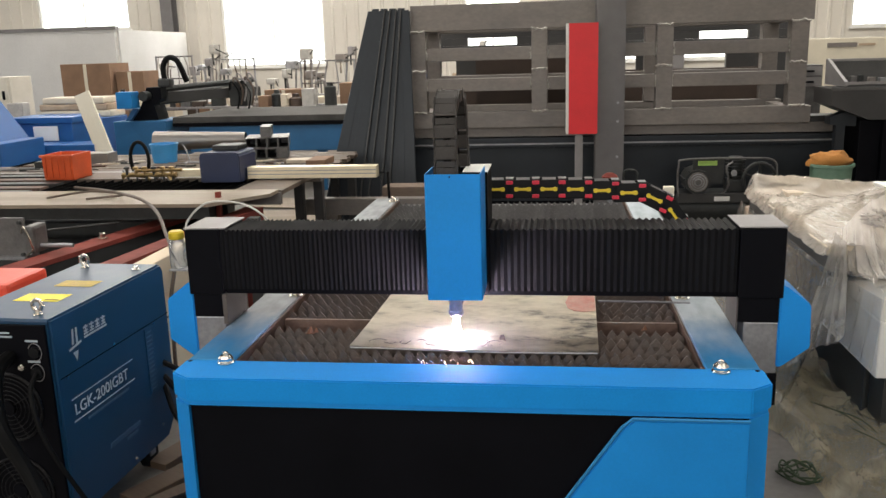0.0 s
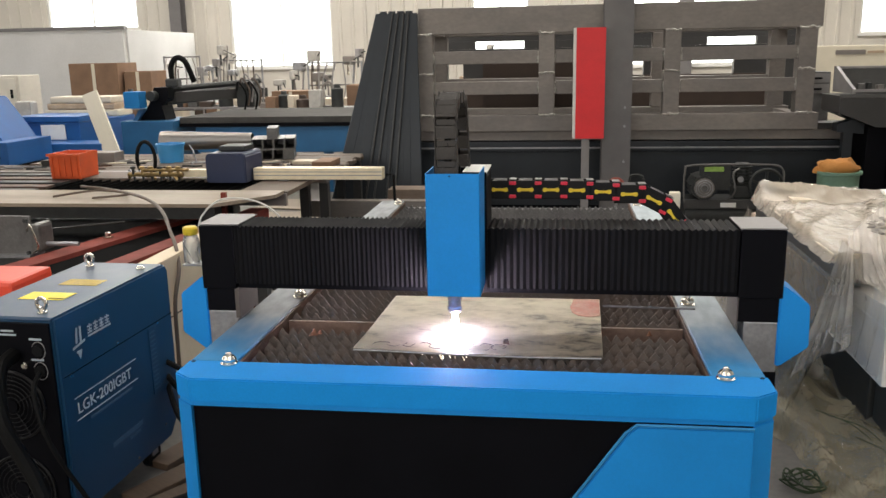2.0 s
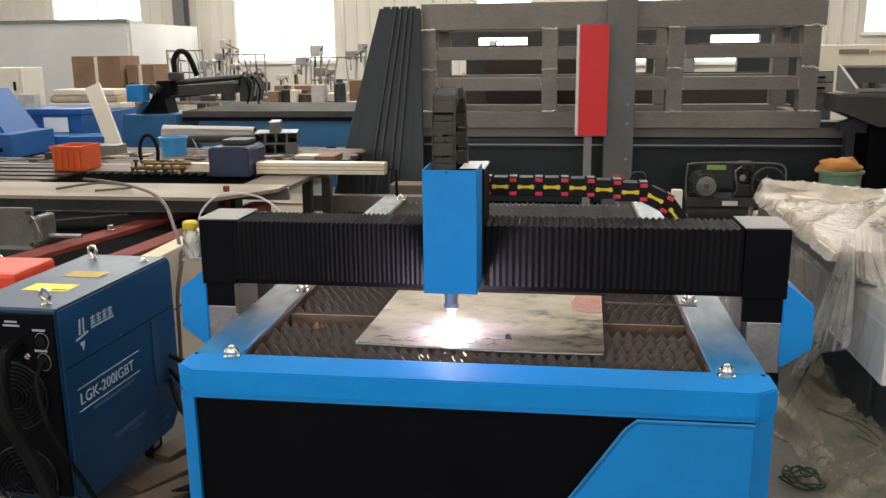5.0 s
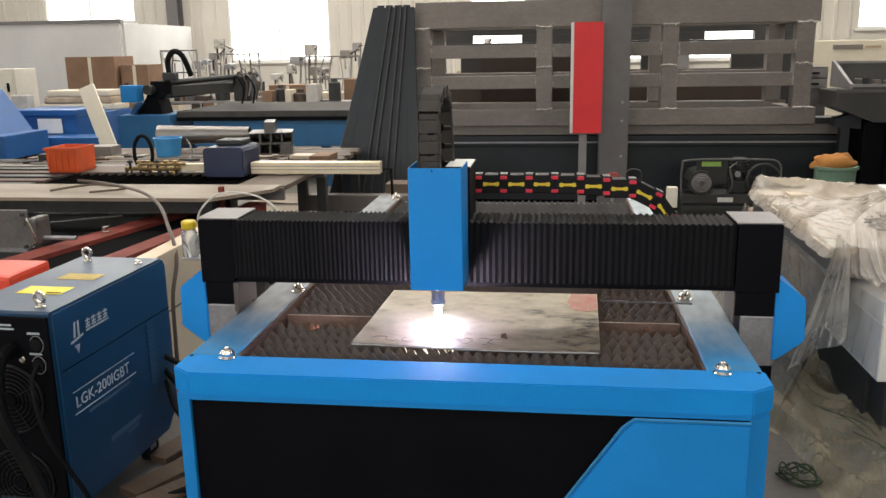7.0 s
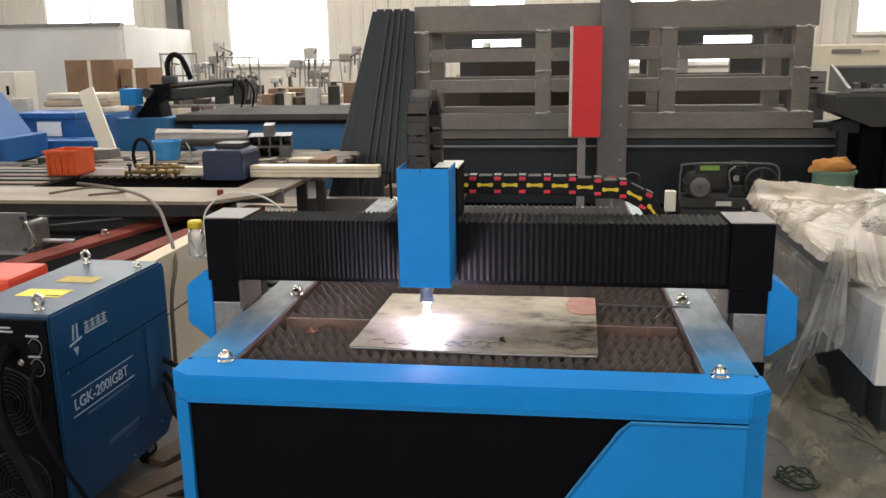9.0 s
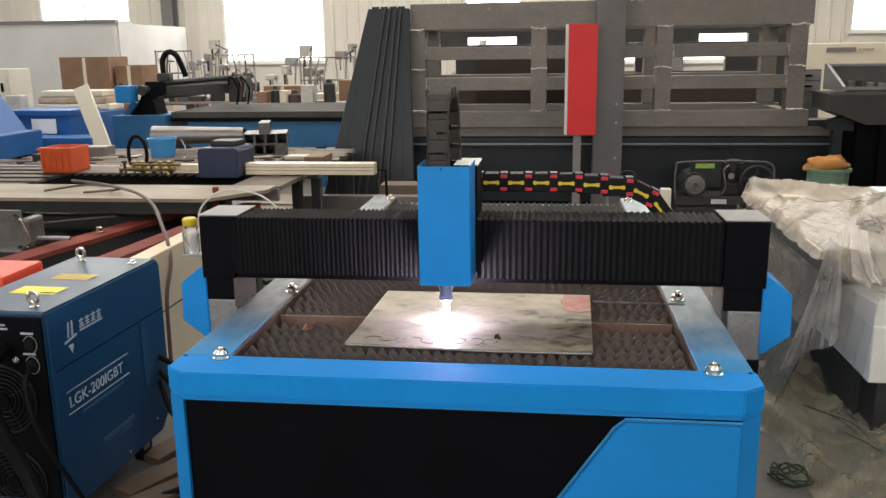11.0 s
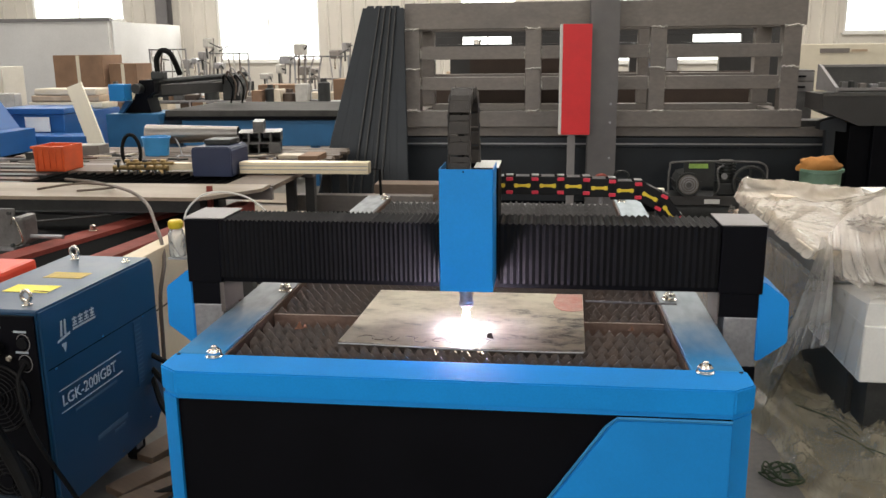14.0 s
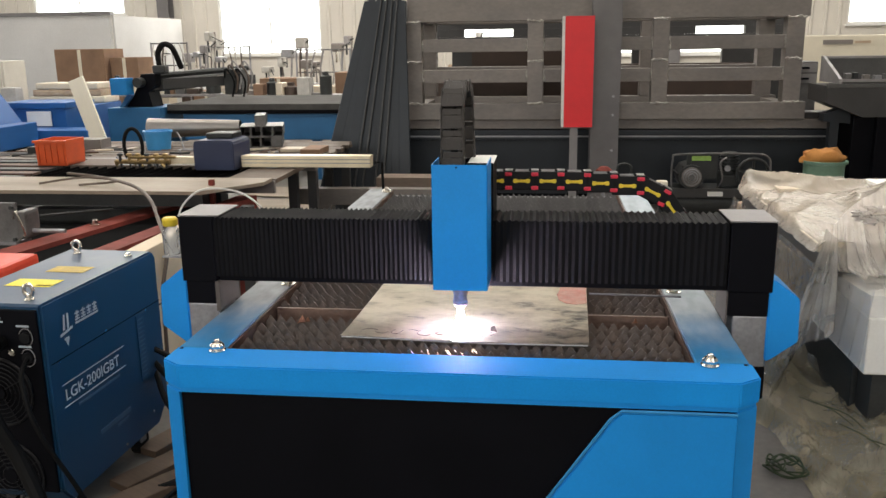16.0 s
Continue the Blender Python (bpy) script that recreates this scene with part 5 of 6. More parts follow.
# ---- far left: blue machines ----
def far_left():
    m = thing("blue_machine", "deep blue machine base with stepped side covers", "machine", (-5.2, 6.6, 0))
    part("base", Bx(-6.4, -5.44, 6.1, 6.9, 0.57, 0.82, bev=0.01), DEEP, m)
    part("low_beam", Bx(-6.3, -4.88, 6.95, 7.35, 0.56, 0.72, bev=0.01), DEEP, m)
    part("bed", Bx(-6.2, -5.38, 7.4, 8.04, 0.66, 0.93, bev=0.01), DEEP, m)
    part("bed_top", Bx(-6.22, -5.36, 7.38, 8.04, 0.932, 1.0, bev=0.008), DEEP, m)
    part("upper_body", prism(bmesh.new(), [(-6.5, 0.821), (-5.62, 0.821), (-5.76, 1.03), (-5.93, 1.27), (-6.5, 1.27)], "y", 6.3, 6.9), DEEP, m)
    part("inner_sheet", Bx(-5.85, -5.55, 7.36, 7.379, 0.73, 0.90), WHITE, m)
    for x in (-6.2, -5.62):
        part("foot", Bx(x, x + 0.15, 6.3, 6.45, 0, 0.57), BLACK, m)
        part("foot", Bx(x, x + 0.15, 7.5, 7.65, 0, 0.66), BLACK, m)
        part("foot", Bx(x + 0.05, x + 0.2, 7.0, 7.15, 0, 0.56), BLACK, m)
    part("bolt_hole", tube(bmesh.new(), [(-5.55, 6.085, 0.66), (-5.55, 6.098, 0.66)], 0.022, 10), BLACK, m)
    s = thing("steel_skid", "dark steel skid in front of the blue machine", "steel frame", (-5.0, 5.6, 0))
    part("rail", Bx(-6.2, -4.2, 5.55, 5.65, 0.50, 0.62), GUN, s)
    part("rail", Bx(-6.2, -4.2, 5.9, 6.0, 0.50, 0.60), GUN, s)
    for x in (-6.0, -4.4):
        part("leg", Bx(x, x + 0.1, 5.55, 5.65, 0, 0.50), GUN, s)
        part("leg", Bx(x, x + 0.1, 5.9, 6.0, 0, 0.50), GUN, s)
    bd = Bx(-0.095, 0.095, 0, 0.03, 0, 0.78, bev=0.003)
    solo("leaning_board", bd, PALEWOOD, "pale wooden board leaning on the blue machine", "board", (0, 0, 0)).matrix_basis = pose(-4.74, 6.95, 0.556, -6, -20, 0)
    solo("board_rest", Bx(-4.86, -4.55, 6.80, 7.05, 0, 0.555), GUN, "dark steel block carrying the leaning board", "block", (-4.6, 6.8, 0))
    for k in range(3):
        solo("foam_slab", Bx(-6.45 + 0.05 * k, -5.42 - 0.04 * k, 8.4, 8.8, 0.931 + 0.085 * k, 1.014 + 0.085 * k, bev=0.02), (BOARD, IVORY, BEIGE)[(k + 1) % 3], "pale wrapped slab stacked behind the blue machine", "slab", (-6, 8.6, 0.93 + 0.085 * k), "stacked slabs")
    solo("packet", Bx(-6.72, -6.50, 8.2, 8.36, 0.931, 1.14, bev=0.02), SACK, "pale wrapped packet on the blue stand", "packet", (-6.6, 8.28, 0.931))
    solo("roll_stand", Bx(-6.85, -5.4, 8.05, 8.8, 0, 0.93, bev=0.01), DEEP, "blue steel stand under the pale slabs", "stand", (-6, 8.6, 0))
    w = thing("white_cabinet", "off-white steel electrical cabinet with a door", "cabinet", (-7.5, 9.2, 0))
    part("body", Bx(-7.9, -7.16, 9.0, 9.5, 0.1, 1.46, bev=0.01), CABINET, w)
    part("door", Bx(-7.86, -7.20, 8.985, 8.999, 0.15, 1.42, bev=0.003), CABINET, w)
    part("handle", Bx(-7.28, -7.25, 8.965, 8.985, 1.15, 1.27), BLACK, w)
    part("plinth", Bx(-7.88, -7.18, 9.02, 9.48, 0, 0.1), BLACK, w)
    g = thing("cnc_router", "blue and black flat-bed machine with a dark gantry", "cnc machine", (-3.5, 8.4, 0))
    part("bed_side", Bx(-4.2, -1.0, 8.0, 8.1, 0.50, 0.81, bev=0.005), ROUTER, g)
    part("bed_top", Bx(-4.4, -1.0, 8.0, 9.8, 0.86, 0.93), BEDTOP, g, "dark steel table top")
    part("dark_edge", Bx(-4.4, -1.0, 7.98, 8.1, 0.815, 0.858), BLACK, g)
    part("side_box", Bx(-5.10, -4.42, 7.85, 8.6, 0.42, 0.90, bev=0.01), ROUTER, g)
    part("gantry_leg", prism(bmesh.new(), [(-4.92, 0.902), (-4.58, 0.902), (-4.62, 1.08), (-4.52, 1.16), (-4.52, 1.30), (-4.70, 1.30), (-4.78, 1.10)], "y", 8.0, 8.3), BLACK, g, "black cast gantry leg")
    part("leg_cover", prism(bmesh.new(), [(-4.99, 0.903), (-4.925, 0.903), (-4.80, 1.05), (-4.88, 1.05)], "y", 7.95, 8.3), ROUTER, g)
    part("blue_end", Bx(-4.98, -4.78, 7.75, 7.95, 1.06, 1.26, bev=0.008), ENDBLUE, g)
    part("end_motor", tube(bmesh.new(), [(-4.70, 7.88, 1.20), (-4.70, 8.0, 1.20)], 0.06, 14), MOTOR, g, smooth=True)
    for k, (z, r2) in enumerate(((1.10, 0.022), (1.17, 0.03), (1.22, 0.016), (1.27, 0.035))):
        part("gantry_rail", tube(bmesh.new(), [(-4.6, 8.1, z), (-3.80, 9.3, z + 0.06)], r2, 8), (MOTOR, DULLST, STEEL, MOTOR)[k], g)
    part("gantry_beam", prism(bmesh.new(), [(-4.6, 8.16), (-4.5, 8.16), (-3.72, 9.36), (-3.82, 9.36)], "z", 1.11, 1.235), SLATE, g, "dark gantry beam")
    part("tool_carriage", Bx(-3.98, -3.74, 8.85, 9.1, 1.0, 1.33, bev=0.02), MOTOR, g, "dark tool carriage")
    for k in range(6):
        x, z = -3.96 + 0.05 * k, 0.97 + 0.05 * (k % 3)
        part("tool_lead", tube(bmesh.new(), curve_pts([(x, 8.84, z + 0.25), (x + 0.05, 8.78, z + 0.36), (x + 0.14, 8.8, z + 0.2), (x + 0.1, 8.82, z)], 5), 0.012, 6), (RUBBER, HOSE, GREYTOP)[k % 3], g)
    part("spindle", Bx(-4.56, -4.40, 8.02, 8.16, 1.301, 1.40, bev=0.02), MOTOR, g)
    part("spindle_hose", tube(bmesh.new(), curve_pts([(-4.50, 8.1, 1.39), (-4.50, 8.1, 1.55), (-4.42, 8.1, 1.65), (-4.31, 8.1, 1.60), (-4.26, 8.2, 1.36)]), 0.034, 8), RUBBER, g, smooth=True)
    for x in (-4.0, -2.6, -1.2):
        for y in (8.05, 9.6):
            part("leg", Bx(x, x + 0.1, y, y + 0.1, 0, 0.50 if y < 9 else 0.86), ROUTER, g)
    # cartons and small machines before the far wall
    rng = random.Random(21)
    for i, (x, y, w2, d, h) in enumerate(((-8.2, 12.0, 0.9, 0.7, 1.6), (-7.25, 12.1, 0.5, 0.6, 1.45), (-5.6, 12.6, 0.6, 0.6, 0.95), (-4.85, 12.8, 0.7, 0.6, 1.05), (-4.1, 13.0, 0.6, 0.5, 0.9),
                                          (-3.4, 12.5, 0.8, 0.6, 1.15), (-2.5, 12.7, 0.7, 0.6, 1.3), (-6.4, 13.5, 0.5, 0.5, 0.8), (-1.6, 12.9, 0.7, 0.7, 1.0))):
        c = thing("carton", "brown cardboard carton on a pallet", "carton", (x + w2 / 2, y, 0), "far cartons")
        part("box", Bx(x, x + w2, y, y + d, 0.12, h, bev=0.01), rng.choice([CARTON, CARTON, BOARD]), c)
        part("tape", Bx(x + w2 / 2 - 0.03, x + w2 / 2 + 0.03, y - 0.003, y - 0.001, h * 0.7, h - 0.01), IVORY, c)
        part("pallet", Bx(x - 0.03, x + w2 + 0.03, y - 0.03, y + d + 0.03, 0, 0.119), WOOD, c)
    for i in range(26):
        x, y = -7.9 + i * 0.27 + rng.uniform(-0.1, 0.1), rng.uniform(13.9, 16.8)
        h = rng.uniform(1.15, 1.95)
        c = thing("drill_stand", "small bench machine on a stand, paled as by haze", "machine", (x, y, 0), "far bench machines")
        part("stand", Bx(x - 0.18, x + 0.18, y - 0.2, y + 0.2, 0, 0.75, bev=0.01), rng.choice([STEEL, BOARD, GREYTOP, BROWN, GUN, CARTON]), c)
        # pale pillar and head colours imitate the haze of the window backlight
        part("pillar", tube(bmesh.new(), [(x, y + 0.1, 0.75), (x + rng.uniform(-0.08, 0.08), y + 0.1, h)], rng.uniform(0.015, 0.035), 8), rng.choice([GREYTOP, STEEL, GUN]), c)
        w3, hh = rng.uniform(0.05, 0.12), rng.uniform(0.1, 0.25)
        part("machine_head", Bx(x - w3, x + w3, y - 0.2, y + 0.15, h - hh, h, bev=0.03), rng.choice([GUN, SACK, GREYTOP, STEEL, BEIGE]), c)
        part("spindle", tube(bmesh.new(), [(x, y - 0.15, h - hh - 0.2), (x, y - 0.15, h - hh)], 0.02, 8), rng.choice([CHROME, MOTOR]), c)
        part("lever", tube(bmesh.new(), [(x + w3, y - 0.1, h - hh * 0.5), (x + w3 + rng.uniform(0.05, 0.25), y - 0.15, h - hh * 0.5 + rng.uniform(-0.15, 0.15))], 0.012, 6), MOTOR, c)
        part("table", Bx(x - 0.2, x + 0.2, y - 0.28, y + 0.1, 0.751, 0.80), STEEL, c)
    # long shelves full of loose parts, tools and packets behind the flat-bed machine
    for k, (x0, x1, y) in enumerate(((-6.9, -4.6, 11.2), (-4.4, -2.9, 10.6), (-2.75, -0.9, 10.9))):
        sh = thing("parts_shelf", "low open steel shelf crowded with loose parts", "shelf", ((x0 + x1) / 2, y, 0), "far shelves")
        for z in (0.45, 0.84):
            part("board", Bx(x0, x1, y, y + 0.6, z, z + 0.03), GREYTOP, sh)
        for x in (x0, x1 - 0.04):
            for yy in (y, y + 0.56):
                part("upright", Bx(x, x + 0.04, yy, yy + 0.04, 0, 0.45), DULLST, sh)
                part("upright", Bx(x, x + 0.04, yy, yy + 0.04, 0.48, 0.84), DULLST, sh)
        x = x0 + 0.03
        while x < x1 - 0.2:
            w2, h2 = rng.uniform(0.06, 0.24), rng.uniform(0.08, 0.34)
            mm = rng.choice([CARTON, BEIGE, SACK, GUN, DULLST, BROWN, BOARD, MOTOR, CARTON, IVORY])
            kind = rng.random()
            if kind < 0.5:
                ob = solo("packet", Bx(x, x + w2, y + 0.05, y + 0.05 + rng.uniform(0.15, 0.4), 0.871, 0.871 + h2, bev=0.012), mm, "small packet among loose parts on a shelf", "packet", (x, y, 0.871), "packets on the shelves")
            elif kind < 0.8:
                r1 = w2 / 2
                solo("can", lathe(bmesh.new(), [(r1, 0.871), (r1, 0.86 + h2), (r1 * 0.55, 0.88 + h2), (r1 * 0.5, 0.93 + h2)], (x + r1, y + 0.2, 0), 12), mm, "dull can or fitting on a shelf", "can", (x + r1, y + 0.2, 0.871), "cans on the shelves", smooth=True)
            else:
                q = thing("jig", "small angled steel jig standing on a shelf", "jig", (x, y + 0.2, 0.871), "jigs on the shelves")
                part("base", Bx(x, x + w2, y + 0.15, y + 0.3, 0.871, 0.90), DULLST, q)
                part("arm", tube(bmesh.new(), curve_pts([(x + 0.03, y + 0.22, 0.90), (x + 0.03, y + 0.22, 0.95 + h2), (x + w2 * 0.8, y + 0.22, 1.02 + h2), (x + w2, y + 0.22, 0.95 + h2 * 0.7)], 4), rng.uniform(0.012, 0.025), 7), rng.choice([MOTOR, GUN, STEEL]), q)
            x += w2 * rng.uniform(0.7, 1.1) + 0.02
    # tall open light frames with hanging hoses, standing before the windows
    for x, y, w2, h2 in ((-5.9, 13.1, 0.8, 1.62), (-4.3, 13.3, 1.0, 1.55), (-3.1, 13.2, 0.9, 1.70), (-7.1, 13.4, 0.7, 1.7)):
        # uprights and leads get pale greys too, with the whitish haze painted in
        fr = thing("tool_rack", "light open steel rack with hanging leads", "rack", (x + w2 / 2, y, 0), "far racks")
        for xx in (x, x + w2):
            part("upright", tube(bmesh.new(), [(xx, y, 0), (xx, y, h2)], 0.018, 7), rng.choice([STEEL, GREYTOP]), fr)
        for z in (h2 - 0.02, h2 - 0.42, 0.7):
            part("cross_bar", tube(bmesh.new(), [(x, y, z), (x + w2, y, z)], 0.013, 7), DULLST, fr)
        for k in range(6):
            xx = x + w2 * (k + 0.6) / 7
            part("lead", tube(bmesh.new(), curve_pts([(xx, y - 0.02, h2 - 0.02), (xx + rng.uniform(-0.1, 0.1), y - 0.04, h2 - 0.4), (xx + rng.uniform(-0.06, 0.06), y - 0.03, h2 - rng.uniform(0.6, 1.0))], 5), rng.uniform(0.008, 0.018), 6), rng.choice([HOSE, SACK, SACK, GREYTOP]), fr)
        part("tray", Bx(x, x + w2, y - 0.15, y + 0.15, 0.72, 0.75), GREYTOP, fr)
    wp = thing("partition", "pale grey partition wall with a dark capping", "partition", (-9, 14.4, 0), kind="structure")
    part("partition_panel", Bx(-16.9, -8.35, 14.3, 14.4, 0, 2.24), BLOCKW, wp)
    part("capping", Bx(-16.9, -8.3, 14.28, 14.42, 2.241, 2.31), COLUMN, wp)
    part("return_panel", Bx(-8.34, -8.3, 14.4, 17.6, 0, 2.24), BLOCKW, wp)


far_left()


# ---- stacked steel frame, leaning sections, right side ----
def rack_area():
    r = thing("welded_frame", "large welded steel tube frame with pale weld seams", "steel frame", (0.75, 6.5, 0.86))
    yf = 6.36
    for yy in (yf, 7.45):
        part("top_beam", Bx(-1.12, 2.64, yy, yy + 0.15, 1.815, 2.065, bev=0.008), GUN, r)
        part("bottom_beam", Bx(-1.14, 2.66, yy, yy + 0.15, 0.875, 1.035, bev=0.008), GUN, r)
        xs = ((-1.13, -0.98), (0.05, 0.20), (1.23, 1.38), (2.44, 2.60))
        for a, b in xs:
            part("upright", Bx(a, b, yy - 0.004, yy + 0.15, 1.036, 1.814, bev=0.006), GUN, r)
        for (a, b), (c, d) in zip(xs, xs[1:]):
            part("mid_bar", Bx(b + 0.001, c - 0.001, yy + 0.02, yy + 0.13, 1.53, 1.655, bev=0.005), GUN, r)
            part("mid_bar", Bx(b + 0.001, c - 0.001, yy + 0.02, yy + 0.13, 1.235, 1.36, bev=0.005), GUN, r)
        if yy == yf:
            rng = random.Random(9)
            def bead(p, q):
                n = max(3, int((Vector(q) - Vector(p)).length / 0.018))
                pts = [Vector(p).lerp(Vector(q), i / n) + Vector((rng.uniform(-0.009, 0.009), rng.uniform(-0.004, 0.004), rng.uniform(-0.009, 0.009))) for i in range(n + 1)]
                part("weld_bead", tube(bmesh.new(), pts, 0.012, 6), WELD, r, "pale rough weld bead")
            for a, b in xs:
                bead((a, yy - 0.006, 1.815), (b, yy - 0.006, 1.815))
                bead((a, yy - 0.006, 1.036), (b, yy - 0.006, 1.036))
                bead((a, yy - 0.006, 1.44), (b, yy - 0.006, 1.44))
                for z0 in (1.53, 1.235):
                    if b < 2.5:
                        bead((b + 0.003, yy + 0.012, z0 + 0.01), (b + 0.003, yy + 0.012, z0 + 0.115))
                    if a > -1:
                        bead((a - 0.003, yy + 0.012, z0 + 0.01), (a - 0.003, yy + 0.012, z0 + 0.115))
    for x in (-1.12, 2.5):
        for z in (0.88, 1.82):
            part("tie_beam", Bx(x, x + 0.12, yf + 0.151, 7.449, z, z + 0.13), GUN, r)
    solo("brown_sheet", Bx(-0.62, 0.62, 7.85, 7.93, 0.0, 1.60), BROWN, "brown steel sheet standing behind the frame", "steel sheet", (0, 7.9, 0))
    solo("brown_sheet", Bx(0.9, 2.75, 8.1, 8.18, 0.0, 1.36), BROWN, "brown steel sheet standing behind the frame", "steel sheet", (2, 8.1, 0))
    solo("brown_sheet", Bx(-1.35, 2.5, 8.25, 8.33, 0.0, 1.30), BROWN, "long brown steel sheet standing behind the frame", "steel sheet", (0.5, 8.3, 0))
    ds = thing("dark_screen", "tall black sheet screen with narrow slots", "screen", (0.8, 8.65, 0))
    part("sheet", Bx(-1.5, 3.1, 8.6, 8.7, 1.60, 1.685), SLATE, ds)
    part("sheet", Bx(-1.5, 3.1, 8.6, 8.7, 1.775, 2.12), SLATE, ds)
    for p, q in ((-1.5, -0.78), (-0.18, 1.98), (2.55, 3.1)):
        part("sheet", Bx(p, q, 8.6, 8.7, 1.686, 1.774), SLATE, ds)
    for p, q in ((-1.5, -1.16), (-0.93, -0.62), (0.72, 1.02), (1.25, 1.36), (2.30, 3.1)):
        part("post", Bx(p, q, 8.6, 8.7, 0, 1.599), SLATE, ds)
    b = thing("black_sections", "stack of long black steel sections under the frame", "steel sections", (1.0, 6.7, 0))
    part("lower_body", Bx(-1.2, 3.4, 6.50, 7.6, 0.12, 0.67), DARKST, b)
    part("skid", Bx(-1.1, 3.3, 6.6, 7.5, 0, 0.12), BLACK, b)
    rng = random.Random(10)
    for i in range(7):
        y = 6.42 + i * 0.15
        part("section", Bx(-1.3 + rng.uniform(0, 0.2), 3.1 + rng.uniform(-0.2, 0.25), y, y + 0.12, 0.672, 0.76 + rng.uniform(0, 0.015), bev=0.006), DARKST, b)
    for i in range(6):
        y = 6.45 + i * 0.17
        part("section", Bx(-1.25, 3.2 + rng.uniform(-0.3, 0.2), y, y + 0.14, 0.778, 0.873, bev=0.006), DARKST if i % 2 else GUN, b)
    for k in range(4):
        part("section", Bx(2.69 + 0.02 * k, 3.02 + 0.07 * k, 6.46 + 0.13 * k, 6.57 + 0.13 * k, 0.8745, 0.93 - 0.006 * k, bev=0.006), SLATE, b)
    part("edge_strip", Bx(-1.2, 3.4, 6.405, 6.418, 0.70, 0.715), STEEL, b)
    # leaning dark profiles
    for i in range(9):
        u = i / 8
        x0, x1 = -1.93 + 0.84 * u, -1.47 + 0.33 * u
        bm = bmesh.new()
        q = [(-0.056, 0), (-0.048, -0.007), (0.048, -0.007), (0.056, 0), (0.045, 0.006), (-0.045, 0.006)]
        yl0, yl1 = 5.82 + 0.004 * (i % 2), 6.22 + 0.004 * (i % 2)
        lo = [bm.verts.new((x0 + a * 1.22, yl0 + c, 0.0)) for a, c in q]
        hi = [bm.verts.new((x1 + a * 0.62, yl1 + c, 2.02 + 0.02 * (i % 2))) for a, c in q]
        bm.faces.new(lo), bm.faces.new(hi)
        for k in range(6):
            bm.faces.new((lo[k], lo[(k + 1) % 6], hi[(k + 1) % 6], hi[k]))
        solo("leaning_profile", bm, DARKST, "long dark blue-grey steel profile leaning against the frame", "steel profile", (x0, 5.8, 0), "leaning profiles")
    for u0, u1 in ((0.36, 0.42), (0.46, 0.58), (0.62, 0.74), (0.72, 0.88)):
        x0, x1 = -1.93 + 0.84 * u0, -1.47 + 0.33 * u1
        bm = bmesh.new()
        q = [(-0.011, 0), (-0.007, -0.016), (0.007, -0.016), (0.011, 0)]
        lo = [bm.verts.new((x0 + a, 5.79 + c, 0.0)) for a, c in q]
        hi = [bm.verts.new((x1 + a * 0.8, 6.19 + c, 2.03)) for a, c in q]
        bm.faces.new(lo), bm.faces.new(hi)
        for k in range(4):
            bm.faces.new((lo[k], lo[(k + 1) % 4], hi[(k + 1) % 4], hi[k]))
        solo("leaning_bar", bm, SLATE, "thin paler grey steel bar leaning on the dark profiles", "steel bar", (x0, 5.8, 0), "leaning bars")
    cc = thing("red_box", "red sheet-metal box with a pale side on a post", "box", (0.51, 5.8, 0))
    part("front", Bx(0.395, 0.65, 5.72, 5.735, 0.865, 1.835), RED, cc)
    part("body", Bx(0.372, 0.648, 5.736, 5.96, 0.865, 1.835), WHITE, cc, "pale cream side")
    part("edge_strip", Bx(0.372, 0.394, 5.722, 5.735, 0.865, 1.835), WHITE, cc)
    part("post", Bx(0.455, 0.525, 5.80, 5.86, 0, 0.864), GREYTOP, cc, "grey post")
    part("foot", Bx(0.38, 0.60, 5.72, 5.95, 0, 0.012), GREYTOP, cc)


rack_area()


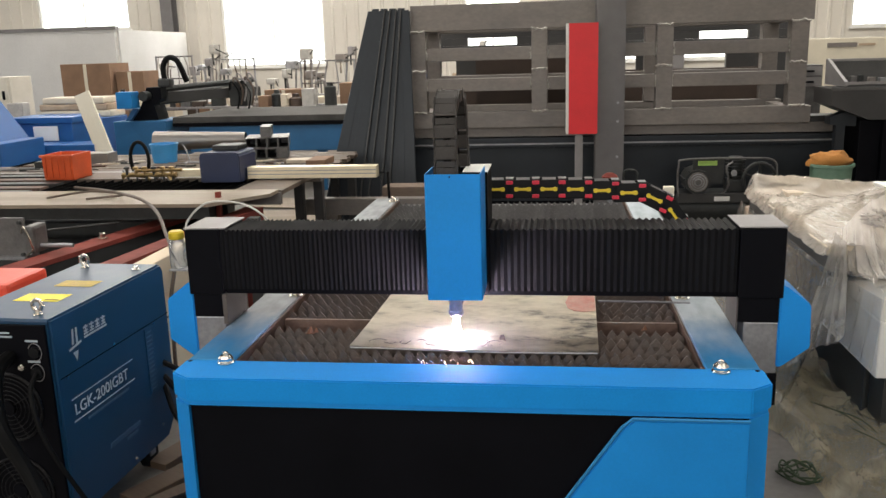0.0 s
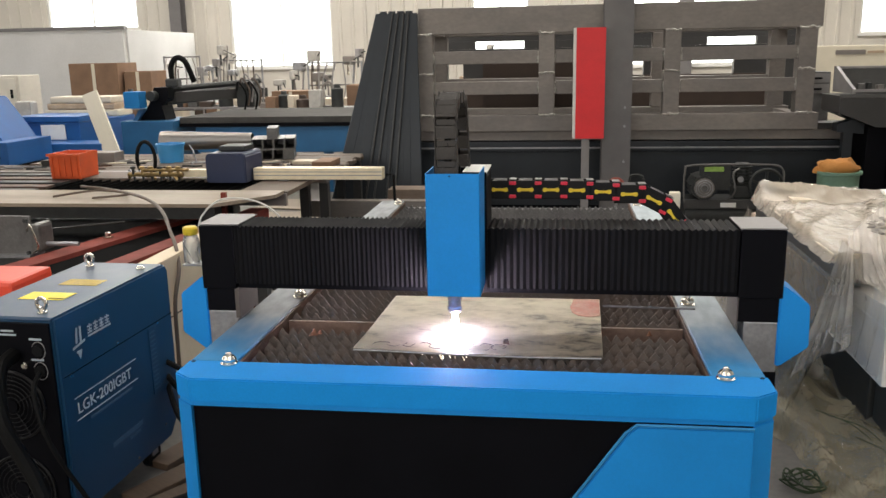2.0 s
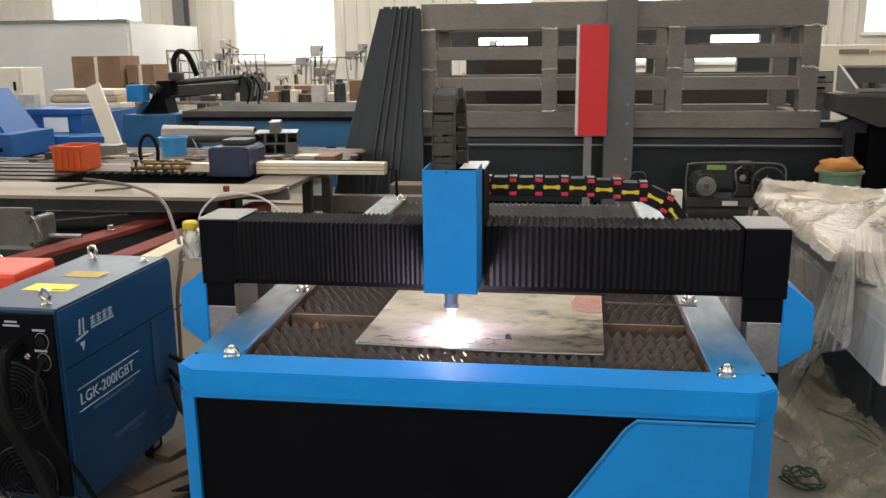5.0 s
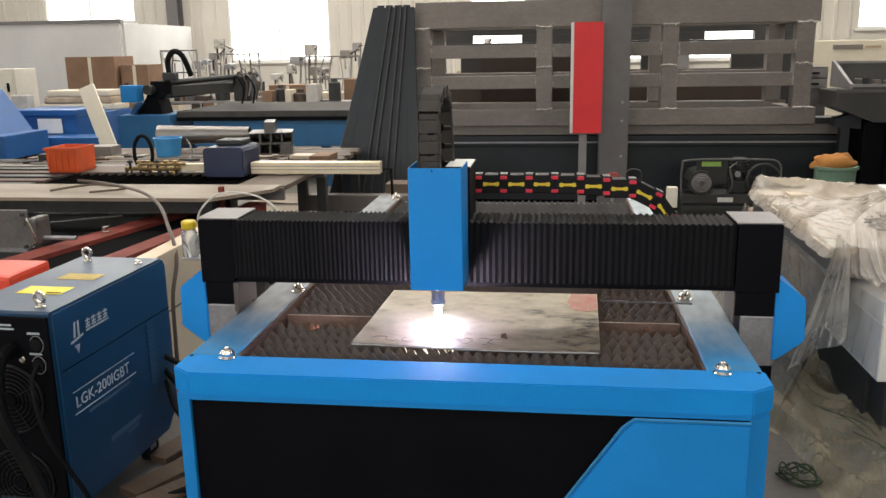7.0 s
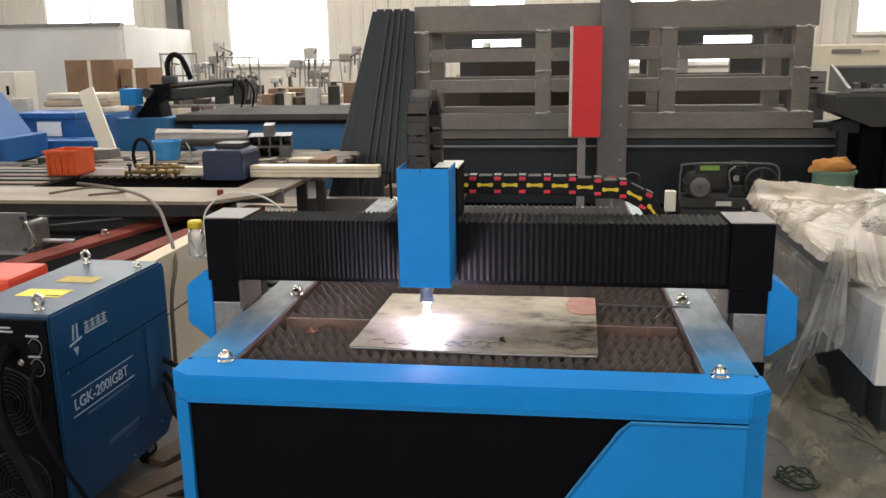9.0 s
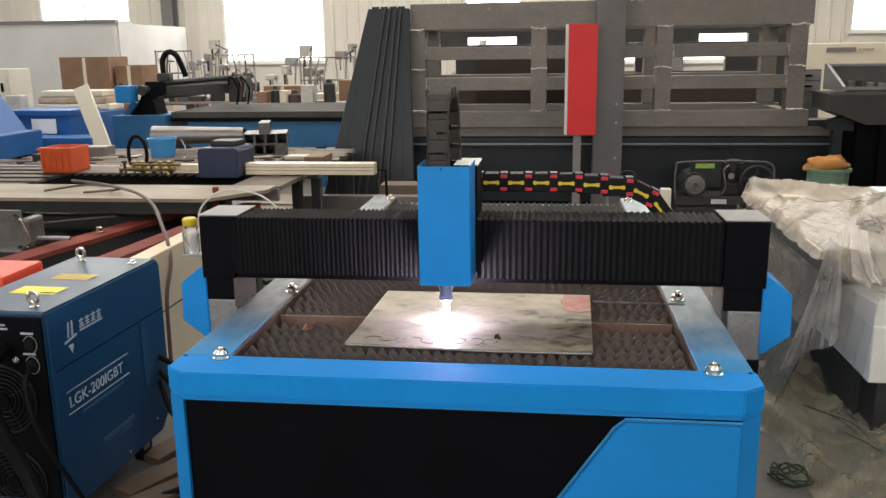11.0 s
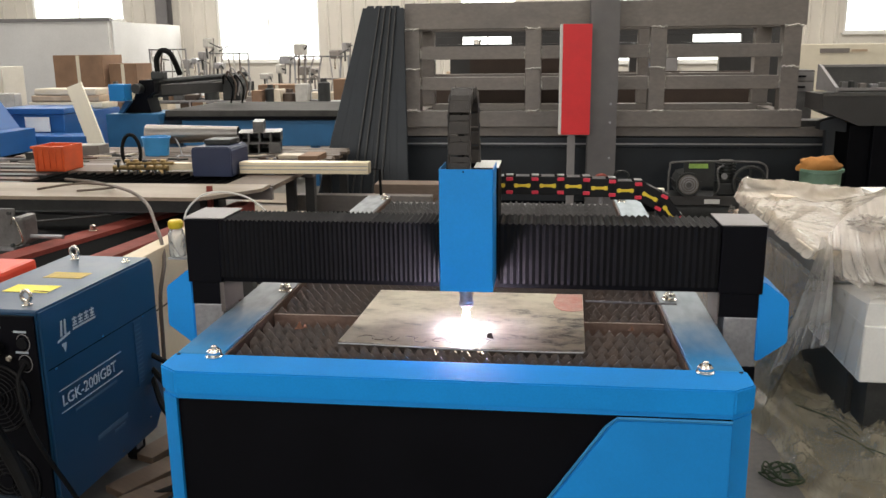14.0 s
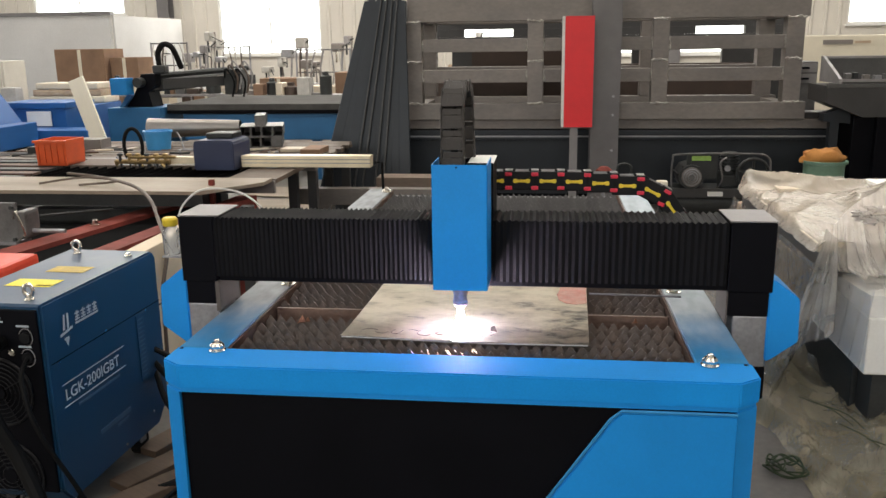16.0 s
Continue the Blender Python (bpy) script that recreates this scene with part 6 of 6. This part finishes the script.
def right_far():
    c = thing("air_compressor", "dark air compressor with a round motor and wire guard", "air compressor", (1.75, 5.6, 0))
    part("tank", tube(bmesh.new(), [(1.36, 5.65, 0.2), (2.14, 5.65, 0.2)], 0.14, 20), MOTOR, c, smooth=True)
    part("deck", Bx(1.36, 2.14, 5.5, 5.8, 0.335, 0.35), MOTOR, c)
    part("motor", tube(bmesh.new(), [(1.50, 5.44, 0.46), (1.50, 5.75, 0.46)], 0.105, 22), MOTOR, c, smooth=True)
    part("motor_face", tube(bmesh.new(), [(1.50, 5.425, 0.46), (1.50, 5.44, 0.46)], 0.085, 22), GUN, c)
    for r in (0.03, 0.05, 0.07):
        part("face_ring", tube(bmesh.new(), [(1.50 + r * math.cos(a), 5.422, 0.46 + r * math.sin(a)) for a in (2 * math.pi * k / 20 for k in range(21))], 0.005, 5), STEEL, c)
    for k in range(9):
        a = 2 * math.pi * k / 9
        part("cooling_fin", Bx(-0.004, 0.004, -0.13, 0.13, 0.100, 0.118), MOTOR, c).matrix_basis = Matrix.Translation(Vector((1.50, 5.60, 0.46)) - ORG[c]) @ pose(0, 0, 0, 0, math.degrees(a), 0) @ Matrix.Translation(ORG[c])
    part("motor_boss", tube(bmesh.new(), [(1.50, 5.41, 0.46), (1.50, 5.424, 0.46)], 0.022, 12), DULLST, c)
    part("crankcase", Bx(1.76, 1.92, 5.52, 5.70, 0.35, 0.47, bev=0.02), MOTOR, c)
    cyl = part("cylinder", tube(bmesh.new(), [(1.84, 5.6, 0.47), (1.84, 5.6, 0.66)], 0.06, 16), MOTOR, c, smooth=True)
    for k in range(6):
        part("cylinder_fin", tube(bmesh.new(), [(1.84, 5.6, 0.485 + 0.028 * k), (1.84, 5.6, 0.493 + 0.028 * k)], 0.085, 16), MOTOR, cyl)
    part("delivery_pipe", tube(bmesh.new(), curve_pts([(1.80, 5.52, 0.62), (1.74, 5.46, 0.58), (1.76, 5.45, 0.44), (1.72, 5.5, 0.35)]), 0.009, 7), DULLST, c, smooth=True)
    part("gauge", tube(bmesh.new(), [(1.80, 5.44, 0.535), (1.80, 5.455, 0.535)], 0.026, 14), STEEL, c)
    fw = part("flywheel", tube(bmesh.new(), [(2.02 + 0.135 * math.cos(a), 5.47, 0.48 + 0.135 * math.sin(a)) for a in (2 * math.pi * k / 28 for k in range(29))], 0.015, 8), MOTOR, c, smooth=True)
    for k in range(5):
        a = 2 * math.pi * k / 5 + 0.3
        part("spoke", tube(bmesh.new(), [(2.02, 5.47, 0.48), (2.02 + 0.13 * math.cos(a), 5.47, 0.48 + 0.13 * math.sin(a))], 0.013, 6), MOTOR, fw)
    part("hub", tube(bmesh.new(), [(2.02, 5.45, 0.48), (2.02, 5.55, 0.48)], 0.03, 12), MOTOR, fw)
    part("deck_edge", Bx(1.34, 2.16, 5.485, 5.499, 0.27, 0.352, bev=0.003), SLATE, c)
    part("green_label", Bx(1.50, 1.66, 5.46, 5.47, 0.60, 0.64), mat("lime_label", (0.33, 0.52, 0.11), 0.5, 0, 0.2, 20, 0.02), c, "bright green label")
    part("guard_panel", Bx(1.46, 1.72, 5.475, 5.49, 0.44, 0.66), MOTOR, c)
    part("guard_wire", tube(bmesh.new(), curve_pts([(1.33, 5.42, 0.34), (1.33, 5.42, 0.60), (1.40, 5.42, 0.66), (1.95, 5.42, 0.665), (2.12, 5.42, 0.64), (2.15, 5.42, 0.52), (2.15, 5.42, 0.34)]), 0.009, 8), DULLST, c, smooth=True)
    part("name_plate", Bx(1.65, 1.78, 5.478, 5.484, 0.285, 0.325), WHITE, c)
    for x in (1.42, 2.04):
        part("foot", Bx(x, x + 0.05, 5.55, 5.75, 0, 0.09), MOTOR, c)
    b = thing("bin", "green enamel tub with an ochre cloth on top", "bin", (2.64, 5.55, 0))
    part("tub", lathe(bmesh.new(), [(0.15, 0.0), (0.17, 0.56), (0.19, 0.565), (0.19, 0.59), (0.165, 0.59), (0.14, 0.3)], (2.64, 5.6, 0), 20), GREEN, b, smooth=True)
    bm = bmesh.new()
    bmesh.ops.create_icosphere(bm, subdivisions=3, radius=1)
    for v in bm.verts:
        n = noise.noise(v.co * 1.7 + Vector((2, 5, 1)))
        v.co = Vector((2.62 + v.co.x * 0.19 * (1 + 0.35 * n), 5.6 + v.co.y * 0.13, 0.615 + max(v.co.z, -0.5) * 0.075 * (1.1 + 0.7 * n)))
    part("cloth", bm, OCHRE, b, "crumpled ochre cloth", smooth=True)
    s = thing("steel_stand", "dark steel stand with a tilted tray", "stand", (3.1, 6.2, 0))
    part("body", Bx(2.98, 4.2, 6.0, 6.5, 0.0, 0.925, bev=0.01), BLACK, s)
    part("side_plate", Bx(3.16, 4.2, 5.93, 5.995, 0.0, 1.10, bev=0.008), BLACK, s)
    part("arm", prism(bmesh.new(), [(2.70, 1.06), (2.70, 1.205), (4.2, 1.205), (4.2, 0.93), (3.02, 0.93)], "y", 5.90, 6.45), SLATE, s, "dark grey folded arm")
    part("arm_flange", Bx(2.69, 4.2, 5.885, 5.90, 1.19, 1.222, bev=0.003), DGREY, s)
    part("under_arm", prism(bmesh.new(), [(2.74, 0.88), (2.74, 0.95), (2.97, 1.02), (2.97, 0.86)], "y", 6.05, 6.2), DARKST, s)
    part("leg", Bx(2.80, 2.88, 6.06, 6.14, 0, 0.879), DARKST, s)
    tray = part("tray", Bx(2.83, 3.9, 5.94, 6.44, 1.223, 1.236), DGREY, s, "open grey tray with pale edges")
    for x in (2.80, 3.87):
        part("tray_side", prism(bmesh.new(), [(5.92, 1.222), (6.48, 1.222), (6.48, 1.455), (6.44, 1.455), (5.92, 1.265)], "x", x, x + 0.028), GREYTOP, tray, "pale grey slanted side")
    part("tray_back", Bx(2.83, 3.868, 6.45, 6.475, 1.237, 1.43), DGREY, tray)
    part("tray_lip", Bx(2.83, 3.868, 5.92, 5.938, 1.237, 1.262), GREYTOP, tray)
    part("tray_rim", Bx(2.83, 3.868, 6.44, 6.478, 1.431, 1.452), GREYTOP, tray)
    rng = random.Random(14)
    for i in range(10):
        x, y = 2.9 + 0.09 * i, rng.uniform(6.05, 6.35)
        solo("metal_part", Bx(x, x + rng.uniform(0.03, 0.07), y, y + 0.06, 1.2365, 1.2365 + rng.uniform(0.03, 0.09), bev=0.004), rng.choice([GUN, DULLST, STEEL, MOTOR]), "small grey metal part lying in the tray", "metal part", (x, y, 1.2365), "parts in the tray")
    g = thing("grey_cabinet", "small grey cabinet with pale handles behind the steel frame", "cabinet", (2.85, 7.6, 0))
    part("body", Bx(2.78, 3.05, 7.4, 7.8, 0, 1.38, bev=0.006), DULLST, g)
    for z in (1.16, 1.27):
        part("drawer", Bx(2.79, 3.04, 7.39, 7.399, z, z + 0.095), GREYTOP, g)
        part("handle", Bx(2.87, 2.96, 7.375, 7.389, z + 0.035, z + 0.055), BLACK, g)
    cb = thing("ivory_machine", "ivory machine housing with a dark slot by the far wall", "machine", (6, 14.3, 0))
    part("housing", Bx(4.7, 7.2, 14.0, 15.0, 0.0, 1.66, bev=0.02), IVORY, cb)
    part("slot", Bx(5.05, 5.55, 13.99, 13.999, 1.50, 1.58), GUN, cb)
    part("slot", Bx(5.58, 5.85, 13.99, 13.999, 1.52, 1.56), BEIGE, cb)
    t = thing("valve", "small red valve on a pipe", "valve", (0.78, 5.3, 0))
    part("pipe", tube(bmesh.new(), [(0.74, 5.3, 0), (0.74, 5.3, 0.48)], 0.02, 8), STEEL, t)
    part("valve_body", lathe(bmesh.new(), [(0.05, 0.48), (0.07, 0.50), (0.07, 0.54), (0.03, 0.57)], (0.74, 5.3, 0), 12), OXIDE, t)
    part("hand_loop", tube(bmesh.new(), curve_pts([(0.86, 5.3, 0.45), (0.86, 5.3, 0.58), (0.96, 5.3, 0.58), (0.97, 5.3, 0.45), (0.97, 5.3, 0.0)]), 0.01, 6), MOTOR, t)
    j = thing("junction_box", "small ivory junction box on a grey post", "box", (0.66, 3.1, 0))
    part("box", Bx(0.90, 0.96, 3.0, 3.06, 0.69, 0.81, bev=0.004), IVORY, j)
    part("post", Bx(0.92, 0.94, 3.061, 3.09, 0, 0.80), MOTOR, j)


right_far()


# ---- film-wrapped machine ----
def ridge(p, k=1.0):
    """Sharp-crested creases, 0 to 1."""
    return (1 - min(1, abs(noise.noise(p * k)) * 2.4)) ** 2


def sheet(fn, nu, nv):
    """A film through points fn(u, v)."""
    bm = bmesh.new()
    rows = [[bm.verts.new(fn(i / nu, j / nv)) for i in range(nu + 1)] for j in range(nv + 1)]
    for j in range(nv):
        for i in range(nu):
            bm.faces.new((rows[j][i], rows[j][i + 1], rows[j + 1][i + 1], rows[j + 1][i]))
    return bm


def wrapped_machine():
    m = thing("wrapped_machine", "machine and cartons wrapped in crumpled clear polythene film", "wrapped machine", (1.9, 2.0, 0))
    part("flat_pack", Bx(1.365, 2.5, 1.50, 3.0, 0.76, 0.80, bev=0.006), BOARD, m, "pale flat pack on top")
    part("dark_panel", Bx(1.385, 2.5, 1.52, 2.98, 0.665, 0.758), DGREY, m, "dark grey panel edge")
    part("wrapped_bed", Bx(1.40, 2.5, 1.80, 3.2, 0.36, 0.664, bev=0.02), BEIGE, m, "beige paper-wrapped bed")
    part("dark_base", Bx(1.48, 2.5, 1.30, 3.2, 0.05, 0.355, bev=0.01), MOTOR, m)
    part("white_box", Bx(1.455, 2.3, 1.12, 1.77, 0.375, 0.60, bev=0.008), WHITE, m, "white box under the film")
    part("box_lid", prism(bmesh.new(), [(1.13, 0.601), (1.13, 0.685), (1.45, 0.665), (1.75, 0.602)], "x", 1.458, 2.3), WHITE, m)
    part("box_stand", Bx(1.50, 2.3, 1.15, 1.29, 0.05, 0.37), MOTOR, m)
    for i, (x0, y0, w2, d2, h2, mm) in enumerate(((1.95, 1.9, 0.4, 0.8, 0.08, WHITE), (1.5, 2.65, 0.4, 0.22, 0.03, BOARD))):
        part("pack_layer", Bx(x0, x0 + w2, y0, y0 + d2, 0.801, 0.801 + h2, bev=0.004), mm, m)
    part("skid", Bx(1.42, 2.5, 1.14, 3.2, 0, 0.05), WOOD, m)

    def top(u, v):
        x, y = 1.340 + 0.012 * noise.noise(Vector((0, v * 5, 1))) * (1 - u) + 1.155 * u, 1.46 + 1.47 * v
        p = Vector((x * 3, y * 3, 4.0))
        far = smooth(2.2, 2.8, y)
        x += 0.010 * noise.noise(p * 4)
        y += 0.010 * noise.noise(p * 4 + Vector((3, 3, 3)))
        w = Vector((0.10 * noise.noise(p * 0.9), 0.10 * noise.noise(p * 0.9 + Vector((7, 1, 2))), 0))
        a, b = x + w.x, y + w.y
        z = 0.806 + 0.020 * ridge(Vector((a * 3.4 + b * 2.6, b * 0.8 - a * 0.6, 4)), 0.8) + 0.013 * ridge(Vector((a * 6 - b * 4, a * 0.9 + b * 0.7, 1)), 1.0) + 0.006 * ridge(Vector((a * 13 + b * 10, b * 2 - a * 2, 2)), 1.0) + 0.075 * far * ridge(p, 1.1)
        z += 0.19 * smooth(1.56, 1.95, x) * smooth(1.44, 1.75, y) * (1 - smooth(1.9, 2.7, y))
        edge = 1 - smooth(1.335, 1.385, x)
        return x, y, 0.806 + (z - 0.806) * (1 - 0.8 * edge) - 0.045 * edge
    part("top_film", sheet(top, 150, 170), FILM, m, "crumpled shiny film over the flat pack", smooth=True)

    def side(u, v):
        y, k = 1.5 + 1.6 * u, v
        w = math.atan2(k + 0.02, 0.05 + y - 1.48)
        out = 0.02 + 0.13 * k * k + (0.012 + 0.05 * k) * (ridge(Vector((w * 4.5, 0.4 * y, 2))) + 0.4 * ridge(Vector((w * 11, 0.6 * y, 5))))
        return 1.385 - out, y, 0.70 * (1 - k) + 0.012 + 0.02 * k * (1 - k) * noise.noise(Vector((w * 6, y, 1)))
    part("side_film", sheet(side, 90, 40), MILKY, m, "film hanging down the side", smooth=True)

    def curtain(u, v):
        # gathered at the corner of the pack, fanning out down to the floor
        a = 0.25 + 0.80 * u
        fold = 0.006 + 0.040 * v
        q = ridge(Vector((u * 7.5 + 0.25 * v, 0.25 * v, 1))) + 0.45 * ridge(Vector((u * 17, 0.4 * v, 6)))
        x = 1.435 - (0.04 + 0.15 * v ** 1.3) * math.cos(a * 1.25) + 0.03 * u * v - fold * q * 0.8
        y = 1.50 - 0.20 * u * (0.25 + v) + 0.05 * v - fold * q * 0.6
        return x, y, 0.86 - 0.03 * u - (0.62 - 0.28 * u + 0.03 * noise.noise(Vector((u * 4, 1, 1)))) * v
    part("curtain_film", sheet(curtain, 90, 26), DRAPED, m, "milky film gathered in long folds", smooth=True)

    rim = curve_pts([(1.440, 1.40, 0.70), (1.48, 1.25, 0.71), (1.60, 1.18, 0.73), (1.85, 1.16, 0.76), (2.15, 1.16, 0.79), (2.45, 1.18, 0.82)], 10)

    def drape(u, v):
        # gathered in a knot above the pack's corner, fanning out over the box
        k = u * (len(rim) - 1)
        i = min(int(k), len(rim) - 2)
        end = rim[i].lerp(rim[i + 1], k - i)
        top_point = Vector((1.445 + 0.15 * u + 0.80 * u * u, 1.57 + 0.10 * u, 0.86 + 0.16 * smooth(0, 0.5, u)))
        q = ridge(Vector((u * 10 + 0.3 * v, 0.4 * v, 3))) + 0.5 * ridge(Vector((u * 23, 0.7 * v, 8)))
        p = top_point.lerp(end, v) + Vector((0, 0, -0.07 * math.sin(math.pi * v) * (1 - 0.5 * u)))
        out = (0.008 + 0.035 * v) * q
        return p.x - 0.6 * out, p.y - 0.5 * out, p.z + 0.7 * out
    part("front_film", sheet(drape, 150, 24), VEIL, m, "milky film fanning out in folds over the box", smooth=True)
    knot = bmesh.new()
    bmesh.ops.create_icosphere(knot, subdivisions=4, radius=1)
    for w in knot.verts:
        n = ridge(w.co * 2.4 + Vector((5, 2, 1)))
        w.co = Vector((1.56, 1.47, 0.925)) + Vector((w.co.x * 0.075, w.co.y * 0.05, w.co.z * 0.035)) * (0.7 + 0.6 * n)
    part("film_knot", knot, VEIL, m, "gathered knot of milky film", smooth=True)

    def cover(u, v):
        x, y = 1.425 + 0.9 * u ** 2, 1.08 + 0.70 * v
        edge = smooth(1.424, 1.452, x)
        q = ridge(Vector((y * 5 + x * 2, x * 2.5, 2.0)), 1.2)
        z = 0.40 + (0.30 - 0.085 * smooth(1.42, 1.76, y)) * edge + 0.022 * q + 0.012 * ridge(Vector((x * 9, y * 9, 3)))
        return x - 0.02 * q * (1 - edge), y, z + 0.012
    part("box_film", sheet(cover, 70, 50), SHEER, m, "shiny creased film over the white box", smooth=True)

    k = thing("floor_wrap", "dirty crumpled wrapping film and paper on the floor", "plastic film", (1.4, 1.4, 0))

    def ground_film(lift, seed):
        def fn(u, v):
            y = 0.70 + 1.6 * v
            x = 1.225 - 0.20 * smooth(1.30, 1.75, y) + 1.15 * u
            s, t = 0.91 * x + 0.41 * y, 0.41 * x - 0.91 * y
            p = Vector((s * 4.2 + 0.25 * noise.noise(Vector((x * 3, y * 3, seed))), t * 0.45, seed))
            z = lift + 0.13 * smooth(1.25, 1.8, y) * smooth(1.10, 1.35, x) + 0.17 * smooth(1.32, 1.56, x) * (1 - smooth(1.30, 1.7, y)) + 0.040 * ridge(p, 1.3) + 0.024 * ridge(p, 3.1) + 0.010 * ridge(p, 7.0) + 0.003 * noise.noise(Vector((x * 14, y * 14, seed)))
            z *= smooth(0.0, 0.07, u)
            return x + 0.02 * noise.noise(Vector((x * 4, y * 4, seed))), y, z + 0.004
        return fn
    part("kraft_paper", sheet(ground_film(0.004, 3.0), 80, 90), KRAFT, k, "dirty kraft paper", smooth=True)
    part("dusty_film", sheet(ground_film(0.025, 9.0), 90, 100), DUSTY, k, "dusty crumpled film", smooth=True)
    rng = random.Random(12)
    for i in range(8):
        cx, cy = 1.16 + rng.uniform(-0.035, 0.05), 1.02 + rng.uniform(-0.07, 0.07)
        r0, k0, tilt = rng.uniform(0.03, 0.075), rng.uniform(0, 6), rng.uniform(0.9, 1.7)
        span = rng.uniform(4.0, 6.6)
        pts = [(cx + r0 * math.cos(a) + 0.010 * math.sin(1.3 * a + i), cy + tilt * r0 * math.sin(a) + 0.012 * math.cos(1.7 * a), 0.012 + 0.005 * i + 0.010 * math.sin(2 * a + k0)) for a in (k0 + span * q / 26 for q in range(27))]
        solo("hose_loop", tube(bmesh.new(), pts, rng.uniform(0.0028, 0.0045), 6), DULLHOSE, "tangled loop of thin dull green hose on the floor", "hose", (cx, cy, 0), "tangled green hose", smooth=True)
    for i, (x, y, l) in enumerate(((1.30, 1.35, 0.30), (1.36, 1.28, 0.24), (1.50, 1.02, 0.34), (1.44, 0.98, 0.28), (1.38, 1.10, 0.2))):
        pts = curve_pts([(x, y, 0.13), (x + 0.3 * l, y - 0.4 * l, 0.125 + 0.02 * rng.random()), (x + 0.45 * l, y - 0.8 * l, 0.12)], 6)
        solo("strap", tube(bmesh.new(), [p + Vector((0, 0, 0.05)) for p in pts], 0.0022, 5), DULLHOSE, "green strapping strip lying on the floor film", "strap", (x, y, 0.1), "green straps", smooth=True)


wrapped_machine()


# ---- movement ----
TIMES = [0, 0.5, 1, 1.5, 2, 2.5, 3, 3.5, 4, 4.2, 6.3, 6.5, 7, 7.5, 8, 8.5, 9, 9.2, 11.3, 11.5, 12, 12.5, 13, 13.5, 14, 14.5, 15, 15.5, 16]
GANTRY_Y = [0.442, 0.469, 0.493, 0.518, 0.515, 0.486, 0.464, 0.461, 0.481, 0.484, 0.488, 0.493, 0.521, 0.550, 0.562, 0.562, 0.584, 0.586, 0.577, 0.576, 0.578, 0.572, 0.538, 0.505, 0.514, 0.514, 0.481, 0.457, 0.450]
HEAD_X = [-0.109, -0.106, -0.097, -0.104, -0.134, -0.138, -0.141, -0.158, -0.146, -0.146, -0.178, -0.184, -0.180, -0.184, -0.192, -0.202, -0.220, -0.221, -0.124, -0.112, -0.075, -0.046, -0.040, -0.040, -0.050, -0.057, -0.056, -0.060, -0.072]


def motions():
    walk(gantry, [(t, pose(0, y, 0)) for t, y in zip(TIMES, GANTRY_Y)])
    walk(head, [(t, pose(x, 0, 0)) for t, x in zip(TIMES, HEAD_X)])
    walk(chain, [(t, pose(0.055 + 0.5 * (x + 0.158), y + 0.29, -0.006)) for t, x, y in zip(TIMES, HEAD_X, GANTRY_Y)])


motions()
